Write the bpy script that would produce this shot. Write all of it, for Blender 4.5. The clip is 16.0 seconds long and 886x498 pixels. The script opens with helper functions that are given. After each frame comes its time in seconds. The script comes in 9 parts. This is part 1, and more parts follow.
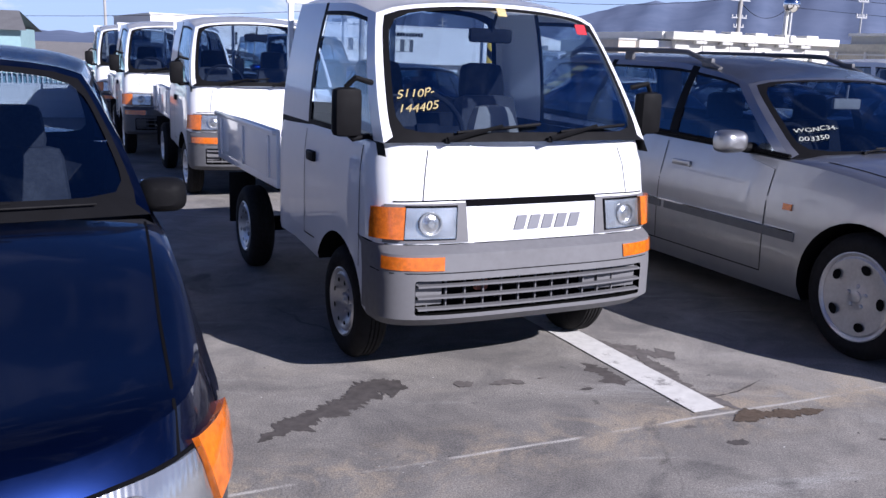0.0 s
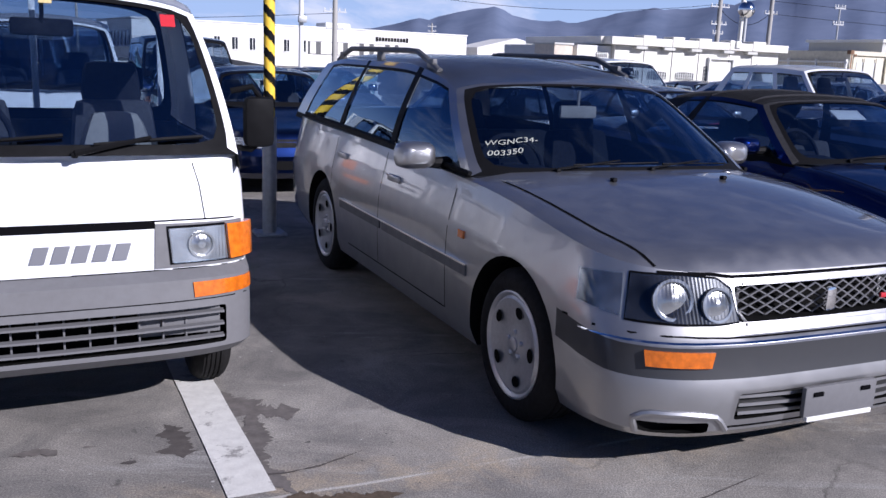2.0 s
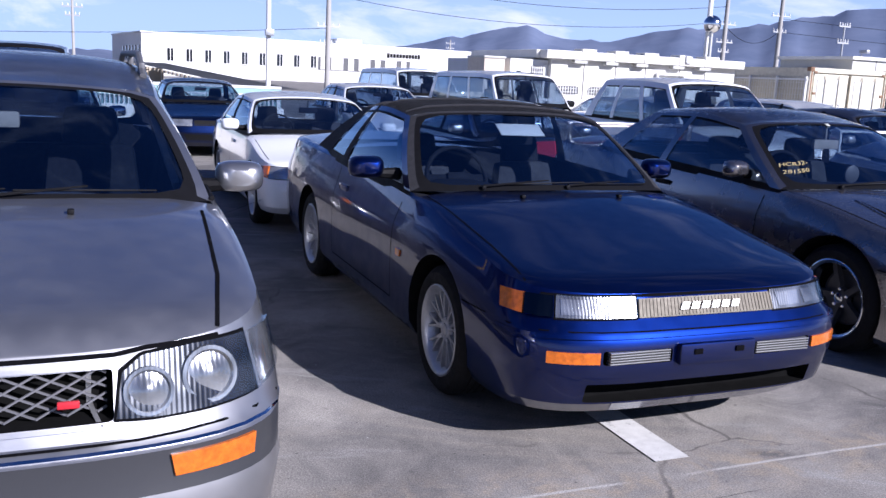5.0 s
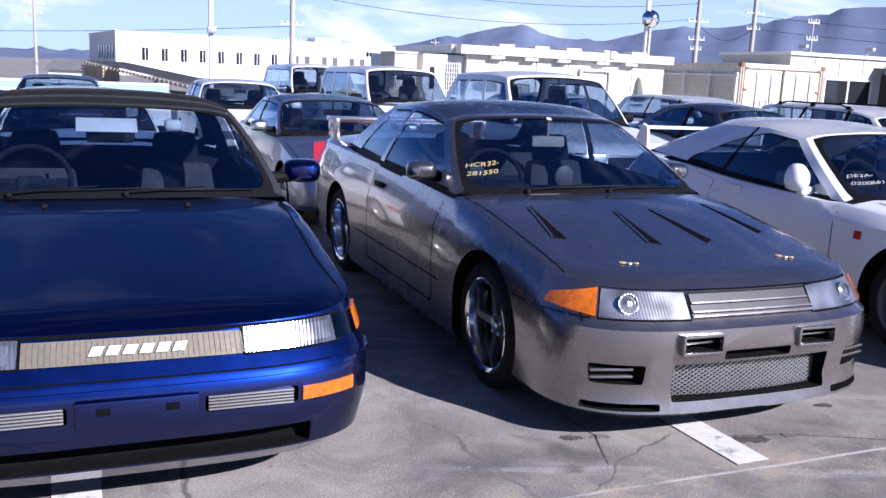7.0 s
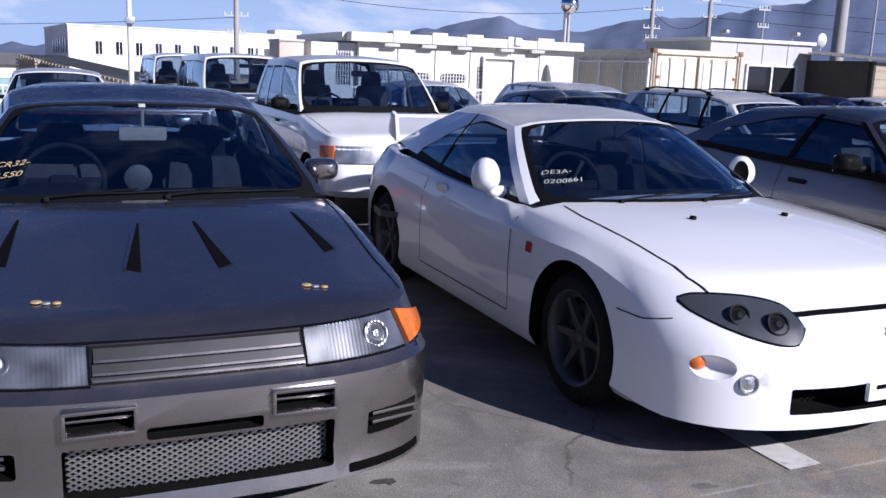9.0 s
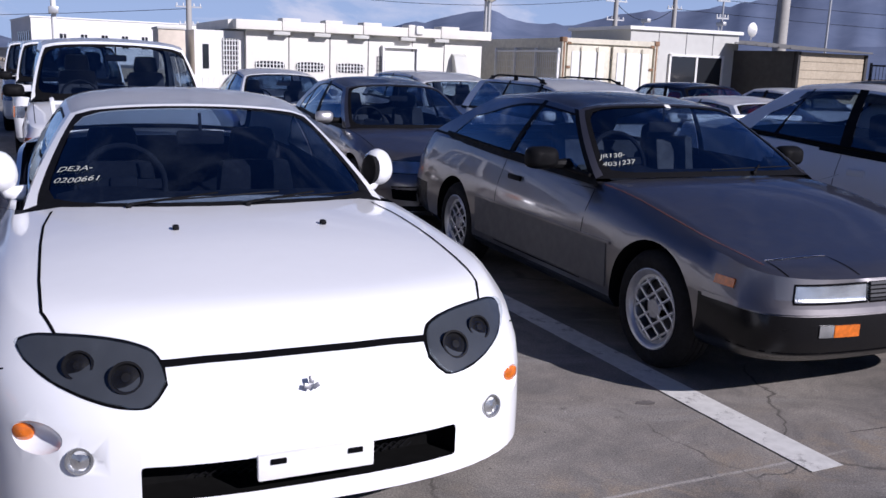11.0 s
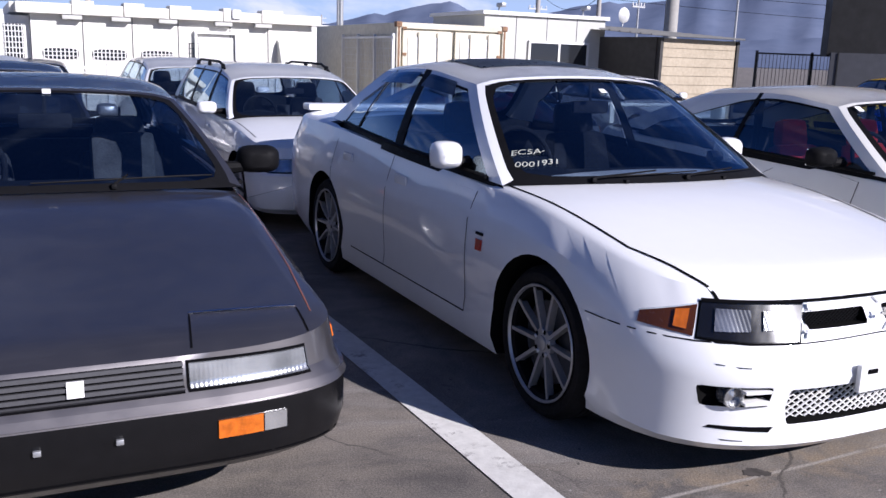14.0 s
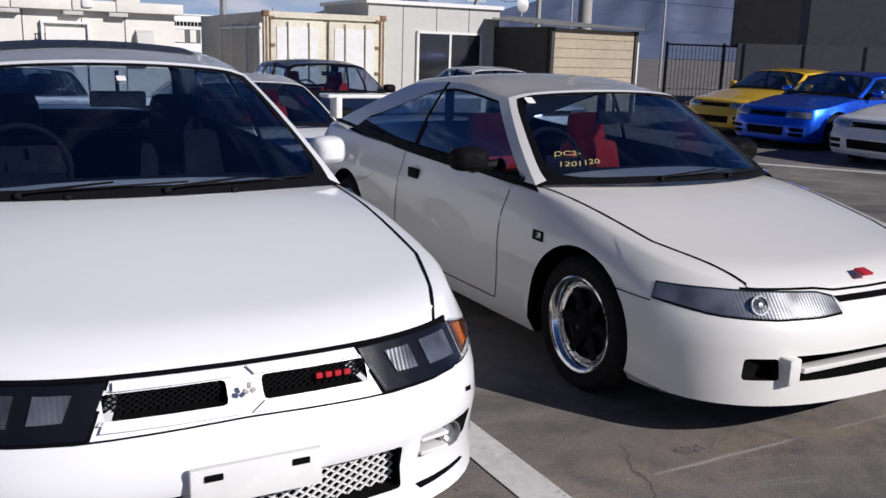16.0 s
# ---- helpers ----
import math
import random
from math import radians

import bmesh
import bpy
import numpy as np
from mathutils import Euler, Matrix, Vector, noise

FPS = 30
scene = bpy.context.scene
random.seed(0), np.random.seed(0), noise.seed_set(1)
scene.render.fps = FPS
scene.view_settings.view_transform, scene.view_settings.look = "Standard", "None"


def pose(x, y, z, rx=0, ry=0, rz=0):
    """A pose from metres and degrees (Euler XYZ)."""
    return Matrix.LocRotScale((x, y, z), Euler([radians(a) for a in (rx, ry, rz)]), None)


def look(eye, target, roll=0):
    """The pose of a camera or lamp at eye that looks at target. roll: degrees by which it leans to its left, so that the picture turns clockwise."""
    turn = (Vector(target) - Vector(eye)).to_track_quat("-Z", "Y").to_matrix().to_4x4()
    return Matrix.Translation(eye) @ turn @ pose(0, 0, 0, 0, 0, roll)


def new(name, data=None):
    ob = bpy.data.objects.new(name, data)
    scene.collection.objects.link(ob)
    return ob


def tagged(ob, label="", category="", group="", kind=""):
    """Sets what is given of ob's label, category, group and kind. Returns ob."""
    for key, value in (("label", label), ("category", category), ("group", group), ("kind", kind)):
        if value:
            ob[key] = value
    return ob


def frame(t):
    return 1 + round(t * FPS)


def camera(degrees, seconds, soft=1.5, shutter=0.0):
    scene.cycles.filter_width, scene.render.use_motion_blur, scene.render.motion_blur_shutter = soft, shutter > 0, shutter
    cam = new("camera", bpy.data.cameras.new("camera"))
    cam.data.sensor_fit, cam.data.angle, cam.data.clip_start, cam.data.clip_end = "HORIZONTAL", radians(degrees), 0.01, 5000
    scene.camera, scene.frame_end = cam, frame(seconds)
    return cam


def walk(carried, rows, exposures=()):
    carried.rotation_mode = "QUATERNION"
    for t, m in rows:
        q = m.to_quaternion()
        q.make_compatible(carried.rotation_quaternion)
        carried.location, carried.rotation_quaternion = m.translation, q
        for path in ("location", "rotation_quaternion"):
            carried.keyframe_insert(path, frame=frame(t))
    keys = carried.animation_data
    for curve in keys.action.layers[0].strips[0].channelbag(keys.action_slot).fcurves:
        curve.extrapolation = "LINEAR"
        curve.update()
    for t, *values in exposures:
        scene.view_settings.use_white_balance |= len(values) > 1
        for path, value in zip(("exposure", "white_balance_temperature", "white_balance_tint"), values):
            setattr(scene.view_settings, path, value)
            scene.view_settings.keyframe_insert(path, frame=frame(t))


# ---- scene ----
cam = camera(53.1, 16.0)
# seconds, eye, point looked at, lean
PATH = [
    (0, (0.216, -2.673, 1.407), (0.461, -0.736, 0.977), 2.0),
    (0.5, (0.665, -2.565, 1.434), (0.913, -0.628, 1.002), 2.1),
    (1, (1.1, -2.407, 1.429), (1.352, -0.47, 1.0), 2.2),
    (1.5, (1.591, -2.313, 1.44), (1.848, -0.376, 1.012), 2.2),
    (2, (2.019, -2.136, 1.434), (2.268, -0.196, 1.016), 2.3),
    (2.5, (2.483, -2.021, 1.442), (2.698, -0.073, 1.039), 2.4),
    (3, (2.885, -1.872, 1.44), (3.061, 0.082, 1.054), 2.6),
    (3.5, (3.355, -1.733, 1.442), (3.531, 0.222, 1.057), 2.6),
    (4, (3.812, -1.556, 1.441), (3.99, 0.399, 1.058), 2.7),
    (6.5, (6.282, -0.716, 1.453), (6.467, 1.238, 1.069), 2.7),
    (7, (6.81, -0.544, 1.462), (6.998, 1.41, 1.078), 2.6),
    (7.5, (7.294, -0.285, 1.462), (7.488, 1.667, 1.072), 2.6),
    (8, (7.819, -0.081, 1.472), (8.024, 1.868, 1.075), 2.5),
    (8.5, (8.313, 0.157, 1.466), (8.521, 2.106, 1.07), 2.4),
    (9, (8.864, 0.334, 1.459), (9.094, 2.281, 1.06), 2.1),
    (11.5, (11.578, 1.141, 1.442), (11.844, 3.079, 1.025), 2.1),
    (12, (12.101, 1.327, 1.454), (12.39, 3.26, 1.032), 2.0),
    (12.5, (12.59, 1.58, 1.438), (12.882, 3.513, 1.017), 1.9),
    (13, (13.128, 1.753, 1.441), (13.425, 3.685, 1.021), 2.0),
    (13.5, (13.641, 1.978, 1.426), (13.945, 3.91, 1.005), 2.0),
    (14, (14.156, 2.158, 1.433), (14.489, 4.084, 1.008), 1.9),
    (14.5, (14.66, 2.336, 1.424), (15.007, 4.259, 0.999), 2.0),
    (15, (15.202, 2.466, 1.436), (15.585, 4.38, 1.002), 1.6),
    (15.5, (15.714, 2.626, 1.43), (16.113, 4.537, 0.993), 1.7),
    (16, (16.23, 2.754, 1.432), (16.635, 4.664, 0.996), 1.8),
]
walk(cam, [(t, look(eye, target, lean)) for t, eye, target, lean in PATH], [(0, 0.78, 5530, 20), (1.5, 0.5, 5530, 20), (3.5, 0.55, 5320, 20), (6.5, 1.12, 5450, 23), (8, 0.9, 5430, 21), (9, 0.5, 5470, 21), (11.5, 0.25, 5600, 21), (12.5, 0.69, 5600, 21), (13.5, 0.75, 5600, 21), (14.5, 0.46, 5700, 18), (16, 0.0, 5870, 15)])

# ---- light: low winter sun over the walker's right shoulder, clear sky ----
SUN_TO = Vector((0.63, -0.6, 0.496)).normalized()
world = bpy.data.worlds.new("world")
scene.world = world
world.use_nodes = True
wn = world.node_tree
sky = wn.nodes.new("ShaderNodeTexSky")
sky.sky_type, sky.sun_disc = "NISHITA", False
sky.sun_elevation = math.asin(SUN_TO.z)
sky.sun_rotation = math.atan2(SUN_TO.x, SUN_TO.y)
sky.air_density, sky.dust_density, sky.ozone_density = 1.0, 0.1, 4.5


def world_node(kind, **values):
    nd = wn.nodes.new("ShaderNode" + kind)
    for k, v in values.items():
        nd.inputs[k.replace("_", " ")].default_value = v
    return nd


def world_mix(fac, a, rgb):
    x = wn.nodes.new("ShaderNodeMix")
    x.data_type = "RGBA"
    wn.links.new(fac, x.inputs["Factor"])
    wn.links.new(a, x.inputs["A"])
    x.inputs["B"].default_value = (*rgb, 1)
    return x.outputs["Result"]


# pale haze towards the horizon and broken white cloud low in the sky
tcw, sep = world_node("TexCoord"), world_node("SeparateXYZ")
wn.links.new(tcw.outputs["Generated"], sep.inputs[0])
haze = world_node("MapRange", From_Min=0.0, From_Max=0.3, To_Min=0.9, To_Max=0.0)
haze.interpolation_type = "SMOOTHERSTEP"
wn.links.new(sep.outputs["Z"], haze.inputs[0])
mpw = world_node("Mapping", Scale=(3.2, 3.2, 9.0))
wn.links.new(tcw.outputs["Generated"], mpw.inputs[0])
cn = world_node("TexNoise", Scale=1.6, Detail=9.0, Roughness=0.62, Distortion=0.5)
wn.links.new(mpw.outputs[0], cn.inputs["Vector"])
cm = world_node("MapRange", From_Min=0.52, From_Max=0.68)
wn.links.new(cn.outputs[0], cm.inputs[0])
low = world_node("MapRange", From_Min=0.02, From_Max=0.4, To_Min=0.95, To_Max=0.1)
wn.links.new(sep.outputs["Z"], low.inputs[0])
cmul = world_node("Math")
cmul.operation = "MULTIPLY"
wn.links.new(cm.outputs[0], cmul.inputs[0])
wn.links.new(low.outputs[0], cmul.inputs[1])
deep = wn.nodes.new("ShaderNodeMix")
deep.data_type, deep.blend_type = "RGBA", "MULTIPLY"
deep.inputs["Factor"].default_value = 1.0
wn.links.new(sky.outputs[0], deep.inputs["A"])
deep.inputs["B"].default_value = (0.35, 0.5, 0.8, 1)
hazed = world_mix(haze.outputs[0], deep.outputs["Result"], (8.0, 10.0, 13.0))
clouded = world_mix(cmul.outputs[0], hazed, (13.0, 13.0, 13.6))
wn.links.new(clouded, wn.nodes["Background"].inputs[0])
wn.nodes["Background"].inputs[1].default_value = 0.043
sun = new("sun", bpy.data.lights.new("sun", "SUN"))
sun.data.energy, sun.data.angle, sun.data.color = 5.0, radians(0.55), (1.0, 0.915, 0.79)
sun.matrix_world = look(SUN_TO * 60, (0, 0, 0))


# ---- materials ----
def mat(name, rgb, rough=0.5, metal=0.0, coat=0.0, vary=0.0, scale=8.0, bump=0.0, bscale=200.0, spec=0.5, dirt=0.0, sparkle=0.0):
    """A node material: base colour broken up at two scales, roughness to match, fine relief."""
    m = bpy.data.materials.new(name)
    m.use_nodes = True
    n, l = m.node_tree.nodes, m.node_tree.links
    b = n["Principled BSDF"]
    b.inputs["Roughness"].default_value, b.inputs["Metallic"].default_value = rough, metal
    b.inputs["Specular IOR Level"].default_value = spec
    b.inputs["Coat Weight"].default_value, b.inputs["Coat Roughness"].default_value = coat, 0.04
    b.inputs["Base Color"].default_value = (*rgb, 1)
    tc = n.new("ShaderNodeTexCoord")
    if vary or dirt:
        big, small = n.new("ShaderNodeTexNoise"), n.new("ShaderNodeTexNoise")
        big.inputs["Scale"].default_value, big.inputs["Detail"].default_value = scale * 0.17, 5
        small.inputs["Scale"].default_value, small.inputs["Detail"].default_value = scale * 2.3, 6
        for t in (big, small):
            l.new(tc.outputs["Object"], t.inputs["Vector"])
        add = n.new("ShaderNodeMath")
        add.operation = "ADD"
        l.new(big.outputs[0], add.inputs[0])
        l.new(small.outputs[0], add.inputs[1])
        ramp = n.new("ShaderNodeMapRange")
        ramp.inputs["From Min"].default_value, ramp.inputs["From Max"].default_value = 0.65, 1.35
        l.new(add.outputs[0], ramp.inputs[0])
        mix = n.new("ShaderNodeMix")
        mix.data_type = "RGBA"
        lo, hi = 1 - vary, 1 + vary * 0.6
        mix.inputs["A"].default_value = (*[min(1, c * lo + dirt * k) for c, k in zip(rgb, (0.16, 0.13, 0.1))], 1)
        mix.inputs["B"].default_value = (*[min(1, c * hi) for c in rgb], 1)
        l.new(ramp.outputs[0], mix.inputs["Factor"])
        l.new(mix.outputs["Result"], b.inputs["Base Color"])
        rr = n.new("ShaderNodeMapRange")
        rr.inputs["To Min"].default_value, rr.inputs["To Max"].default_value = min(1, rough * 1.25 + dirt * 0.3), rough * 0.85
        l.new(ramp.outputs[0], rr.inputs[0])
        l.new(rr.outputs[0], b.inputs["Roughness"])
    if bump:
        bn, bt = n.new("ShaderNodeBump"), n.new("ShaderNodeTexNoise")
        bt.inputs["Scale"].default_value, bt.inputs["Detail"].default_value = bscale, 4
        l.new(tc.outputs["Object"], bt.inputs["Vector"])
        bn.inputs["Strength"].default_value, bn.inputs["Distance"].default_value = bump, 0.004
        l.new(bt.outputs[0], bn.inputs["Height"])
        l.new(bn.outputs[0], b.inputs["Normal"])
    return m


def glass(name, tint, gloss=1.0, straight=0.14):
    """A tinted pane: it lets light through by its tint and mirrors more towards grazing view, alike from both sides."""
    m = bpy.data.materials.new(name)
    m.use_nodes = True
    n, l = m.node_tree.nodes, m.node_tree.links
    n.clear()
    out, mix, tr, gl, lw, pw, ma = [n.new("ShaderNode" + k) for k in ("OutputMaterial", "MixShader", "BsdfTransparent", "BsdfGlossy", "LayerWeight", "Math", "Math")]
    tr.inputs[0].default_value = (*tint, 1)
    gl.inputs[0].default_value, gl.inputs["Roughness"].default_value = (0.72 * gloss, 0.87 * gloss, gloss, 1), 0.012
    lw.inputs["Blend"].default_value = 0.5
    pw.operation, ma.operation = "POWER", "MULTIPLY_ADD"
    pw.inputs[1].default_value = 4.0
    ma.inputs[1].default_value, ma.inputs[2].default_value = 1 - straight, straight
    l.new(lw.outputs["Facing"], pw.inputs[0])
    l.new(pw.outputs[0], ma.inputs[0])
    l.new(ma.outputs[0], mix.inputs[0])
    l.new(tr.outputs[0], mix.inputs[1])
    l.new(gl.outputs[0], mix.inputs[2])
    l.new(mix.outputs[0], out.inputs[0])
    return m


def ground_mat():
    """Weathered grey asphalt-concrete: pale worn patches, tan dust, dark drips, fine grit."""
    m = mat("asphalt", (0.2, 0.2, 0.2), 0.85)
    n, l = m.node_tree.nodes, m.node_tree.links
    b, tc = n["Principled BSDF"], n["Texture Coordinate"]

    def noise_at(scale, detail=6, rough=0.6, dist=0.0, stretch=(1, 1, 1)):
        mp, t = n.new("ShaderNodeMapping"), n.new("ShaderNodeTexNoise")
        mp.inputs["Scale"].default_value = stretch
        l.new(tc.outputs["Object"], mp.inputs[0])
        l.new(mp.outputs[0], t.inputs["Vector"])
        t.inputs["Scale"].default_value, t.inputs["Detail"].default_value = scale, detail
        t.inputs["Roughness"].default_value, t.inputs["Distortion"].default_value = rough, dist
        return t.outputs[0]

    def band(src, a, c):
        r = n.new("ShaderNodeMapRange")
        r.inputs["From Min"].default_value, r.inputs["From Max"].default_value = a, c
        l.new(src, r.inputs[0])
        return r.outputs[0]

    def mixc(f, a, c):
        x = n.new("ShaderNodeMix")
        x.data_type = "RGBA"
        l.new(f, x.inputs["Factor"])
        for sock, v in (("A", a), ("B", c)):
            if isinstance(v, tuple):
                x.inputs[sock].default_value = (*v, 1)
            else:
                l.new(v, x.inputs[sock])
        return x.outputs["Result"]

    # a pale construction joint along the front of the row, with tan grit beside it
    dot = n.new("ShaderNodeVectorMath")
    dot.operation = "DOT_PRODUCT"
    dot.inputs[1].default_value = (-0.2926, 0.9562, 0)
    l.new(tc.outputs["Object"], dot.inputs[0])
    wob = n.new("ShaderNodeMath")
    wob.operation = "MULTIPLY_ADD"
    wob.inputs[1].default_value = 0.05
    l.new(noise_at(1.2, 3), wob.inputs[0])
    l.new(dot.outputs["Value"], wob.inputs[2])
    off = n.new("ShaderNodeMath")
    off.inputs[1].default_value = -0.048
    l.new(wob.outputs[0], off.inputs[0])
    away = n.new("ShaderNodeMath")
    away.operation = "ABSOLUTE"
    l.new(off.outputs[0], away.inputs[0])

    def product(a, c):
        x = n.new("ShaderNodeMath")
        x.operation = "MULTIPLY"
        l.new(a, x.inputs[0])
        l.new(c, x.inputs[1])
        return x.outputs[0]

    def cracks(scale, width, seed):
        mp = n.new("ShaderNodeMapping")
        mp.inputs["Location"].default_value = (seed, seed * 2, 0)
        bend = n.new("ShaderNodeVectorMath")
        bend.operation = "MULTIPLY_ADD"
        bend.inputs[1].default_value = (0.35, 0.35, 0)
        t = n.new("ShaderNodeTexNoise")
        t.inputs["Scale"].default_value, t.inputs["Detail"].default_value = 2.5, 8
        l.new(tc.outputs["Object"], t.inputs["Vector"])
        l.new(t.outputs["Color"], bend.inputs[0])
        l.new(tc.outputs["Object"], bend.inputs[2])
        l.new(bend.outputs[0], mp.inputs[0])
        v = n.new("ShaderNodeTexVoronoi")
        v.feature = "DISTANCE_TO_EDGE"
        v.inputs["Scale"].default_value = scale
        l.new(mp.outputs[0], v.inputs["Vector"])
        return product(band(v.outputs["Distance"], width, width * 0.3), band(noise_at(0.9, 3), 0.5, 0.58))

    base = mixc(band(noise_at(0.55, 7, 0.62, 0.4), 0.36, 0.64), (0.165, 0.156, 0.148), (0.335, 0.317, 0.295))
    blot = mixc(band(noise_at(2.6, 7, 0.7, 0.7), 0.36, 0.64), (0.7, 0.7, 0.71), (1.2, 1.185, 1.15))
    bl = n.new("ShaderNodeMix")
    bl.data_type, bl.blend_type = "RGBA", "MULTIPLY"
    bl.inputs["Factor"].default_value = 1
    l.new(base, bl.inputs["A"])
    l.new(blot, bl.inputs["B"])
    base = bl.outputs["Result"]
    tan = mixc(band(noise_at(0.8, 8, 0.68, 0.8, (0.7, 1.3, 1)), 0.54, 0.74), base, (0.35, 0.315, 0.265))
    streak = mixc(band(noise_at(1.7, 8, 0.7, 0.6, (0.5, 2.2, 1)), 0.56, 0.7), tan, (0.34, 0.33, 0.315))
    dark = mixc(band(noise_at(1.15, 4, 0.5, 1.4), 0.66, 0.74), streak, (0.11, 0.105, 0.102))
    spots = mixc(band(noise_at(9, 3, 0.5, 0.3), 0.7, 0.78), dark, (0.1, 0.095, 0.09))
    spots = mixc(product(band(away.outputs[0], 0.3, 0.0), band(noise_at(4.5, 8, 0.75, 0.5), 0.46, 0.62)), spots, (0.36, 0.3, 0.225))
    spots = mixc(product(band(away.outputs[0], 0.012, 0.004), band(noise_at(1.6, 4), 0.4, 0.5)), spots, (0.46, 0.44, 0.41))
    spots = mixc(cracks(0.7, 0.006, 3.1), spots, (0.13, 0.12, 0.11))
    spots = mixc(band(noise_at(26, 2, 0.5), 0.72, 0.76), spots, (0.09, 0.085, 0.08))
    spots = mixc(band(noise_at(31, 2, 0.5, 0, (1, 1.2, 1)), 0.735, 0.77), spots, (0.5, 0.49, 0.47))
    # the surface grows darker and browner towards the far end of the row
    sep = n.new("ShaderNodeSeparateXYZ")
    l.new(tc.outputs["Object"], sep.inputs[0])
    wav = n.new("ShaderNodeMath")
    wav.operation = "MULTIPLY_ADD"
    wav.inputs[1].default_value = 5.0
    l.new(noise_at(0.35, 5), wav.inputs[0])
    l.new(sep.outputs["X"], wav.inputs[2])
    far_dark = n.new("ShaderNodeMix")
    far_dark.data_type, far_dark.blend_type = "RGBA", "MULTIPLY"
    l.new(band(wav.outputs[0], 11.0, 16.0), far_dark.inputs["Factor"])
    l.new(spots, far_dark.inputs["A"])
    far_dark.inputs["B"].default_value = (0.74, 0.71, 0.69, 1)
    spots = far_dark.outputs["Result"]
    grit = mixc(band(noise_at(140, 3, 0.7), 0.42, 0.62), (0.68, 0.68, 0.68), (1.18, 1.18, 1.18))
    mul = n.new("ShaderNodeMix")
    mul.data_type, mul.blend_type = "RGBA", "MULTIPLY"
    mul.inputs["Factor"].default_value = 1
    l.new(spots, mul.inputs["A"])
    l.new(grit, mul.inputs["B"])
    l.new(mul.outputs["Result"], b.inputs["Base Color"])
    bn = n.new("ShaderNodeBump")
    bn.inputs["Strength"].default_value, bn.inputs["Distance"].default_value = 0.45, 0.006
    l.new(noise_at(90, 5, 0.7), bn.inputs["Height"])
    l.new(bn.outputs[0], b.inputs["Normal"])
    return m


def paint_line_mat():
    """Road-marking white, worn through to the asphalt in flecks."""
    m = mat("line_paint", (0.62, 0.61, 0.58), 0.75, vary=0.2, scale=9, bump=0.3, bscale=90)
    n, l = m.node_tree.nodes, m.node_tree.links
    b = n["Principled BSDF"]
    src = b.inputs["Base Color"].links[0].from_socket
    t = n.new("ShaderNodeTexNoise")
    t.inputs["Scale"].default_value, t.inputs["Detail"].default_value, t.inputs["Roughness"].default_value = 7, 9, 0.78
    l.new(n["Texture Coordinate"].outputs["Object"], t.inputs["Vector"])
    r = n.new("ShaderNodeMapRange")
    r.inputs["From Min"].default_value, r.inputs["From Max"].default_value = 0.56, 0.64
    l.new(t.outputs[0], r.inputs[0])
    x = n.new("ShaderNodeMix")
    x.data_type = "RGBA"
    l.new(r.outputs[0], x.inputs["Factor"])
    l.new(src, x.inputs["A"])
    x.inputs["B"].default_value = (0.27, 0.26, 0.25, 1)
    l.new(x.outputs["Result"], b.inputs["Base Color"])
    return m


def lamp_bowl(name, lo, hi):
    """The fluted mirror inside a lamp: bright metal with upright ribs, soft lit patches painted into its colour."""
    m = mat(name, hi, 0.22, metal=0.8, spec=0.3)
    n, l = m.node_tree.nodes, m.node_tree.links
    b, tc = n["Principled BSDF"], n["Texture Coordinate"]
    t, r, x, w, bn = [n.new("ShaderNode" + k) for k in ("TexNoise", "MapRange", "Mix", "TexWave", "Bump")]
    l.new(tc.outputs["Object"], t.inputs["Vector"])
    t.inputs["Scale"].default_value, t.inputs["Detail"].default_value = 9.0, 1
    r.inputs["From Min"].default_value, r.inputs["From Max"].default_value = 0.3, 0.7
    l.new(t.outputs[0], r.inputs[0])
    x.data_type = "RGBA"
    x.inputs["A"].default_value, x.inputs["B"].default_value = (*lo, 1), (*hi, 1)
    l.new(r.outputs[0], x.inputs["Factor"])
    l.new(x.outputs["Result"], b.inputs["Base Color"])
    w.inputs["Scale"].default_value, w.inputs["Distortion"].default_value = 24, 0.4
    l.new(tc.outputs["Object"], w.inputs["Vector"])
    bn.inputs["Strength"].default_value, bn.inputs["Distance"].default_value = 0.1, 0.004
    l.new(w.outputs[1], bn.inputs["Height"])
    l.new(bn.outputs[0], b.inputs["Normal"])
    return m


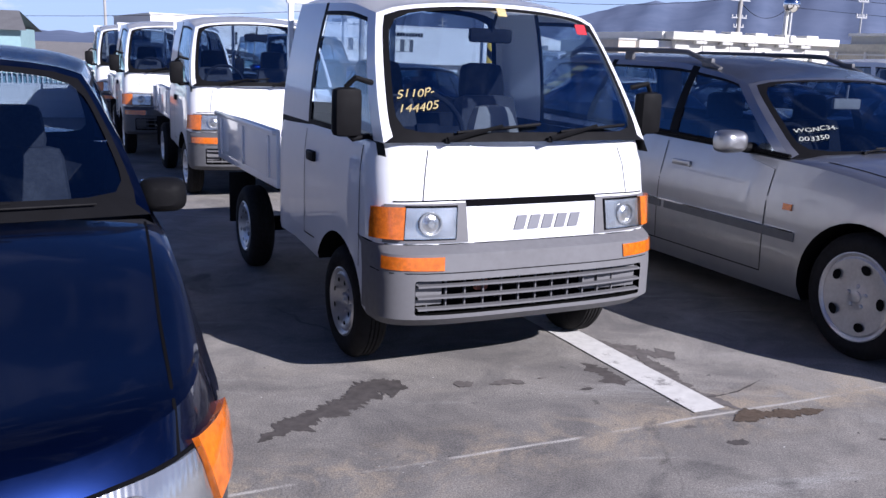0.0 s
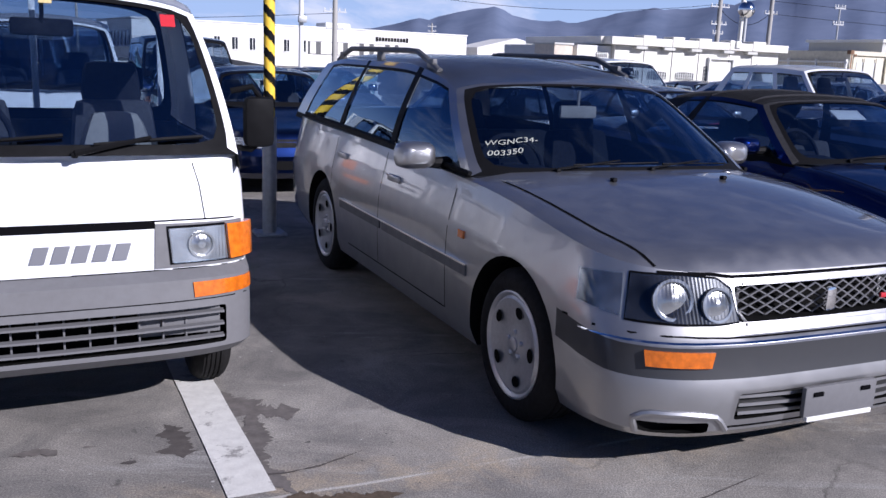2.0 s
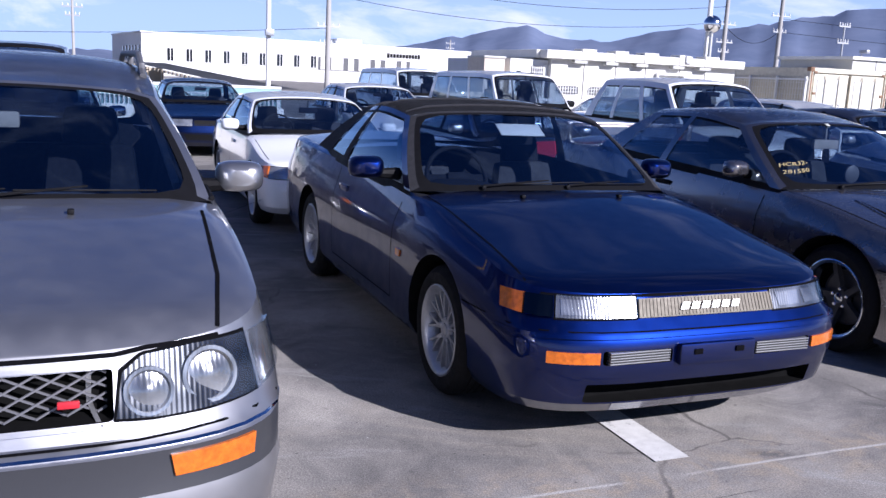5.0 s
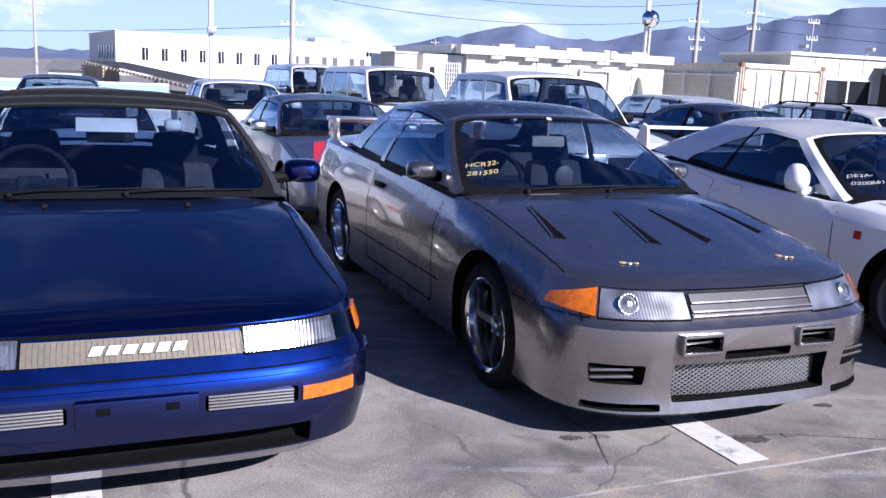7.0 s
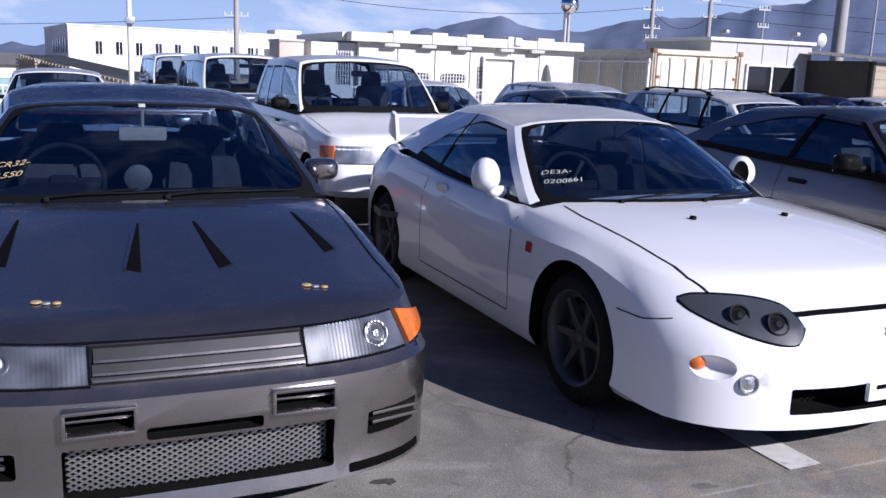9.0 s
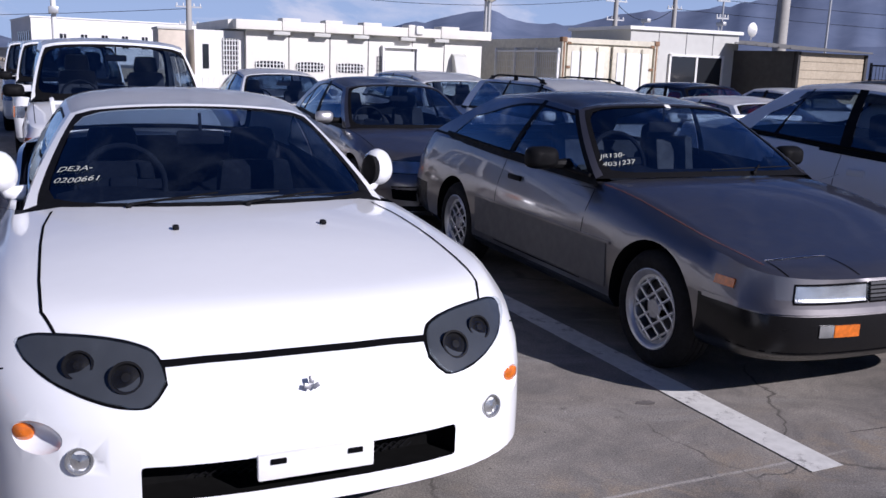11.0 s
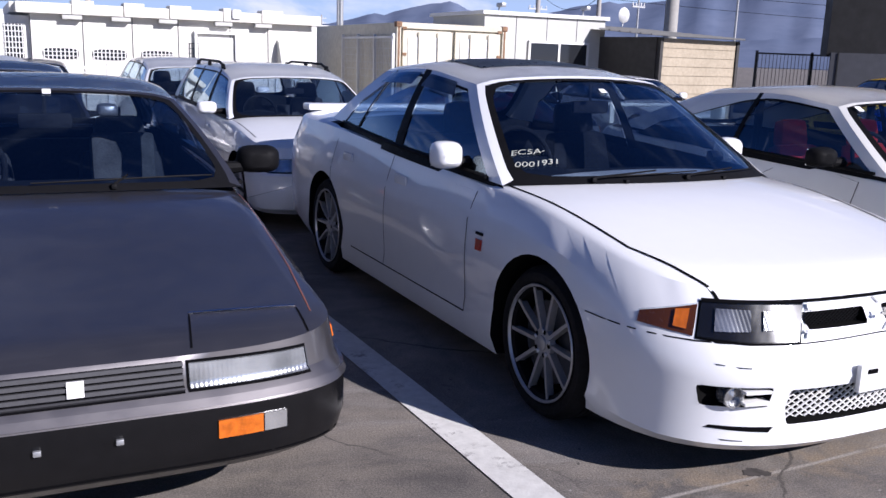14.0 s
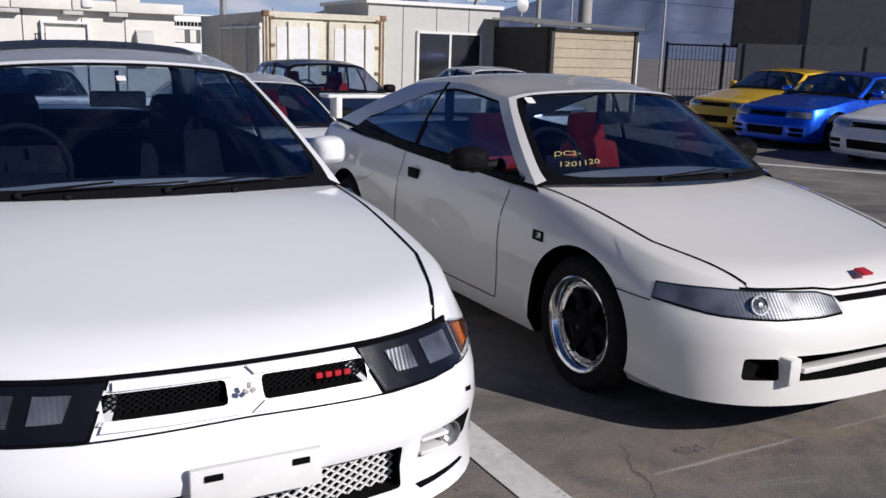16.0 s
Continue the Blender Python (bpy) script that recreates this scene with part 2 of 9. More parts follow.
M = {
    "asphalt": ground_mat(), "line": paint_line_mat(),
    "black": mat("black_plastic", (0.007, 0.007, 0.008), 0.55, vary=0.3, bump=0.1, spec=0.08),
    "gap": mat("shut_gap", (0.004, 0.004, 0.005), 0.9, spec=0.03),
    "well": mat("wheel_well", (0.006, 0.006, 0.006), 0.95, vary=0.3, spec=0.05),
    "rubber": mat("tyre_rubber", (0.011, 0.011, 0.012), 0.75, vary=0.35, scale=20, bump=0.3, bscale=120, dirt=0.03, spec=0.15),
    "grey_plastic": mat("grey_bumper_plastic", (0.125, 0.125, 0.132), 0.6, vary=0.1, scale=14, bump=0.12, bscale=300, dirt=0.05),
    "band_grey": mat("dark_bumper_band", (0.03, 0.031, 0.035), 0.38, vary=0.12, scale=9, coat=0.3),
    "mid_grey": mat("mid_grey_plastic", (0.085, 0.086, 0.092), 0.5, vary=0.15),
    "dark_in": mat("dark_interior", (0.018, 0.019, 0.024), 0.85, vary=0.3, scale=20, spec=0.12),
    "grey_in": mat("grey_seat_cloth", (0.05, 0.05, 0.057), 0.9, vary=0.3, scale=30, bump=0.4),
    "pale_in": mat("pale_seat_cloth", (0.33, 0.31, 0.28), 0.9, vary=0.2, scale=30, bump=0.4),
    "red_in": mat("red_seat_cloth", (0.5, 0.018, 0.012), 0.85, vary=0.2, scale=30, bump=0.4),
    "silver": mat("rim_silver", (0.52, 0.52, 0.53), 0.36, metal=0.7, vary=0.15, scale=25, dirt=0.06),
    "polish": mat("polished_metal", (0.8, 0.8, 0.8), 0.12, metal=1.0, vary=0.08, scale=25),
    "gun": mat("dark_rim", (0.07, 0.07, 0.075), 0.4, metal=0.5, vary=0.2, scale=25, dirt=0.05),
    "chrome": mat("chrome", (0.85, 0.85, 0.86), 0.07, metal=1.0),
    "steel": mat("galvanised_steel", (0.42, 0.43, 0.44), 0.45, metal=0.7, vary=0.2, scale=10),
    "amber": mat("amber_lens", (0.62, 0.145, 0.005), 0.16, coat=0.8, vary=0.45, scale=22, bump=0.25, bscale=120),
    "red_lens": mat("red_lens", (0.4, 0.02, 0.012), 0.2, coat=0.5),
    "white_pl": mat("white_plate", (0.75, 0.75, 0.73), 0.5, vary=0.12, dirt=0.05),
    "reflector": lamp_bowl("lamp_reflector", (0.3, 0.305, 0.31), (0.66, 0.665, 0.665)),
    "lamp_twin": lamp_bowl("bright_lamp_reflector", (0.16, 0.165, 0.17), (0.56, 0.565, 0.57)),
    "lamp_mid": lamp_bowl("grey_lamp_reflector", (0.08, 0.083, 0.09), (0.36, 0.365, 0.375)),
    "lamp_smoke": lamp_bowl("smoked_lamp_reflector", (0.014, 0.016, 0.02), (0.1, 0.103, 0.11)),
    "rust_red": mat("rusty_brown_metal", (0.18, 0.06, 0.04), 0.8, vary=0.4, scale=30),
    "tape": mat("old_tape", (0.4, 0.29, 0.14), 0.8, vary=0.4, scale=30),
    "slat_dark": mat("dark_grille_slat", (0.03, 0.03, 0.032), 0.4, metal=0.4, vary=0.2),
    "amber_smoke": mat("smoked_amber", (0.07, 0.02, 0.004), 0.25, vary=0.3, scale=30),
    "lamp_dark": mat("lamp_housing", (0.05, 0.055, 0.063), 0.3, vary=0.2),
    "oil": mat("oil_stain", (0.075, 0.066, 0.062), 0.8, vary=0.5, scale=9, bump=0.3, bscale=90),
    "earth": mat("damp_earth", (0.09, 0.065, 0.045), 0.85, vary=0.4, scale=20, bump=0.5, bscale=60),
    "damp": mat("faded_stain", (0.145, 0.13, 0.122), 0.8, vary=0.4, scale=9, bump=0.3, bscale=90),
    "gloss_black": mat("gloss_black_bumper", (0.006, 0.006, 0.007), 0.22, spec=0.35, vary=0.3, scale=10),
    "ink": mat("paint_pen", (0.45, 0.46, 0.4), 0.8, vary=0.4, scale=40),
    "ink_y": mat("yellow_paint_pen", (0.5, 0.4, 0.18), 0.8, vary=0.4, scale=40),
    "badge": mat("badge_grey", (0.22, 0.22, 0.235), 0.35, metal=0.5),
    "badge_red": mat("badge_red", (0.45, 0.02, 0.03), 0.35),
    "softtop": mat("soft_top_cloth", (0.012, 0.012, 0.016), 0.92, vary=0.35, scale=12, bump=0.5, bscale=400),
    "glass": glass("car_glass", (0.52, 0.6, 0.7)),
    "glass_d": glass("dark_tinted_glass", (0.36, 0.44, 0.53)),
    "lens": glass("clear_lens", (0.95, 0.965, 0.975), 0.8, 0.04),
    "visor": glass("smoked_visor", (0.1, 0.1, 0.11), 1.0, 0.06),
    "mirror": mat("mirror_glass", (0.85, 0.86, 0.88), 0.02, metal=1.0),
    "mesh": mat("silver_mesh", (0.42, 0.42, 0.42), 0.35, metal=0.8, vary=0.2, scale=30),
}


def paint(name, rgb, metal=0.0, coat=1.0, rough=0.35, dirt=0.03):
    return mat(name, rgb, rough, metal, coat, vary=0.025, scale=5, dirt=dirt, bump=0.02, bscale=600)


# ---- mesh helpers ----
def fill_data(bm, name, mats, angle=35):
    bmesh.ops.recalc_face_normals(bm, faces=bm.faces[:])
    me = bpy.data.meshes.new(name)
    bm.to_mesh(me)
    bm.free()
    for k in mats if isinstance(mats, (list, tuple)) else [mats]:
        me.materials.append(M[k] if isinstance(k, str) else k)
    me.shade_smooth()
    me.set_sharp_from_angle(angle=radians(angle))
    return me


def part(name, bm, mats, parent=None, label="", at=None, angle=35):
    """Links a bmesh as one mesh object, under a thing or a part when parent is given."""
    ob = new(name, fill_data(bm, name, mats, angle))
    ob.parent = parent
    if mats == "lens":
        ob.visible_shadow = False
    if at is not None:
        ob.matrix_basis = at
    return tagged(ob, label)


def empty(name, at, label, category, group=""):
    e = new(name)
    e.empty_display_size = 0.2
    e.matrix_basis = at
    return tagged(e, label, category, group)


def box(bm, c, s, bev=0.0, rot=None, taper=None, mi=0):
    """A box with centre c and size s, its edges rounded by bev."""
    r = bmesh.ops.create_cube(bm, size=1)
    vs = r["verts"]
    for v in vs:
        v.co = Vector((v.co.x * s[0], v.co.y * s[1], v.co.z * s[2]))
        if taper and v.co.z > 0:
            v.co.x *= taper[0]
            v.co.y *= taper[1]
    fs = {f for v in vs for f in v.link_faces}
    if bev:
        es = list({e for v in vs for e in v.link_edges})
        g = bmesh.ops.bevel(bm, geom=es, offset=bev, segments=2, affect="EDGES", profile=0.6)
        fs = {f for f in fs if f.is_valid} | set(g["faces"])
        vs = list({v for f in fs for v in f.verts})
    m = Matrix.Translation(c) @ (rot if rot is not None else Matrix())
    bmesh.ops.transform(bm, matrix=m, verts=vs)
    for f in fs:
        if f.is_valid:
            f.material_index = mi
    return bm


def lathe(bm, prof, n=32, mi=0, axis="x", at=(0, 0, 0)):
    """Turns a profile of (along, radius) round an axis."""
    rings = []
    for a, r in prof:
        ring = []
        for i in range(n):
            c, s = math.cos(2 * math.pi * i / n) * r, math.sin(2 * math.pi * i / n) * r
            p = {"x": (a, c, s), "y": (c, a, s), "z": (c, s, a)}[axis]
            ring.append(bm.verts.new(Vector(p) + Vector(at)))
        rings.append(ring)
    for p, q in zip(rings, rings[1:]):
        for i in range(n):
            f = bm.faces.new((p[i], p[(i + 1) % n], q[(i + 1) % n], q[i]))
            f.material_index = mi
    return rings


def tube(bm, pts, r, n=8, mi=0, cap=True):
    """A round bar along points; r a radius or one for each point."""
    pts = [Vector(p) for p in pts]
    rs = r if isinstance(r, (list, tuple)) else [r] * len(pts)
    rings = []
    for i, p in enumerate(pts):
        d = (pts[min(i + 1, len(pts) - 1)] - pts[max(i - 1, 0)]).normalized()
        u = d.orthogonal().normalized() if i == 0 else (u - d * u.dot(d)).normalized()
        v = d.cross(u)
        rings.append([bm.verts.new(p + (u * math.cos(2 * math.pi * k / n) + v * math.sin(2 * math.pi * k / n)) * rs[i]) for k in range(n)])
    for p, q in zip(rings, rings[1:]):
        for k in range(n):
            bm.faces.new((p[k], p[(k + 1) % n], q[(k + 1) % n], q[k])).material_index = mi
    if cap:
        bm.faces.new(rings[0]).material_index = mi
        bm.faces.new(rings[-1]).material_index = mi
    return bm


def grid(bm, rows, mi=0, closed=False):
    """Quads over rows of points."""
    vs = [[bm.verts.new(p) for p in row] for row in rows]
    for a, b in zip(vs, vs[1:]):
        k = len(a)
        for i in range(k if closed else k - 1):
            q = (a[i], a[(i + 1) % k], b[(i + 1) % k], b[i])
            bm.faces.new(q).material_index = mi
    return vs


def plate(bm, rows, thick, mi=0, toward=None):
    """A curved sheet over rows of (point, normal), with its rim folded in by thick."""
    top = [[p for p, _ in r] for r in rows]
    vs = grid(bm, top, mi)
    rim = [(0, j) for j in range(len(rows[0]))] + [(i, len(rows[0]) - 1) for i in range(1, len(rows))]
    rim += [(len(rows) - 1, j) for j in range(len(rows[0]) - 2, -1, -1)] + [(i, 0) for i in range(len(rows) - 2, 0, -1)]
    low = [bm.verts.new(rows[i][j][0] - rows[i][j][1] * thick) for i, j in rim]
    hi = [vs[i][j] for i, j in rim]
    k = len(rim)
    for a in range(k):
        bm.faces.new((hi[a], hi[(a + 1) % k], low[(a + 1) % k], low[a])).material_index = mi
    return bm


def smooth_curve(pts):
    """A monotone curve through (x, y) points: a function of x."""
    if isinstance(pts, (int, float)):
        return lambda x: pts
    xs, ys = [p[0] for p in pts], [p[1] for p in pts]
    n = len(xs)
    if n == 1:
        return lambda x: ys[0]
    d = [(ys[i + 1] - ys[i]) / (xs[i + 1] - xs[i]) for i in range(n - 1)]
    m = [d[0]] + [0 if d[i - 1] * d[i] <= 0 else 2 * d[i - 1] * d[i] / (d[i - 1] + d[i]) for i in range(1, n - 1)] + [d[-1]]

    def f(x):
        if x <= xs[0]:
            return ys[0]
        if x >= xs[-1]:
            return ys[-1]
        i = max(k for k in range(n - 1) if xs[k] <= x)
        h = xs[i + 1] - xs[i]
        t = (x - xs[i]) / h
        return ys[i] * (1 + 2 * t) * (1 - t) ** 2 + m[i] * h * t * (1 - t) ** 2 + ys[i + 1] * t * t * (3 - 2 * t) + m[i + 1] * h * t * t * (t - 1)

    return f


def lerp(a, b, t):
    return a + (b - a) * t


def along(pts, t):
    """The point at share t of a polyline's run of points."""
    s = t * (len(pts) - 1)
    i = min(int(s), len(pts) - 2)
    return Vector(pts[i]).lerp(Vector(pts[i + 1]), s - i)


# ---- the car builder: body shell, cabin, wheels, fittings ----
from mathutils.bvhtree import BVHTree


def shell(L, hw, front, side, rear, shoulder, Df=0.55, nf=3.2, Dr=0.4, nr=3.6, taper=0.03):
    """Body levels from sill to shoulder. front: (z, setback, inset); side: (z, inset); rear: (z, setback, inset); shoulder: z along the car."""
    out = []
    for k, (f, s, r) in enumerate(zip(front, side, rear)):
        last = k == len(front) - 1
        z = smooth_curve(shoulder) if last else smooth_curve([(0.3, f[0]), (0.95, s[0]), (L - 1.1, s[0]), (L - 0.3, r[0])])
        w = smooth_curve([(0.25, hw - f[2] - taper), (1.0, hw - s[1]), (L - 1.2, hw - s[1]), (L - 0.15, hw - r[2] - taper)])
        out.append((z, w, f[1], Df, nf, L - r[1], Dr, nr))
    return out


class Car:
    def __init__(self, name, label, category, at, paint_mat, s, group="parked cars", fine=True):
        self.s, self.paint, self.fine = s, paint_mat, fine
        self.root = empty(name, at, label, category, group)
        self.axis = s.get("yo", 1.5)
        self.make_body()
        if "cabin" in s:
            self.make_cabin()
        if "wheel" in s:
            self.make_wheels()

    # -- shell
    def make_body(self):
        s = self.s
        NF, NS, NR = (14, 30, 9) if self.fine else (8, 16, 6)
        lev, bulge, flare = s["levels"], s.get("bulge"), s.get("flare", 0.0)
        ax = [s["axle"], s["axle"] + s["wb"]]
        rings = []
        for k, (zc, wc, yf, Df, nf, yr, Dr, nr) in enumerate(lev):
            pts = []
            share = k / (len(lev) - 1)

            def put(q, y):
                w = wc(y)
                if flare and 0 < k < len(lev) - 1:
                    w += flare * sum(math.exp(-(((y - a) / 0.3) ** 2)) for a in ax) * (1 - abs(share - 0.55))
                pts.append(Vector((w * q, y, zc(y))))

            for i in range(NF + 1):
                a = math.pi / 2 * i / NF
                put(math.sin(a) ** (2 / nf), yf + Df * (1 - max(0, math.cos(a)) ** (2 / nf)))
            for i in range(1, NS):
                put(1, lerp(yf + Df, yr - Dr, i / NS))
            for i in range(NR + 1):
                a = math.pi / 2 * (1 - i / NR)
                put(math.sin(a) ** (2 / nr), yr - Dr * (1 - max(0, math.cos(a)) ** (2 / nr)))
            rings.append(pts)
        C = len(rings[0])
        bm = bmesh.new()
        full = []
        for pts in rings:
            right = [bm.verts.new(p) for p in pts]
            left = [right[0]] + [bm.verts.new((-p.x, p.y, p.z)) for p in pts[1:-1]] + [right[-1]]
            full.append((left, right))
        tone = s.get("tone")
        for k in range(len(full) - 1):
            for h in (0, 1):
                a, b = full[k][h], full[k + 1][h]
                for i in range(C - 1):
                    f = bm.faces.new((a[i], a[i + 1], b[i + 1], b[i]))
                    if tone:
                        f.material_index = tone(k, (a[i].co.y + a[i + 1].co.y) / 2)
        # floor pan
        left, right = full[0]
        for i in range(C - 1):
            q = [left[i], left[i + 1], right[i + 1], right[i]]
            q = list(dict.fromkeys(q))
            bm.faces.new(q).material_index = 2
        # bonnet, tub and boot lid
        left, right = full[-1]
        us = [-0.97, -0.9, -0.78, -0.6, -0.4, -0.2, 0, 0.2, 0.4, 0.6, 0.78, 0.9, 0.97]
        crown = smooth_curve(s["crown"])
        c0, c1, drop = s.get("tub", (9, 9, 0))
        rows = []
        for i in range(C):
            p = right[i].co
            if i in (0, C - 1):
                rows.append([right[i]])
                continue
            row = [left[i]]
            zc, wc, yf, Df, nf = lev[-1][:5]
            for u in us:
                if p.y < self.axis:
                    # the bonnet rises from its front edge as one smooth sheet
                    q = min(1, abs(u * p.x) / wc(p.y))
                    y_edge = yf + Df * (1 - max(0, 1 - q ** nf) ** (1 / nf))
                    t = max(0, min(1, (p.y - y_edge) / 0.14))
                    rise = 1 - (1 - t) ** 2.2
                    z = p.z + (crown(p.y) * (1 - q ** 2.6) + 0.012 * min(1, (1 - q) / 0.03)) * rise
                else:
                    z = p.z + crown(p.y) * (1 - abs(u) ** 2.6) + (0.012 if abs(u) < 0.98 and not c0 < p.y < c1 else 0)
                if bulge:
                    z += bulge(u * p.x, p.y)
                if c0 < p.y < c1 and abs(u) < 0.95:
                    z = p.z - drop
                row.append(bm.verts.new((u * p.x, p.y, z)))
            rows.append(row + [right[i]])
        for a, b in zip(rows, rows[1:]):
            if len(a) == 1 or len(b) == 1:
                one, many = (a, b) if len(a) == 1 else (b, a)
                for j in range(len(many) - 1):
                    bm.faces.new((one[0], many[j], many[j + 1]))
            else:
                for j in range(len(a) - 1):
                    f = bm.faces.new((a[j], a[j + 1], b[j + 1], b[j]))
                    ys = [v.co.y for v in f.verts]
                    if c0 - 0.15 < min(ys) and max(ys) < c1 + 0.15 and 0 < j < len(a) - 2:
                        f.material_index = 1
        bmesh.ops.recalc_face_normals(bm, faces=bm.faces[:])
        me = bpy.data.meshes.new("body")
        bm.to_mesh(me)
        bm.free()
        mats = [self.paint, M["dark_in"], M["well"]] + [M[k] if isinstance(k, str) else k for k in s.get("extra", [])]
        for m in mats:
            me.materials.append(m)
        # wheel arches and openings cut through the shell
        cut = bmesh.new()
        R = s["arch"]
        for a, zc in ((ax[0], s["hub"]), (ax[1], s["hub"])):
            if a > s.get("no_arch_past", 99):
                continue
            for sx in (-1, 1):
                n = 36
                r0, r1 = s["hw"] - 0.27, s["hw"] + 0.3
                A = [cut.verts.new((sx * r0, a + R * math.cos(2 * math.pi * i / n), zc + R * math.sin(2 * math.pi * i / n))) for i in range(n)]
                B = [cut.verts.new((sx * r1, v.co.y, v.co.z)) for v in A]
                cut.faces.new(A)
                cut.faces.new(B)
                for i in range(n):
                    cut.faces.new((A[i], A[(i + 1) % n], B[(i + 1) % n], B[i]))
        for c, z in s.get("cuts", []):
            box(cut, c, z, bev=min(0.012, min(z) * 0.3))
        for f in cut.faces:
            f.material_index = 2
        for c, z, yaw in s.get("scoops", []):
            ball = bmesh.ops.create_uvsphere(cut, u_segments=24, v_segments=16, radius=1)["verts"]
            bmesh.ops.transform(cut, matrix=pose(*c, 0, 0, yaw) @ Matrix.Diagonal((*z, 1)), verts=ball)
        bmesh.ops.recalc_face_normals(cut, faces=cut.faces[:])
        cme = bpy.data.meshes.new("cut")
        cut.to_mesh(cme)
        cut.free()
        for m in mats:
            cme.materials.append(m)
        ob, cob = new("body", me), new("cut", cme)
        md = ob.modifiers.new("cut", "BOOLEAN")
        md.operation, md.object, md.solver = "DIFFERENCE", cob, "EXACT"
        dg = bpy.context.evaluated_depsgraph_get()
        done = bpy.data.meshes.new_from_object(ob.evaluated_get(dg), depsgraph=dg)
        if len(done.polygons) < 50:
            done = me.copy()
        ob.modifiers.clear()
        bpy.data.objects.remove(cob)
        done.shade_smooth()
        done.set_sharp_from_angle(angle=radians(s.get("sharp", 32)))
        ob.data = done
        done.name = "body"
        ob.parent = self.root
        self.body = ob
        self.tree = BVHTree.FromPolygons([v.co.copy() for v in done.vertices], [tuple(p.vertices) for p in done.polygons])

    def hit(self, p, mode):
        p = Vector(p)
        sx = 1 if p.x >= 0 else -1
        if mode == "c":
            d = Vector((p.x, p.y - self.axis, 0)).normalized()
            o, d = Vector((0, self.axis, p.z)) + d * 4, -d
        elif mode == "s":
            o, d = Vector((sx * 4, p.y, p.z)), Vector((-sx, 0, 0))
        elif mode == "t":
            o, d = Vector((p.x, p.y, 4)), Vector((0, 0, -1))
        elif mode == "f":
            o, d = Vector((p.x, -4, p.z)), Vector((0, 1, 0))
        else:
            o, d = Vector((p.x, 12, p.z)), Vector((0, -1, 0))
        for _k in range(24):
            loc, nor, _, _ = self.tree.ray_cast(o, d)
            if loc is not None:
                return loc, nor
            if mode == "t":
                o.x, o.y = o.x * 0.985, lerp(o.y, self.axis, 0.02)
            elif mode in "fr":
                o.x *= 0.98
            else:
                break
        return p, -d

    def patch(self, name, top, bot, mode, mats, off=0.004, thick=0.02, nx=10, nz=3, label="", parent=None, both=False):
        """A fitting that follows the shell between two lines of points; both: its mirror image too."""
        made = []
        for sx in (1, -1) if both else (1,):
            bm = bmesh.new()
            rows = []
            for j in range(nz + 1):
                row = []
                for i in range(nx + 1):
                    p = along(top, i / nx).lerp(along(bot, i / nx), j / nz)
                    loc, nor = self.hit((p.x * sx, p.y, p.z), mode)
                    row.append((loc + nor * off, nor))
                rows.append(row)
            plate(bm, rows, thick + off)
            made.append(part(name, bm, mats, parent or self.body if parent is not self.root else self.root, label))
        return made if both else made[0]

    def seam(self, pts, mode, w=0.006, both=True, name="shut_line", mats="gap", off=0.002):
        """A fine dark gap drawn along points on the shell."""
        for sx in (1, -1) if both else (1,):
            bm = bmesh.new()
            n = max(4, 5 * (len(pts) - 1))
            cs = []
            for i in range(n + 1):
                p = along(pts, i / n)
                cs.append(self.hit((p.x * sx, p.y, p.z), mode))
            rows = [[], []]
            for i, (c, nor) in enumerate(cs):
                d = cs[min(i + 1, n)][0] - cs[max(i - 1, 0)][0]
                side = nor.cross(d).normalized() * w / 2
                rows[0].append(c + side + nor * off)
                rows[1].append(c - side + nor * off)
            grid(bm, rows)
            part(name, bm, mats, self.body)

    # -- cabin
    def roof_rise(self, u):
        """How far the roof stands over its side rails: a flat crown with rounded shoulders."""
        u = abs(u)
        return self.s["cabin"]["crown"] * (1 - u ** 2.2) + 0.02 * (1 - max(0, (u - 0.78) / 0.22) ** 2)

    def ws(self, u, v, off=0.0, rear=False):
        """A point of the windscreen (u -1..1 across, v 0..1 up), and the way out of it."""
        g = self.s["cabin"]
        yb, yt = (g["cols"][-1] if rear else g["cols"][0])[:2]
        wb, zb, wr, zr = self.wb, self.zb, self.wr, self.zr
        bb, bt, cb = g["rear"] if rear else g["ws"]
        sg = 1 if rear else -1
        q = 1 - abs(u) ** 2.2
        B = Vector((u * wb(yb), yb + sg * bb * q, zb(yb) + cb * q))
        T = Vector((u * wr(yt), yt + sg * bt * q, zr(yt) + self.roof_rise(u) * 0.85))
        p = B.lerp(T, v)
        d = T - B
        nor = Vector((1, 0, 0)).cross(d).normalized() * (-1 if not rear else 1)
        if nor.z < 0:
            nor = -nor
        edge = abs(u) ** 6
        side = Vector((math.copysign(edge, u) * 0.072 * v * (1 - v), 0, 0))
        return p + side + nor * (off + 0.07 * v * (1 - v) * (1 - edge)), nor

    def make_cabin(self):
        g = self.s["cabin"]
        self.wb, self.zb = smooth_curve(g["wb"]), smooth_curve(g["zb"])
        self.wr, self.zr = smooth_curve(g["wr"]), smooth_curve(g["zr"])
        cols = g["cols"]
        lo, hi = g.get("band", (0.05, 0.89))
        nv = 6 if self.fine else 4

        def side_pt(sx, yb, yt, r, off=0.0):
            B, T = Vector((self.wb(yb), yb, self.zb(yb))), Vector((self.wr(yt), yt, self.zr(yt)))
            p = B.lerp(T, r)
            return Vector((sx * (p.x + 0.03 * 4 * r * (1 - r) * 0.6 + off), p.y, p.z))

        self.side_pt = side_pt
        hi_at = smooth_curve(g["hi"]) if "hi" in g else lambda y: hi
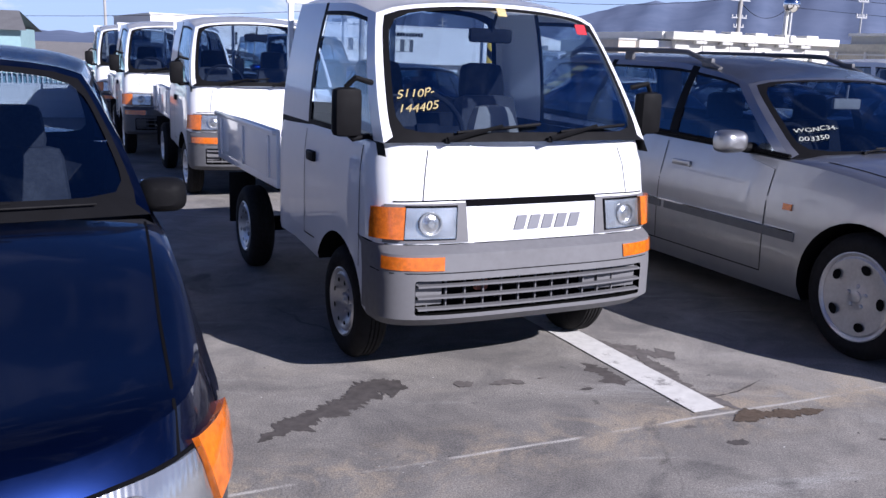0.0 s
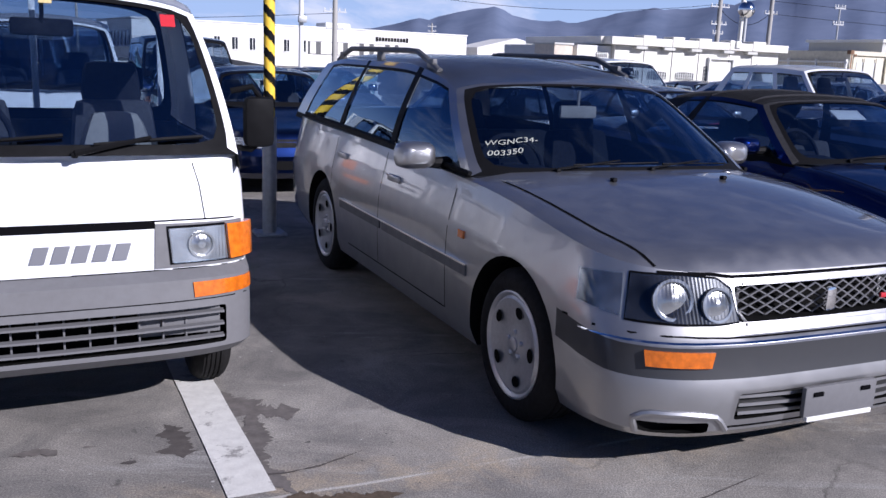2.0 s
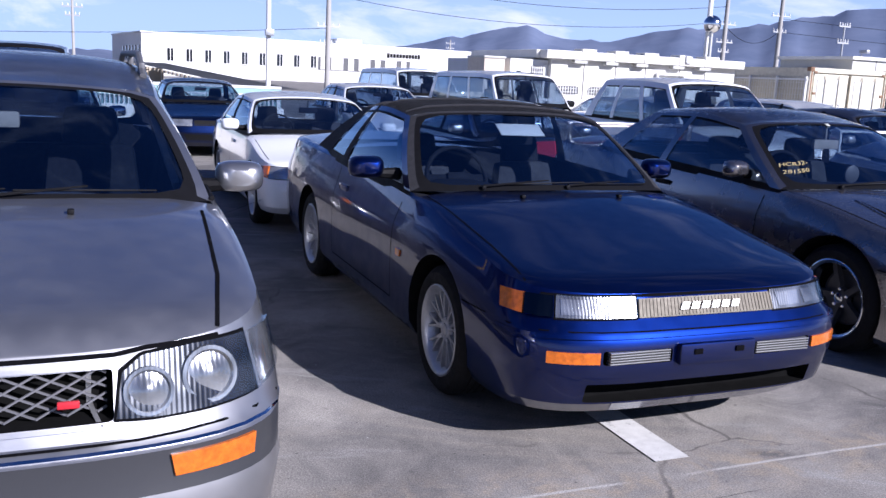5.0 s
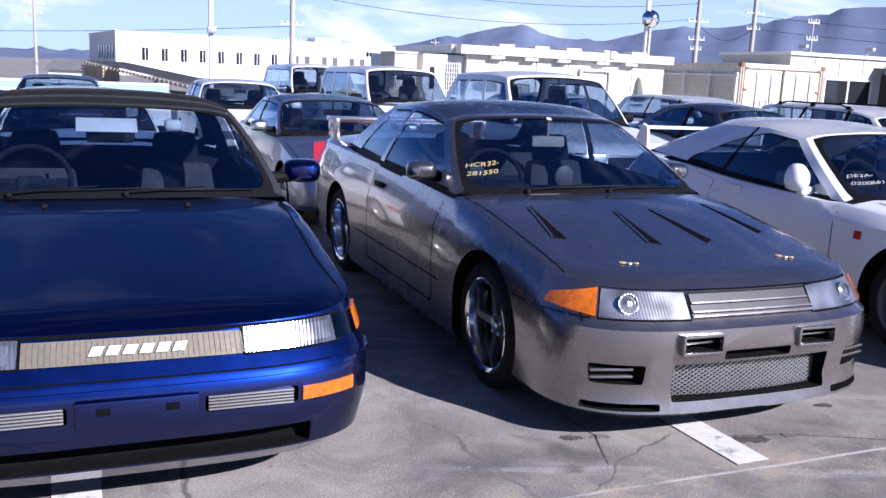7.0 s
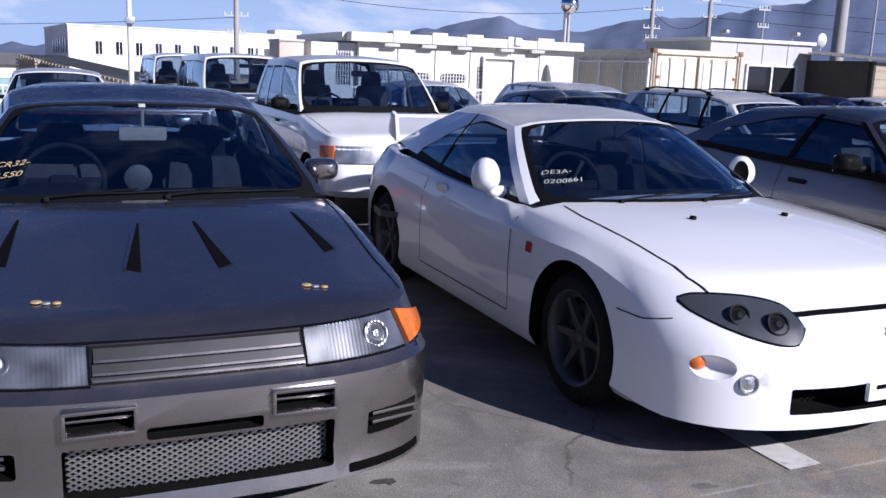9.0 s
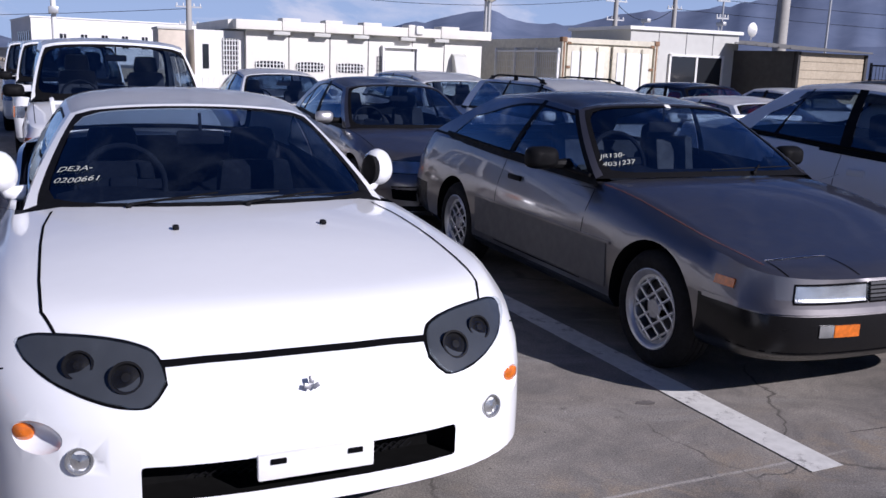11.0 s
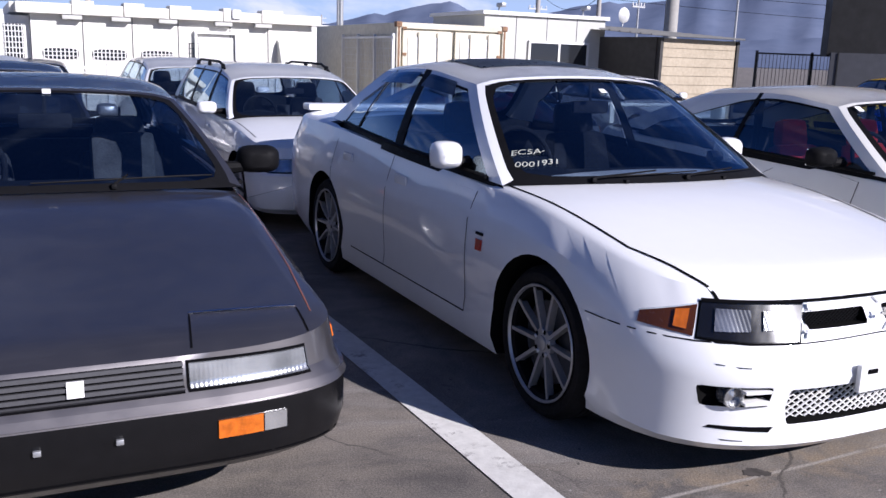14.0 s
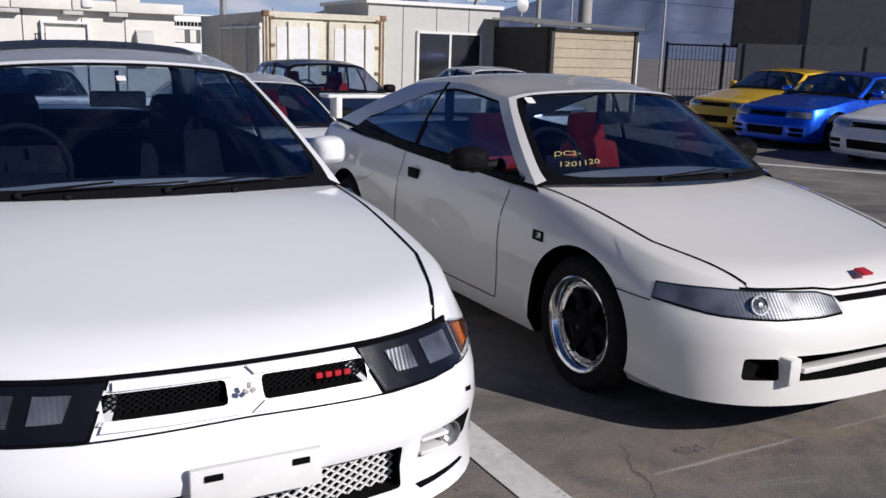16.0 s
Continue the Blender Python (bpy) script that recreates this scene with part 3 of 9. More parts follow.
        lo_at = smooth_curve(g["lo"]) if "lo" in g else lambda y: lo
        for sx in (-1, 1):
            frame_bm = bmesh.new()
            for (b0, t0, kind), (b1, t1, _) in zip(cols, cols[1:]):
                nc = (10 if "hi" in g else 6) if kind == "g" else 2

                def cell(bm, r0, r1, off=0.0, mi=0, n=nv):
                    rows = []
                    for j in range(n + 1):
                        row = []
                        for i in range(nc + 1):
                            t = i / nc
                            yb = lerp(b0, b1, t)
                            row.append(side_pt(sx, yb, lerp(t0, t1, t), lerp(r0(yb), r1(yb), j / n), off))
                        rows.append(row)
                    grid(bm, rows, mi)

                def sill_at(y):
                    return -0.1

                def rail_at(y):
                    return 1.0

                if kind == "g":
                    bm = bmesh.new()
                    cell(bm, lo_at, hi_at, -0.006)
                    part("side_window", bm, g.get("side_glass", "glass"), self.root, "tinted side window glass")
                    cell(frame_bm, sill_at, lo_at, mi=1, n=1)
                    cell(frame_bm, lambda y: min(1.0, hi_at(y) + 0.035), rail_at, mi=2 if g.get("black_rail") else 0, n=3)
                    cell(frame_bm, hi_at, lambda y: min(1.0, hi_at(y) + 0.035), mi=1, n=1)
                else:
                    cell(frame_bm, sill_at, lambda y: 0.0, mi=1, n=1)
                    cell(frame_bm, lambda y: 0.0, rail_at, mi={"p": 0, "b": 1, "s": 2}[kind])
            bmesh.ops.remove_doubles(frame_bm, verts=frame_bm.verts[:], dist=0.0005)
            part("cabin_frame", frame_bm, [self.paint, M["black"], M[g["soft"]] if "soft" in g else self.paint], self.root)
        # roof
        y0, y1 = cols[0][1], cols[-1][1]
        nr_ = 14 if self.fine else 8
        us = [-1, -0.97, -0.93, -0.87, -0.78, -0.6, -0.4, -0.2, 0, 0.2, 0.4, 0.6, 0.78, 0.87, 0.93, 0.97, 1]
        bm = bmesh.new()
        rows = []
        for j in range(nr_ + 1):
            t = j / nr_
            y = lerp(y0, y1, t)
            row = []
            for u in us:
                q = 1 - abs(u) ** 2.2
                yy = y - g["ws"][1] * q * max(0, 1 - t * 2.5) + g["rear"][1] * q * max(0, t * 2.5 - 1.5)
                row.append(Vector((u * self.wr(y), yy, self.zr(y) + self.roof_rise(u) * (0.85 + 0.15 * math.sin(math.pi * t)))))
            rows.append(row)
        grid(bm, rows)
        bmesh.ops.solidify(bm, geom=bm.faces[:], thickness=0.02)
        self.roof = part("roof", bm, g.get("roof", self.paint), self.root)
        # front and rear screens: rounded panes in a black border, painted pillars outside it
        for rear in (False, True):
            if rear and g.get("no_rear"):
                continue
            name = "rear_window" if rear else "windscreen"
            mu, mv = g.get("margin", (0.085, 0.06)) if not rear else (0.09, 0.1)
            nu, nw = 16, 10
            A = [-1 + 2 * i / nu for i in range(nu + 1)]
            B = [-1 + 2 * j / nw for j in range(nw + 1)]

            def inner(a, b, m=1.0):
                """A place of the rounded pane; m over 1 goes on into the border."""
                k = 1 / m ** 2
                return a * (1 - mu / m) * (1 - 0.05 * k * abs(b) ** 8), 0.5 + 0.5 * b * (1 - 2 * mv / m) * (1 - 0.09 * k * abs(a) ** 12)

            bm = bmesh.new()
            grid(bm, [[self.ws(*inner(a, b), -0.004, rear)[0] for a in A] for b in B])
            pane = part(name, bm, g.get("rear_glass", "glass") if rear else "glass", self.root, "clear tinted curved glass")
            if not rear:
                self.screen = pane
            loop = [(a, -1) for a in A] + [(1, b) for b in B[1:]] + [(a, 1) for a in A[-2::-1]] + [(-1, b) for b in B[-2:0:-1]]
            bm = bmesh.new()
            rings = [[bm.verts.new(p) for p in some] for some in (
                [self.ws(*inner(a, b), 0, rear)[0] for a, b in loop], [self.ws(*inner(a, b, 1.9), 0.001, rear)[0] for a, b in loop], [self.ws(a, 0.5 + 0.5 * b, 0, rear)[0] for a, b in loop])]
            k = len(loop)
            for r in (0, 1):
                for i in range(k):
                    f = bm.faces.new((rings[r][i], rings[r][(i + 1) % k], rings[r + 1][(i + 1) % k], rings[r + 1][i]))
                    low = loop[i][1] == -1 and loop[(i + 1) % k][1] == -1
                    f.material_index = 1 if r == 1 and not low else 0
            part("screen_surround", bm, ["black", M[g["soft"]] if "soft" in g else self.paint], self.root)

    def seats(self, y, x=0.36, z=0.3, top=1.15, cloth="grey_in", head="grey_in", rear_y=None, wheel_y=None, wheel_z=0.92, tub_w=0.5):
        """Front seats with headrests, the steering wheel on the car's right, a rear bench."""
        for sx in (-1, 1):
            bm = bmesh.new()
            box(bm, (sx * x, y + 0.1, (top - 0.2 + z) / 2 + 0.05), (tub_w, 0.13, top - 0.22 - z), 0.05, pose(0, 0, 0, -12), (0.75, 1))
            box(bm, (sx * x, y - 0.22, z + 0.06), (tub_w, 0.5, 0.16), 0.05)
            seat = part("seat", bm, cloth, self.root)
            bm = bmesh.new()
            box(bm, (sx * x, y + 0.19, top - 0.09), (0.27, 0.1, 0.19), 0.045, pose(0, 0, 0, -8), (0.85, 1))
            part("headrest", bm, head, seat)
        if rear_y:
            bm = bmesh.new()
            box(bm, (0, rear_y, z + 0.3), (1.2, 0.16, 0.55), 0.06, pose(0, 0, 0, -14))
            part("rear_bench", bm, cloth, self.root)
        if wheel_y:
            bm = bmesh.new()
            n = 26
            ring = [Vector((0.18 * math.cos(2 * math.pi * i / n), 0, 0.18 * math.sin(2 * math.pi * i / n))) for i in range(n + 1)]
            tube(bm, ring, 0.013, 8, cap=False)
            box(bm, (0, 0.01, 0), (0.34, 0.02, 0.05), 0.01)
            box(bm, (0, 0.005, -0.02), (0.12, 0.05, 0.11), 0.02)
            part("steering_wheel", bm, "dark_in", self.root, at=pose(-x, wheel_y, wheel_z, -22))

    def dashboard(self, y0, y1, z, w=0.66, mats="dark_in"):
        bm = bmesh.new()
        n = 8
        rows = []
        for t, dz in ((0, -0.02), (0.2, 0.015), (0.6, 0.03), (0.9, 0.02), (1, -0.03), (1.0, -0.25)):
            rows.append([Vector((lerp(-w, w, i / n), lerp(y0, y1, t), z + dz + (0.035 if i in (1, 2) and 0.5 < t < 1 else 0))) for i in range(n + 1)])
        grid(bm, rows)
        part("dashboard", bm, mats, self.root)

    def inner_mirror(self, v=0.86, u=0.0, mats="dark_in"):
        p, nor = self.ws(u, v, -0.12)
        bm = bmesh.new()
        box(bm, p, (0.22, 0.03, 0.065), 0.014)
        tube(bm, [p, self.ws(u, v + 0.07, -0.02)[0]], 0.008, 6)
        part("rear_view_mirror", bm, mats, self.root)

    def wipers(self, arms, r=0.0048):
        """arms: (u, v) of the pivot and of the blade's two ends."""
        for piv, b0, b1 in arms:
            bm = bmesh.new()
            mid = ((b0[0] + b1[0]) / 2, (b0[1] + b1[1]) / 2)
            tube(bm, [self.ws(*piv, 0.02)[0], self.ws(*mid, 0.035)[0]], [r * 1.3, r * 0.8], 6)
            tube(bm, [self.ws(lerp(b0[0], b1[0], i / 6), lerp(b0[1], b1[1], i / 6), 0.016)[0] for i in range(7)], r * 0.75, 5)
            c, nor = self.ws(*piv, 0.01)
            box(bm, c, (0.024, 0.026, 0.022), 0.008)
            part("wiper", bm, "black", self.root)

    def writing(self, lines, u, v, size=0.062, mats="ink", slope=4):
        """Hand-written stock marks on the screen, one under the other."""
        made = None
        for k, line in enumerate(lines):
            cu = bpy.data.curves.new("writing", "FONT")
            cu.body, cu.size, cu.shear, cu.offset = line, size * 0.8, 0.25, 0.0
            ob = new("writing", cu)
            me = bpy.data.meshes.new_from_object(ob)
            bpy.data.objects.remove(ob)
            me.materials.clear()
            me.materials.append(M[mats])
            vv = v - k * 0.1
            wide = self.wb(self.s["cabin"]["cols"][0][0])
            tall = (self.ws(0, 1)[0] - self.ws(0, 0)[0]).length
            for vert in me.vertices:
                x, y = vert.co.x, vert.co.y + vert.co.x * math.tan(radians(slope)) + 0.004 * math.sin(vert.co.x * 45 + k)
                vert.co = self.ws(u + x / wide, vv + y / tall, 0.004)[0]
            t = new("writing", me)
            t.parent = self.screen
            tagged(t, "hand-written stock mark in pale paint pen")

    # -- wheels
    def make_wheels(self):
        s = self.s
        style = s["wheel"]
        R, tw, rr = s["R"], s["tyre_w"], s["rim"]
        tyre, rim, hub = wheel_data(R, tw, rr, style)
        x = s["track"] / 2
        for y in (s["axle"], s["axle"] + s["wb"]):
            for sx in (-1, 1):
                camber = s.get("camber", 0) * sx
                m = pose(sx * x, y, R - 0.004, 0, camber, 0) @ (pose(0, 0, 0) if sx < 0 else pose(0, 0, 0, 0, 0, 180))
                w = new("wheel", tyre)
                w.parent, w.matrix_basis = self.root, m
                r = new("rim", rim)
                r.parent = w
                tagged(r, s.get("rim_label", ""))
                h = new("hub", hub)
                h.parent = w

    def door_mirror(self, y, z, mats, w=0.2, h=0.13, d=0.09, stalk=0.05, x=None, out=0.0):
        """A housing on each front door with its glass turned to the rear."""
        for sx in (-1, 1):
            x0 = x if x else self.wb(y)
            cx = x0 + out + w / 2 + stalk
            bm = bmesh.new()
            rows = []
            for t, k in ((0.0, 0.5), (0.12, 0.72), (0.3, 0.88), (0.55, 0.98), (0.85, 1.0), (1.0, 0.97)):
                n = 24
                rows.append([Vector((sx * cx + w / 2 * k * abs(math.cos(a)) ** 0.6 * math.copysign(1, math.cos(a)), y - d / 2 + d * t, z + h / 2 * k * abs(math.sin(a)) ** 0.6 * math.copysign(1, math.sin(a)))) for a in [2 * math.pi * i / n for i in range(n)]])
            vs = grid(bm, rows, closed=True)
            bm.faces.new(vs[0])
            bm.faces.new(vs[-1])
            mir = part("door_mirror", bm, mats, self.root)
            bm = bmesh.new()
            tube(bm, [(sx * (x0 - 0.04), y + 0.02, z - h * 0.3), (sx * (cx - w * 0.2), y, z - h * 0.25)], [0.035, 0.022], 8)
            part("mirror_base", bm, "black", mir, "black mirror base")
            bm = bmesh.new()
            box(bm, (sx * cx, y + d / 2 + 0.001, z), (w * 0.86, 0.006, h * 0.82), 0.002)
            part("mirror_glass", bm, "mirror", mir)

    def headlamp(self, top, bot, mode="c", bulbs=(), housing="reflector", off=0.006, nx=18, nz=6, amber=None, base=0.005, bulb="reflector", label="clear headlamp with reflector bowl"):
        """A lamp on each side: bowl, clear lens over it, round projectors, amber corner."""
        pans = self.patch("headlight", top, bot, mode, housing, base, 0.03, nx, nz, label, self.root, True)
        for sx, pan in zip((1, -1), pans):
            t2, b2 = [(p[0] * sx, *p[1:]) for p in top], [(p[0] * sx, *p[1:]) for p in bot]
            wider = lambda line, dz: [(p[0] + (-0.007 * sx if i == 0 else 0.007 * sx if i == len(line) - 1 else 0), p[1], p[2] + dz) for i, p in enumerate(line)]
            self.patch("lamp_gasket", wider(t2, 0.008), wider(b2, -0.006), mode, "gap", base - 0.003, 0.006, nx, nz, "", pan)
            self.patch("lens", t2, b2, mode, "lens", base + off + 0.008, 0.006, nx, nz, "", pan)
            for bx, by, bz, r in bulbs:
                loc, nor = self.hit((bx * sx, by, bz), mode)
                loc = loc + nor * 0.004
                nor = (nor + Vector((0, -0.7, 0))).normalized()
                bm = bmesh.new()
                lathe(bm, [(-0.006, r * 1.12), (0.004, r * 1.1), (0.004, r * 0.95), (-0.004, r * 0.85), (0.0, r * 0.45), (0.006, r * 0.3), (0.0065, 0.001)], 24, axis="z")
                part("bulb", bm, bulb, pan, at=Matrix.Translation(loc + nor * (base + 0.003)) @ nor.to_track_quat("Z", "Y").to_matrix().to_4x4())
        if amber:
            self.patch("turn_signal", *amber, mode, "amber", base + off + 0.004, 0.02, 10, 4, "amber corner turn signal lens", self.root, True)
        return pans

    def box_part(self, name, boxes, mats, label="", parent=None):
        bm = bmesh.new()
        for b in boxes:
            box(bm, b[0], b[1], *b[2:])
        return part(name, bm, mats, parent or self.root, label)

    def lattice(self, name, x0, x1, z0, z1, y, dx=0.045, dz=0.03, r=0.004, mats="mesh", bow=0.0, curve=None):
        """A diamond mesh of crossed bars inside an opening; bow: setback at its ends."""
        bm = bmesh.new()
        h, w = z1 - z0, x1 - x0
        run = h * dx / dz

        def P(x, z, o):
            u = (2 * x - x0 - x1) / w
            return (x, y + bow * u * u + o, z)

        k = x0 - run
        while k < x1:
            for up, o in ((1, 0.0), (0, 0.004)):
                a, b = max(k, x0), min(k + run, x1)
                if b - a < 0.01:
                    continue
                za, zb_ = (a - k) / run, (b - k) / run
                n = 3
                pts = []
                for i in range(n + 1):
                    t = i / n
                    zz = lerp(za, zb_, t)
                    pts.append(P(lerp(a, b, t), z0 + h * (zz if up else 1 - zz), o))
                tube(bm, pts, r, 4, cap=False)
            k += dx
        return part(name, bm, mats, self.root)

    def badge_bars(self, x0, z, w, h, n, mats="badge", mode="f", off=0.006, slant=0.012, y=None):
        """A maker's or model badge as plain slanted bars."""
        for i in range(n):
            bw = w / n
            xa = x0 + i * bw
            self.patch("badge", [(xa + slant, 0, z + h / 2), (xa + bw * 0.72 + slant, 0, z + h / 2)], [(xa, 0, z - h / 2), (xa + bw * 0.72, 0, z - h / 2)], mode, mats, off, 0.004, 2, 2, "", self.body)

    def handles(self, spots, mats, size=(0.02, 0.17, 0.035)):
        for y, z in spots:
            for sx in (-1, 1):
                loc, nor = self.hit((sx, y, z), "s")
                bm = bmesh.new()
                box(bm, loc + nor * 0.006, size, 0.008)
                part("door_handle", bm, mats, self.root)


def wheel_data(R, tw, rr, style):
    """Tyre, rim and hub meshes; the outer face looks to -x."""
    o = -tw / 2
    bm = bmesh.new()
    prof = [(o + 0.03, rr - 0.008), (o + 0.012, rr + 0.004), (o + 0.002, rr + 0.012), (o - 0.004, rr + (R - rr) * 0.35), (o - 0.002, rr + (R - rr) * 0.65), (o + 0.014, R - 0.014), (o + 0.028, R - 0.004)]
    for g in range(4):
        a, b = o + 0.034 + g * (tw - 0.068) / 4, o + 0.034 + (g + 1) * (tw - 0.068) / 4
        prof += [(a + 0.002, R), (b - 0.006, R), (b - 0.005, R - 0.006), (b - 0.001, R - 0.006)]
    prof += [(-o - 0.028, R - 0.004), (-o - 0.01, R - 0.02), (-o + 0.003, rr + (R - rr) * 0.5), (-o - 0.01, rr)]
    lathe(bm, prof, 44)
    tyre = fill_data(bm, "tyre", "rubber")
    bm = bmesh.new()
    st = style
    deep = st.get("deep", 0.02)
    lathe(bm, [(o + 0.012, rr + 0.006), (o + 0.002, rr + 0.008), (o - 0.001, rr + 0.002), (o + 0.004, rr - 0.008), (o + 0.012, rr - 0.016), (o + 0.012 + deep, rr - 0.026), (o + 0.09 + deep, rr - 0.034), (-o - 0.02, rr - 0.02)], 44, mi=1)
    lathe(bm, [(o + 0.085 + deep, rr - 0.03), (o + 0.08 + deep, 0.001)], 24, mi=2)
    lathe(bm, [(o + 0.05 + deep, rr * 0.72), (o + 0.06 + deep, rr * 0.7), (o + 0.06 + deep, 0.05)], 24, mi=3)
    face = o + 0.006 + deep
    rim_in = rr - 0.012
    if st["kind"] == "disc":
        prof = [(face + 0.006, rim_in), (face - 0.002, rim_in - 0.012), (face + 0.004, rr * 0.72), (face + st.get("dish", 0.012), rr * 0.4), (face + st.get("dish", 0.012) * 0.6, rr * 0.22), (face + 0.002, 0.001)]
        lathe(bm, prof, 44, mi=0)
        for k in range(st["n"]):
            a = 2 * math.pi * (k + 0.5) / st["n"]
            q = []
            for i in range(14):
                b = 2 * math.pi * i / 14
                rad = rr * st.get("slot_r", 0.68) + math.cos(b) * rr * st.get("slot_h", 0.1)
                an = a + math.sin(b) * st.get("slot_w", 0.26)
                q.append(bm.verts.new((face - 0.003, rad * math.cos(an), rad * math.sin(an))))
            bm.faces.new(q).material_index = 2
    elif st["kind"] == "spoke":
        for k in range(st["n"]):
            for d in st.get("fork", (0,)):
                a = 2 * math.pi * k / st["n"]
                w0, w1 = st.get("w0", 0.03), st.get("w1", 0.02)
                rows = []
                for t in (0, 0.3, 0.7, 1.0):
                    rad = lerp(rr * 0.16, rim_in, t)
                    an = a + d * t
                    w = lerp(w0, w1, t) / 2
                    x = face + st.get("dish", 0.015) * (1 - t) ** 1.5
                    c, s_ = math.cos(an), math.sin(an)
                    rows.append([Vector((x + 0.03, rad * c - w * s_, rad * s_ + w * c)), Vector((x, rad * c - w * 0.8 * s_, rad * s_ + w * 0.8 * c)), Vector((x, rad * c + w * 0.8 * s_, rad * s_ - w * 0.8 * c)), Vector((x + 0.03, rad * c + w * s_, rad * s_ - w * c))])
                grid(bm, rows, 0)
        lathe(bm, [(face + 0.03, rr * 0.27), (face + st.get("dish", 0.015) - 0.002, rr * 0.25), (face + st.get("dish", 0.015) - 0.004, rr * 0.1), (face + st.get("dish", 0.015) - 0.004, 0.001)], 28, mi=0)
    else:  # diamond grid of bars
        lathe(bm, [(face + 0.012, rim_in), (face, rim_in - 0.004), (face, rim_in - 0.028), (face + 0.012, rim_in - 0.032)], 40, mi=0)
        e = rim_in - 0.02
        for dirn in (0.6, -0.6):
            for k in (-2, -1, 0, 1, 2):
                off = k * e * 0.42
                half = math.sqrt(max(0, e * e - off * off))
                c, s_ = math.cos(dirn), math.sin(dirn)
                a_, b_ = Vector((face + 0.004, -s_ * off - c * half, c * off - s_ * half)), Vector((face + 0.004, -s_ * off + c * half, c * off + s_ * half))
                tube(bm, [a_, b_], 0.007, 5)
        lathe(bm, [(face + 0.006, 0.05), (face - 0.002, 0.045), (face - 0.002, 0.001)], 20, mi=0)
    if st.get("ring"):
        lathe(bm, [(o + 0.002, rr + 0.004), (o - 0.005, rr + 0.001), (o - 0.005, rr - 0.005), (o + 0.012, rr - 0.012)], 44, mi=0)
    for k in range(st.get("lugs", 0)):
        a = 2 * math.pi * (k + 0.5) / st["lugs"]
        y_, z_, x_ = 0.05 * math.cos(a), 0.05 * math.sin(a), face + st.get("dish", 0.015) - 0.006
        q = [bm.verts.new((x_, y_ + 0.011 * math.cos(b), z_ + 0.011 * math.sin(b))) for b in [2 * math.pi * i / 10 for i in range(10)]]
        bm.faces.new(q).material_index = 2
    if st.get("rivets"):
        for k in range(24):
            a = 2 * math.pi * k / 24
            rad = rr - 0.032
            lathe(bm, [(face - 0.002, 0.005), (face - 0.006, 0.003), (face - 0.007, 0.0005)], 6, 1, at=(0, rad * math.cos(a), rad * math.sin(a)))
        lathe(bm, [(face + 0.0, rr - 0.02), (face - 0.002, rr - 0.03), (face + 0.004, rr - 0.05), (face + 0.05, rr - 0.055)], 40, mi=1)
    rim = fill_data(bm, "rim", [st["mat"], st.get("lip", st["mat"]), "well", "gun"])
    bm = bmesh.new()
    hx = face + st.get("dish", 0.015) * (0.6 if st["kind"] == "disc" else 1) - 0.004
    lathe(bm, [(hx + 0.01, 0.032), (hx - 0.006, 0.03), (hx - 0.01, 0.022), (hx - 0.01, 0.001)], 20)
    for k in range(st.get("nuts", 5)):
        a = 2 * math.pi * k / st.get("nuts", 5) + 0.3
        lathe(bm, [(hx + 0.012, 0.012), (hx - 0.002, 0.011), (hx - 0.006, 0.007), (hx - 0.006, 0.0005)], 8, at=(0, 0.052 * math.cos(a), 0.052 * math.sin(a)))
    hub = fill_data(bm, "hub", st.get("hub", st["mat"]))
    return tyre, rim, hub


# ---- ground ----
bm = bmesh.new()
grid(bm, [[Vector((x, y, 0)) for x in (-3000, -30, 0, 30, 60, 3000)] for y in (-3000, -30, 0, 40, 80, 4500)])
tagged(part("ground", bm, "asphalt"), "weathered grey asphalt with tan dust and stains", "ground", kind="structure")


def ground_strip(name, pts, w, mats, label, z=0.0048):
    bm = bmesh.new()
    rows = [[], [], []]
    n = 24
    d = (Vector(pts[-1]) - Vector(pts[0])).normalized()
    s = Vector((d.y, -d.x, 0)) * w / 2
    for i in range(n + 1):
        p = along(pts, i / n)
        jit = noise.noise((p.x * 9, p.y * 9, 1)) * 0.03
        rows[0].append(p + s * (1 + jit))
        rows[1].append(p.copy())
        rows[2].append(p - s * (1 - jit))
    for r in rows:
        for v in r:
            v.z = z
    grid(bm, rows)
    return tagged(part(name, bm, mats), label, "road marking", kind="structure")


LINES = [((1.77, 0.61), (0.98, 3.03)), ((3.97, 1.27), (3.21, 3.7)), ((5.99, 1.98), (5.22, 4.45)), ((8.4, 2.64), (7.58, 5.12)), ((10.66, 3.34), (9.85, 5.79)),
         ((12.904, 3.861), (11.974, 6.671)), ((15.044, 4.521), (14.134, 7.341)), ((17.324, 4.671), (16.484, 7.571)), ((19.474, 5.711), (18.674, 8.231)),
         ((11.364, 8.291), (10.534, 10.721)), ((13.544, 8.961), (12.764, 11.381)), ((23.124, 14.211), (26.104, 12.011))]
for i, (a, b) in enumerate(LINES):
    ground_strip("road_marking", [(*a, 0), (*b, 0)], 0.16, "line", "worn white parking bay line on asphalt")


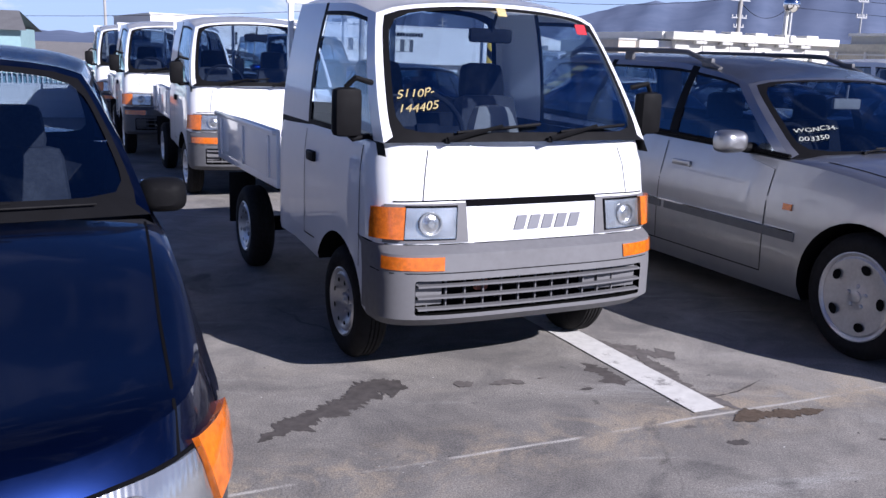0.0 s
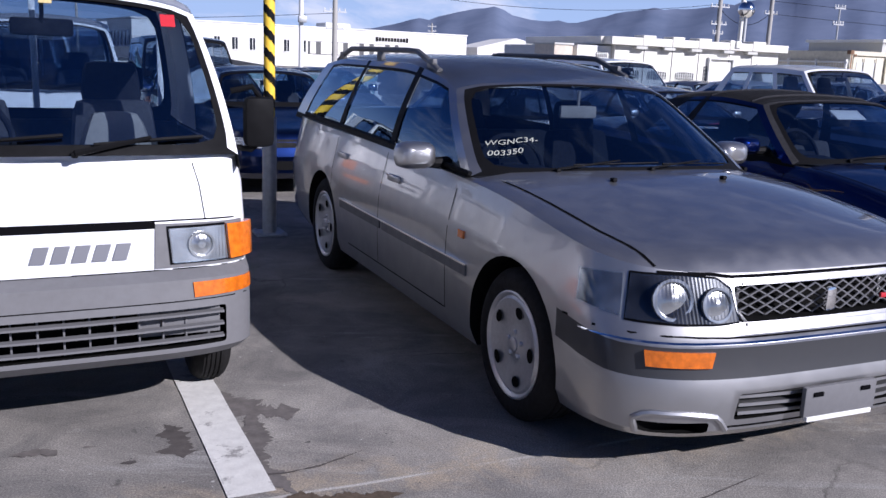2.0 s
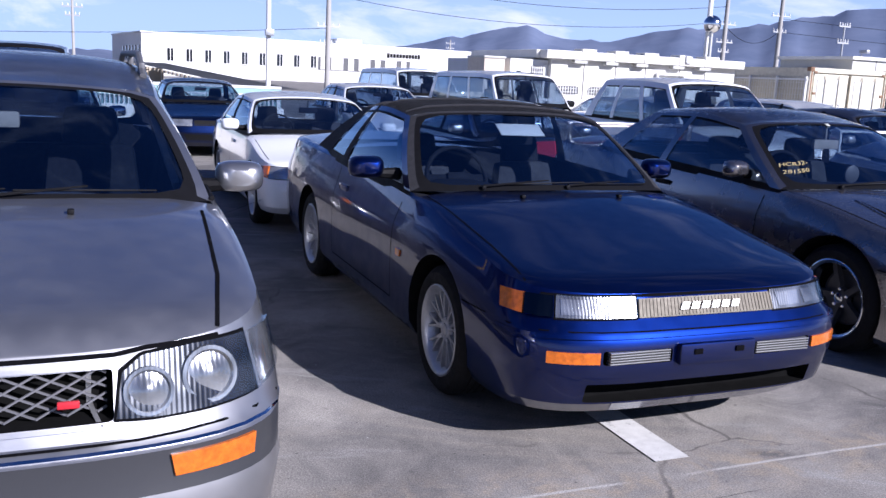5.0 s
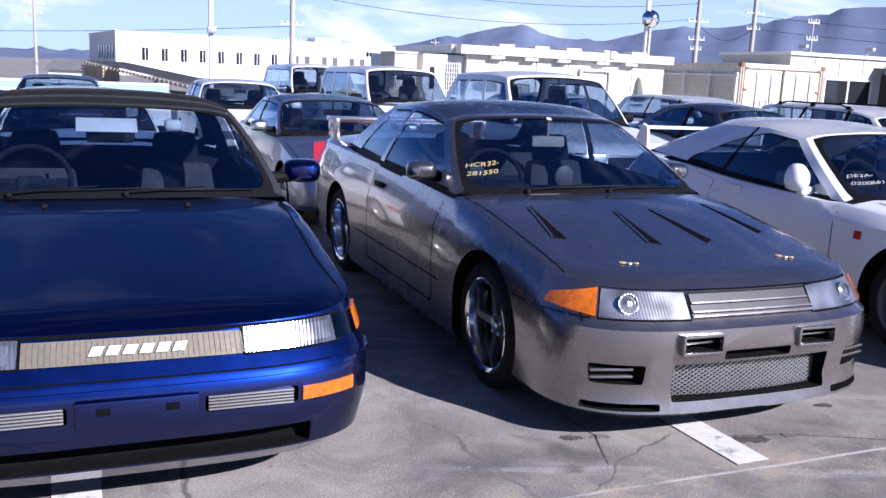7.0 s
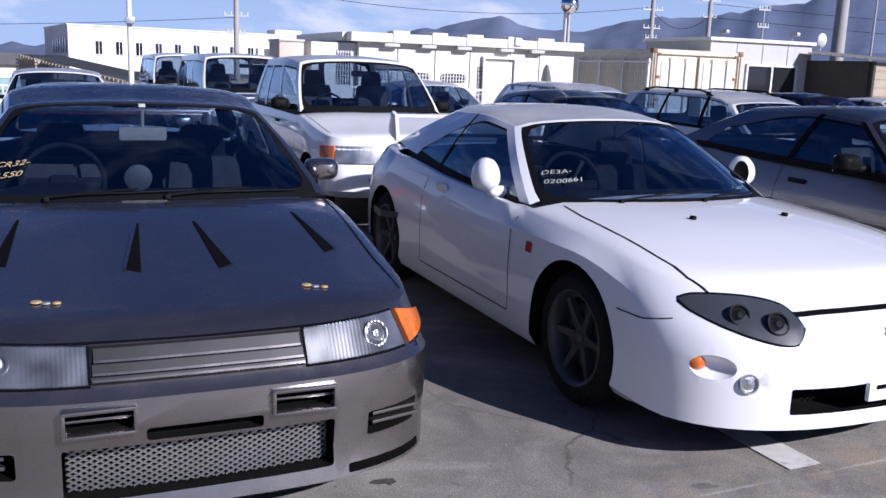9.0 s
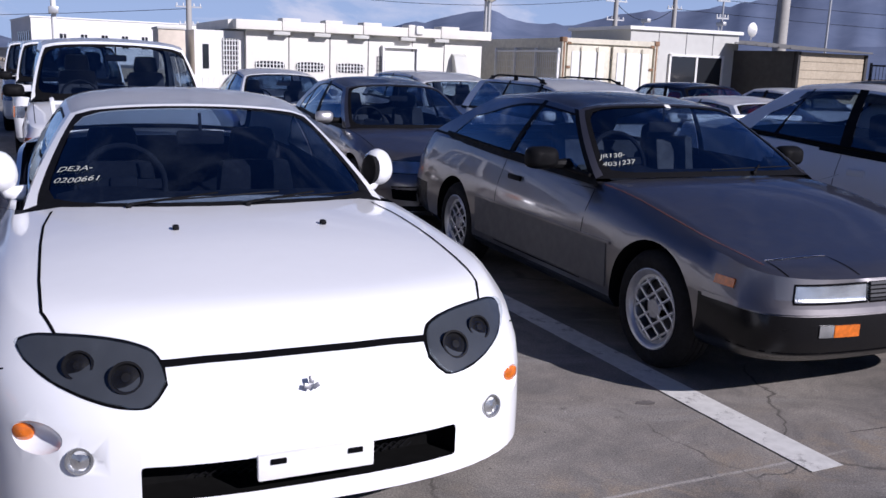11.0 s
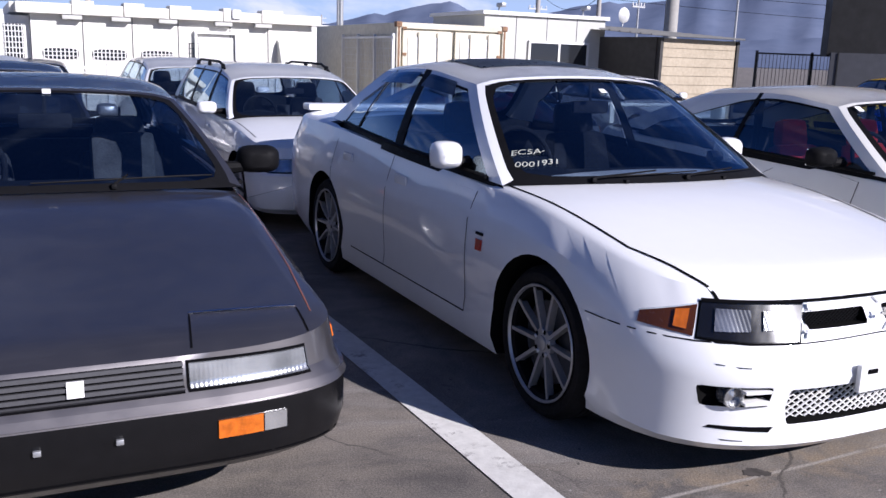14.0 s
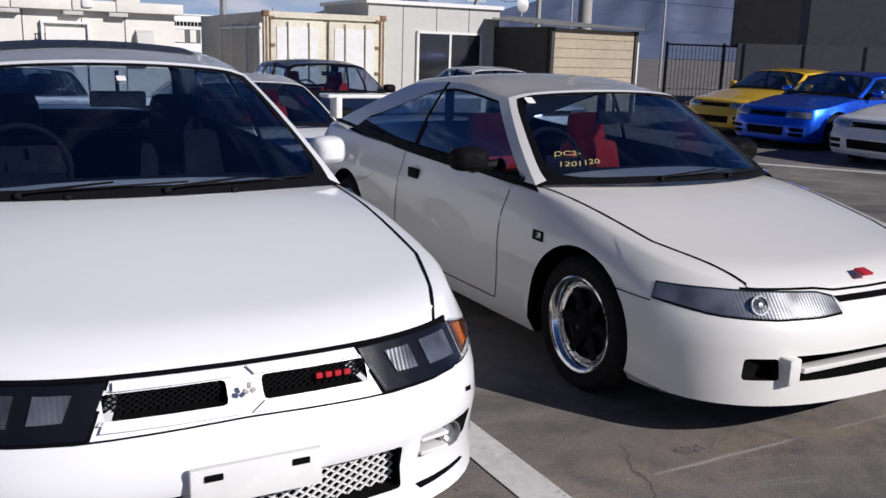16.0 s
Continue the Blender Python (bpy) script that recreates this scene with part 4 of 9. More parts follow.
def stain(pts, w, seed, mats="oil", label="dark oil stain soaked into the asphalt"):
    """A spill with a ragged outline along points on the ground."""
    bm = bmesh.new()
    n = max(40, 30 * (len(pts) - 1))
    rows = [[], [], [], []]
    for i in range(n + 1):
        t = i / n
        p = along([(*q, 0) for q in pts], t)
        d = along([(*q, 0) for q in pts], min(1, t + 0.16)) - along([(*q, 0) for q in pts], max(0, t - 0.16))
        s = Vector((d.y, -d.x, 0)).normalized()
        fade = min(1, 5 * t + 0.06, 5 * (1 - t) + 0.06)
        a, b = [w / 2 * fade * (0.55 + 0.75 * abs(noise.fractal((p.x * 7 + seed, p.y * 7, k * 5.0), 0.9, 2.2, 5)) + 0.5 * noise.noise((p.x * 22, p.y * 22, k + seed)) + 0.4 * noise.fractal((p.x * 60, p.y * 60, k + seed), 0.8, 2.0, 3)) for k in (0, 1)]
        for r, o in zip(rows, (a, a * 0.4, -b * 0.4, -b)):
            v = p + s * o
            v.z = 0.001 + 0.0006 * (seed % 5)
            r.append(v)
    grid(bm, rows)
    tagged(part("ground_stain", bm, mats), label, "stain", kind="structure")


stain([(-0.05, 0.38), (0.08, 0.55), (0.2, 0.66), (0.33, 0.8), (0.36, 0.98)], 0.16, 1.0)
stain([(0.28, 0.84), (0.4, 0.93), (0.54, 0.9)], 0.2, 2.0)
stain([(0.74, 0.94), (0.83, 0.95)], 0.07, 3.0, "damp")
stain([(0.9, 0.93), (1.0, 0.97), (1.06, 0.93)], 0.06, 4.0, "damp")
stain([(1.38, 1.2), (1.46, 1.06), (1.5, 0.9)], 0.12, 5.0, "oil")
stain([(1.55, 1.55), (1.66, 1.34), (1.78, 1.31), (1.9, 1.34)], 0.16, 6.0, "damp")
stain([(1.7, 1.32), (1.74, 1.06), (1.76, 0.82), (1.92, 0.6)], 0.12, 7.0, "damp")
stain([(1.82, 0.5), (1.95, 0.56), (2.06, 0.56), (2.27, 0.6)], 0.11, 8.0, "earth", "clump of damp brown earth on the asphalt")
stain([(1.74, 0.75), (1.86, 0.76), (1.98, 0.81), (2.16, 0.95)], 0.012, 9.0, "oil", "dark crack in the asphalt surface")
for k, (x, y, w) in enumerate(((1.62, 0.45, 0.03), (1.75, 0.3, 0.05), (2.35, 0.3, 0.02), (1.15, 1.0, 0.02), (1.32, 0.86, 0.03), (7.72, 2.87, 0.06), (7.84, 2.88, 0.05), (8.5, 2.86, 0.09), (9.03, 3.27, 0.05), (8.69, 2.91, 0.04), (14.194, 4.641, 0.06), (13.804, 4.391, 0.08), (12.434, 4.531, 0.05), (11.874, 5.531, 0.04), (5.03, 1.52, 0.07), (10.2, 3.2, 0.06), (15.804, 4.871, 0.06), (16.304, 5.171, 0.05), (17.804, 5.571, 0.07))):
    stain([(x - w, y), (x, y + w * 0.2), (x + w * 0.9, y + w * 0.1)], w * 1.1, 20.0 + k, "oil" if k % 3 else "damp")
for k, pts in enumerate((((8.3, 2.9), (8.7, 2.93), (9.1, 2.88), (9.7, 2.96)), ((7.8, 2.6), (7.82, 2.9), (7.7, 3.2)), ((4.3, 1.2), (4.9, 1.35), (5.6, 1.5), (6.3, 1.75)), ((13.104, 4.171), (13.804, 4.321), (14.504, 4.271)), ((16.504, 4.571), (17.304, 4.971), (18.204, 5.071)), ((10.6, 2.7), (10.9, 3.1), (11.404, 3.271)), ((2.3, 0.2), (3.0, 0.35), (3.6, 0.7)))):
    stain(pts, 0.011, 50.0 + k, "oil", "dark crack in the asphalt surface")


# ---- car shapes ----
def by_wheel(s, x, y, yaw, k=1.0):
    """The pose that puts the outer face of the car's right front wheel at (x, y), at k times the size."""
    c, n = math.cos(radians(yaw)), math.sin(radians(yaw))
    lx, ly = -k * (s["track"] + s["tyre_w"]) / 2, k * s["axle"]
    return pose(x - (c * lx - n * ly), y - (n * lx + c * ly), 0, 0, 0, yaw) @ Matrix.Scale(k, 4)


def basics(L, hw, axle, wb, R, rim, tyre_w, style, arch=None, **more):
    d = dict(L=L, hw=hw, axle=axle, wb=wb, R=R, rim=rim, tyre_w=tyre_w, wheel=style, arch=arch or R + 0.045, hub=R, track=2 * hw - tyre_w - 0.05)
    d.update(more)
    return d


WAGON = basics(4.8, 0.8775, 0.93, 2.72, 0.315, 0.215, 0.205, dict(kind="disc", n=5, mat="silver", slot_r=0.7, slot_w=0.2, slot_h=0.11, dish=0.02, deep=0.0),
    levels=shell(4.8, 0.8775,
        [(0.17, 0.17, 0.06), (0.22, 0.1, 0.02), (0.38, 0.07, 0), (0.415, 0.082, 0.004), (0.525, 0.085, 0.004), (0.555, 0.125, 0.01), (0.75, 0.2, 0.05)],
        [(0.2, 0.04), (0.28, 0.01), (0.46, 0), (0.5, 0), (0.6, 0), (0.7, 0.005), (0.9, 0.06)],
        [(0.24, 0.08, 0.06), (0.3, 0.02, 0.02), (0.48, 0, 0), (0.53, 0.01, 0), (0.63, 0.01, 0), (0.7, 0.03, 0.01), (0.95, 0.06, 0.06)],
        [(0.1, 0.735), (0.5, 0.8), (1.3, 0.9), (2.5, 0.94), (4.8, 0.98)], Df=0.5, nf=3.5),
    crown=[(0, 0.02), (0.6, 0.05), (1.4, 0.055)], tub=(1.5, 4.5, 0.45), extra=["band_grey"],
    tone=lambda k, y: 3 if k == 3 and y < 0.62 else 0,
    cuts=[((0, 0.12, 0.653), (0.8, 0.24, 0.118)), ((0, 0.07, 0.31), (0.84, 0.2, 0.1)), ((0.63, 0.13, 0.23), (0.24, 0.2, 0.05)), ((-0.63, 0.13, 0.23), (0.24, 0.2, 0.05))],
    cabin=dict(cols=[(1.5, 2.06, "p"), (1.6, 2.16, "g"), (2.45, 2.5, "b"), (2.53, 2.57, "g"), (3.45, 3.42, "b"), (3.53, 3.48, "g"), (4.45, 4.25, "p"), (4.7, 4.5, None)],
        zb=[(1.3, 0.915), (2.5, 0.96), (4.8, 1.0)], wb=[(1.4, 0.79), (2.5, 0.81), (4.7, 0.77)],
        zr=[(2.05, 1.29), (2.3, 1.352), (2.8, 1.405), (4.0, 1.41), (4.5, 1.37)], wr=[(2.05, 0.63), (2.8, 0.625), (4.5, 0.59)], crown=0.04, ws=(0.22, 0.12, 0.03), rear=(0.06, 0.05, 0.0), side_glass="glass_d"))

COUPE_CAB = basics(4.47, 0.845, 0.87, 2.475, 0.3, 0.205, 0.195, dict(kind="spoke", n=9, fork=(0.18, -0.18), w0=0.016, w1=0.012, mat="silver", lip="silver"),
    levels=shell(4.47, 0.845,
        [(0.16, 0.08, 0.06), (0.225, -0.01, 0.02), (0.36, -0.045, 0), (0.465, -0.045, 0), (0.515, -0.025, 0.005), (0.545, 0.015, 0.015), (0.65, 0.055, 0.05)],
        [(0.18, 0.05), (0.25, 0.01), (0.4, 0), (0.5, 0), (0.58, 0.0), (0.68, 0.008), (0.85, 0.07)],
        [(0.22, 0.08, 0.06), (0.28, 0.02, 0.02), (0.45, 0, 0), (0.53, 0.01, 0), (0.6, 0.01, 0), (0.7, 0.03, 0.01), (0.92, 0.08, 0.07)],
        [(0, 0.637), (0.5, 0.705), (1.3, 0.825), (2.4, 0.87), (4.47, 0.91)], Df=0.5, nf=3.8),
    crown=[(0, 0.015), (0.6, 0.04), (1.4, 0.045)], tub=(1.45, 3.1, 0.42),
    cuts=[((0, -0.02, 0.272), (1.1, 0.2, 0.08)), ((0.35, -0.045, 0.42), (0.3, 0.12, 0.055)), ((-0.35, -0.045, 0.42), (0.3, 0.12, 0.055))],
    cabin=dict(cols=[(1.46, 1.96, "p"), (1.55, 2.04, "g"), (2.6, 2.5, "s"), (2.72, 2.56, "g"), (3.1, 2.72, "s"), (3.5, 3.0, None)],
        zb=[(1.3, 0.85), (2.5, 0.89), (3.6, 0.925)], soft="softtop", roof="softtop", wb=[(1.4, 0.765), (2.5, 0.78), (3.6, 0.72)],
        zr=[(1.95, 1.212), (2.4, 1.245), (3.0, 1.205)], wr=[(1.95, 0.6), (2.4, 0.6), (3.0, 0.55)], crown=0.035, ws=(0.2, 0.08, 0.03), rear=(0.08, 0.05, 0.0)))

SPORT_COUPE = basics(4.53, 0.865, 0.86, 2.615, 0.31, 0.222, 0.235, dict(kind="spoke", n=5, w0=0.05, w1=0.035, mat="gun", lip="polish", deep=0.06, dish=0.0, hub="polish"),
    camber=2.0, flare=0.012,
    levels=shell(4.53, 0.865,
        [(0.12, 0.0, 0.05), (0.155, -0.06, 0.01), (0.26, -0.035, 0.0), (0.42, -0.06, 0), (0.5, -0.05, 0.0), (0.53, -0.01, 0.01), (0.64, 0.06, 0.05)],
        [(0.14, 0.03), (0.19, 0.005), (0.3, 0.01), (0.46, 0), (0.56, 0.0), (0.68, 0.006), (0.85, 0.07)],
        [(0.2, 0.08, 0.06), (0.26, 0.02, 0.02), (0.42, 0, 0), (0.5, 0.01, 0), (0.58, 0.01, 0), (0.7, 0.03, 0.01), (0.93, 0.08, 0.07)],
        [(0, 0.625), (0.5, 0.695), (1.3, 0.82), (2.5, 0.87), (4.5, 0.91)], Df=0.54, nf=3.2),
    crown=[(0, 0.02), (0.6, 0.04), (1.4, 0.05)], tub=(1.48, 3.45, 0.42),
    cuts=[((0, -0.05, 0.28), (0.8, 0.24, 0.16)), ((0.295, -0.06, 0.445), (0.18, 0.16, 0.06)), ((-0.295, -0.06, 0.445), (0.18, 0.16, 0.06)), ((0, -0.06, 0.39), (0.34, 0.12, 0.04)),
          ((0.64, 0.0, 0.315), (0.24, 0.2, 0.085)), ((-0.64, 0.0, 0.315), (0.24, 0.2, 0.085)), ((0.6, 0.0, 0.18), (0.3, 0.24, 0.03)), ((-0.6, 0.0, 0.18), (0.3, 0.24, 0.03))],
    cabin=dict(cols=[(1.43, 2.04, "p"), (1.52, 2.11, "g"), (2.62, 2.52, "p"), (2.7, 2.58, "g"), (3.3, 2.98, "p"), (3.65, 3.12, None)],
        zb=[(1.3, 0.845), (2.5, 0.895), (3.7, 0.935)], wb=[(1.4, 0.775), (2.5, 0.79), (3.7, 0.71)],
        zr=[(2.04, 1.205), (2.5, 1.265), (3.1, 1.24)], wr=[(2.04, 0.58), (2.5, 0.595), (3.1, 0.55)], crown=0.035, side_glass="glass_d", ws=(0.2, 0.1, 0.03), rear=(0.14, 0.06, 0.0)))

ROUND_COUPE = basics(4.32, 0.9, 0.93, 2.5, 0.305, 0.212, 0.205, dict(kind="spoke", n=6, w0=0.05, w1=0.03, mat="gun", lip="gun", dish=0.02, nuts=5),
    flare=0.02, yo=1.6,
    levels=shell(4.32, 0.9,
        [(0.14, 0.1, 0.05), (0.175, -0.01, 0.0), (0.31, -0.01, 0), (0.43, 0.0, 0), (0.5, 0.02, 0.005), (0.555, 0.06, 0.02), (0.64, 0.17, 0.06)],
        [(0.17, 0.03), (0.23, 0.0), (0.36, 0.005), (0.48, 0), (0.58, 0.005), (0.7, 0.015), (0.85, 0.08)],
        [(0.2, 0.1, 0.08), (0.26, 0.02, 0.03), (0.42, 0, 0.02), (0.52, 0.01, 0.02), (0.62, 0.03, 0.03), (0.74, 0.06, 0.04), (0.96, 0.16, 0.12)],
        [(0.1, 0.622), (0.4, 0.678), (0.9, 0.745), (1.5, 0.782), (2.5, 0.82), (3.3, 0.875), (4.3, 0.885)], Df=0.56, nf=2.7, Dr=0.6, nr=2.6),
    crown=[(0, 0.03), (0.5, 0.05), (1.2, 0.06), (3.0, 0.05)], tub=(1.55, 3.4, 0.42),
    cuts=[((0, -0.02, 0.285), (0.94, 0.3, 0.1))],
    scoops=[((sx * x, y, z), (0.105, 0.07, 0.052), sx * a) for sx in (-1, 1) for x, y, z, a in ((0.755, 0.15, 0.405, 38), (0.635, 0.03, 0.355, 22))],
    cabin=dict(cols=[(1.58, 2.18, "p"), (1.69, 2.27, "g"), (2.74, 2.62, "b"), (2.77, 2.65, "g"), (3.22, 2.92, "p"), (3.85, 3.12, None)],
        hi=[(1.6, 0.89), (2.3, 0.89), (2.65, 0.82), (2.95, 0.6), (3.22, 0.12)], lo=[(1.6, 0.04), (2.6, 0.05), (3.22, 0.09)], side_glass="glass_d",
        zb=[(1.4, 0.797), (1.8, 0.805), (2.4, 0.835), (3.2, 0.89), (4.0, 0.93)], wb=[(1.55, 0.765), (2.5, 0.775), (3.4, 0.72), (3.9, 0.62)],
        zr=[(2.18, 1.15), (2.6, 1.195), (3.1, 1.185)], wr=[(2.18, 0.56), (2.6, 0.57), (3.1, 0.5)], crown=0.05, ws=(0.32, 0.13, 0.03), rear=(0.12, 0.1, 0.02)))

WEDGE = basics(4.385, 0.8275, 0.86, 2.44, 0.295, 0.195, 0.19, dict(kind="grid", mat="silver", lip="silver"),
    levels=shell(4.385, 0.8275,
        [(0.24, 0.1, 0.05), (0.29, 0.025, 0.01), (0.36, 0, 0), (0.465, 0.0, 0.0), (0.49, 0.02, 0.005), (0.52, 0.05, 0.015), (0.605, 0.06, 0.035)],
        [(0.21, 0.05), (0.27, 0.01), (0.4, 0.005), (0.5, 0.0), (0.56, 0.0), (0.66, 0.012), (0.83, 0.09)],
        [(0.26, 0.08, 0.06), (0.3, 0.02, 0.02), (0.4, 0, 0), (0.52, 0.01, 0), (0.6, 0.03, 0.01), (0.7, 0.05, 0.02), (0.9, 0.16, 0.08)],
        [(0, 0.598), (0.5, 0.672), (1.4, 0.82), (2.5, 0.86), (4.3, 0.89)], Df=0.38, nf=4.0),
    crown=[(0, 0.01), (0.6, 0.025), (1.4, 0.035)], tub=(1.55, 3.7, 0.42), extra=["gloss_black"],
    tone=lambda k, y: 3 if k < 3 and (y < 0.55 or y > 3.9) else (0 if k > 0 else 3),
    cabin=dict(cols=[(1.5, 2.05, "b"), (1.56, 2.1, "g"), (2.5, 2.42, "b"), (2.56, 2.47, "g"), (3.62, 3.2, "p"), (4.0, 3.35, None)],
        zb=[(1.3, 0.845), (2.5, 0.88), (4.0, 0.92)], wb=[(1.45, 0.755), (2.5, 0.765), (4.0, 0.68)],
        hi=[(1.5, 0.89), (2.56, 0.89), (3.0, 0.83), (3.62, 0.5)],
        zr=[(2.0, 1.19), (2.6, 1.235), (3.35, 1.2)], wr=[(2.0, 0.56), (2.6, 0.56), (3.35, 0.5)], crown=0.035, ws=(0.14, 0.06, 0.02), rear=(0.1, 0.05, 0.0), side_glass="glass_d"))

SEDAN = basics(4.68, 0.87, 0.96, 2.635, 0.315, 0.24, 0.215, dict(kind="spoke", n=10, w0=0.02, w1=0.018, mat="silver", lip="black", deep=0.002, dish=0.012, hub="silver", ring=True, lugs=5),
    flare=0.012,
    levels=shell(4.68, 0.87,
        [(0.14, 0.08, 0.05), (0.185, 0.02, 0.01), (0.31, 0.045, 0), (0.41, 0.02, 0), (0.485, 0.04, 0.0), (0.535, 0.07, 0.01), (0.665, 0.15, 0.05)],
        [(0.16, 0.02), (0.24, 0.0), (0.36, 0.012), (0.5, 0.0), (0.6, 0.0), (0.73, 0.008), (0.92, 0.07)],
        [(0.22, 0.08, 0.06), (0.28, 0.02, 0.02), (0.46, 0, 0), (0.56, 0.01, 0), (0.66, 0.01, 0), (0.8, 0.03, 0.01), (1.02, 0.08, 0.07)],
        [(0.05, 0.65), (0.4, 0.715), (1.2, 0.85), (2.5, 0.91), (3.7, 0.965), (4.68, 0.98)], Df=0.62, nf=2.9),
    crown=[(0, 0.02), (0.6, 0.045), (1.4, 0.055)], tub=(1.55, 3.6, 0.45),
    cuts=[((0, 0.04, 0.315), (0.84, 0.2, 0.125)), ((0.19, 0.1, 0.592), (0.29, 0.16, 0.055)), ((-0.19, 0.1, 0.592), (0.29, 0.16, 0.055)), ((0.61, 0.1, 0.352), (0.25, 0.2, 0.075)), ((-0.61, 0.1, 0.352), (0.25, 0.2, 0.075))],
    cabin=dict(cols=[(1.42, 2.07, "p"), (1.54, 2.17, "g"), (2.5, 2.58, "b"), (2.6, 2.66, "g"), (3.28, 3.1, "b"), (3.31, 3.12, "g"), (3.62, 3.24, "p"), (3.9, 3.34, None)],
        hi=[(1.5, 0.88), (2.4, 0.9), (3.0, 0.88), (3.3, 0.8), (3.62, 0.42)], side_glass="glass_d",
        zb=[(1.3, 0.88), (2.5, 0.935), (3.9, 0.995)], wb=[(1.45, 0.78), (2.5, 0.8), (3.9, 0.7)],
        zr=[(2.07, 1.3), (2.7, 1.36), (3.35, 1.33)], wr=[(2.07, 0.58), (2.7, 0.585), (3.35, 0.54)], crown=0.045, ws=(0.26, 0.12, 0.03), rear=(0.16, 0.08, 0.0)))

HATCH_COUPE = basics(4.38, 0.85, 0.87, 2.57, 0.3, 0.205, 0.205, dict(kind="spoke", n=6, w0=0.06, w1=0.05, mat="black", lip="polish", deep=0.035, rivets=True, dish=0.01, hub="black"),
    flare=0.01,
    levels=shell(4.38, 0.85,
        [(0.14, 0.08, 0.06), (0.175, 0.0, 0.01), (0.28, 0.005, 0), (0.38, 0.02, 0), (0.45, 0.025, 0.0), (0.495, 0.05, 0.01), (0.6, 0.12, 0.05)],
        [(0.17, 0.03), (0.24, 0.0), (0.36, 0.005), (0.47, 0.0), (0.55, 0.0), (0.66, 0.008), (0.83, 0.07)],
        [(0.22, 0.08, 0.06), (0.28, 0.02, 0.02), (0.44, 0, 0), (0.52, 0.01, 0), (0.6, 0.02, 0), (0.72, 0.05, 0.02), (0.92, 0.12, 0.09)],
        [(0.05, 0.578), (0.45, 0.655), (1.3, 0.805), (2.5, 0.85), (4.3, 0.89)], Df=0.6, nf=2.8),
    crown=[(0, 0.02), (0.6, 0.04), (1.4, 0.05)], tub=(1.5, 3.6, 0.42),
    cuts=[((0, 0.02, 0.315), (0.86, 0.2, 0.095)), ((0.56, 0.03, 0.315), (0.13, 0.2, 0.08)), ((-0.56, 0.03, 0.315), (0.13, 0.2, 0.08))],
    cabin=dict(cols=[(1.32, 1.89, "p"), (1.43, 1.99, "g"), (2.54, 2.5, "b"), (2.58, 2.54, "g"), (3.6, 2.95, "p"), (4.0, 3.1, None)],
        hi=[(1.4, 0.88), (2.3, 0.88), (2.75, 0.82), (3.2, 0.6), (3.6, 0.2)], lo=[(1.4, 0.05), (2.7, 0.05), (3.6, 0.16)], side_glass="glass_d",
        zb=[(1.3, 0.835), (2.5, 0.88), (4.0, 0.93)], wb=[(1.4, 0.765), (2.5, 0.78), (4.0, 0.66)],
        zr=[(1.89, 1.205), (2.4, 1.26), (3.1, 1.225)], wr=[(1.89, 0.575), (2.4, 0.585), (3.1, 0.52)], crown=0.04, ws=(0.28, 0.12, 0.03), rear=(0.12, 0.08, 0.0)))

STEEL = dict(kind="disc", n=8, mat="silver", slot_r=0.66, slot_w=0.13, slot_h=0.07, dish=0.045, deep=0.0, hub="silver", nuts=4)
KEI = basics(1.62, 0.6975, 0.62, 1.9, 0.265, 0.155, 0.145, STEEL, arch=0.33, no_arch_past=1.6, yo=0.7,
    levels=shell(1.62, 0.6975,
        [(0.295, 0.02, 0.02), (0.335, -0.03, 0.0), (0.49, -0.03, 0), (0.605, -0.015, 0.0), (0.635, 0.04, 0.0), (0.8, 0.06, 0.0), (0.94, 0.085, 0.004), (1.035, 0.115, 0.02)],
        [(0.38, 0.02), (0.42, 0.0), (0.53, 0), (0.62, 0.0), (0.66, 0.0), (0.8, 0.0), (0.94, 0.004), (1.04, 0.02)],
        [(0.44, 0.02, 0.0), (0.47, 0.0, 0.0), (0.54, 0, 0), (0.62, 0.0, 0), (0.66, 0.0, 0), (0.8, 0.0, 0.0), (0.94, 0, 0.004), (1.05, 0.0, 0.02)],
        [(0, 1.025), (0.3, 1.04), (1.6, 1.05)], Df=0.24, nf=3.6, Dr=0.06, nr=5, taper=0.005),
    crown=[(0, 0.01), (1, 0.01)], tub=(0.4, 1.5, 0.5), extra=["grey_plastic"],
    tone=lambda k, y: 3 if k < 4 and y < 0.3 else 0,
    cuts=[((0, -0.03, 0.425), (1.14, 0.18, 0.145))],
    cabin=dict(cols=[(0.17, 0.52, "p"), (0.27, 0.6, "g"), (1.08, 1.06, "b"), (1.12, 1.1, "p"), (1.58, 1.5, None)],
        zb=[(0.2, 1.045), (1.6, 1.06)], wb=[(0.15, 0.655), (0.6, 0.675), (1.6, 0.675)],
        zr=[(0.52, 1.57), (0.8, 1.62), (1.5, 1.635)], wr=[(0.52, 0.56), (0.9, 0.585), (1.5, 0.59)], crown=0.055, ws=(0.1, 0.05, 0.01), rear=(0.0, 0.0, 0.0), band=(0.03, 0.9)))


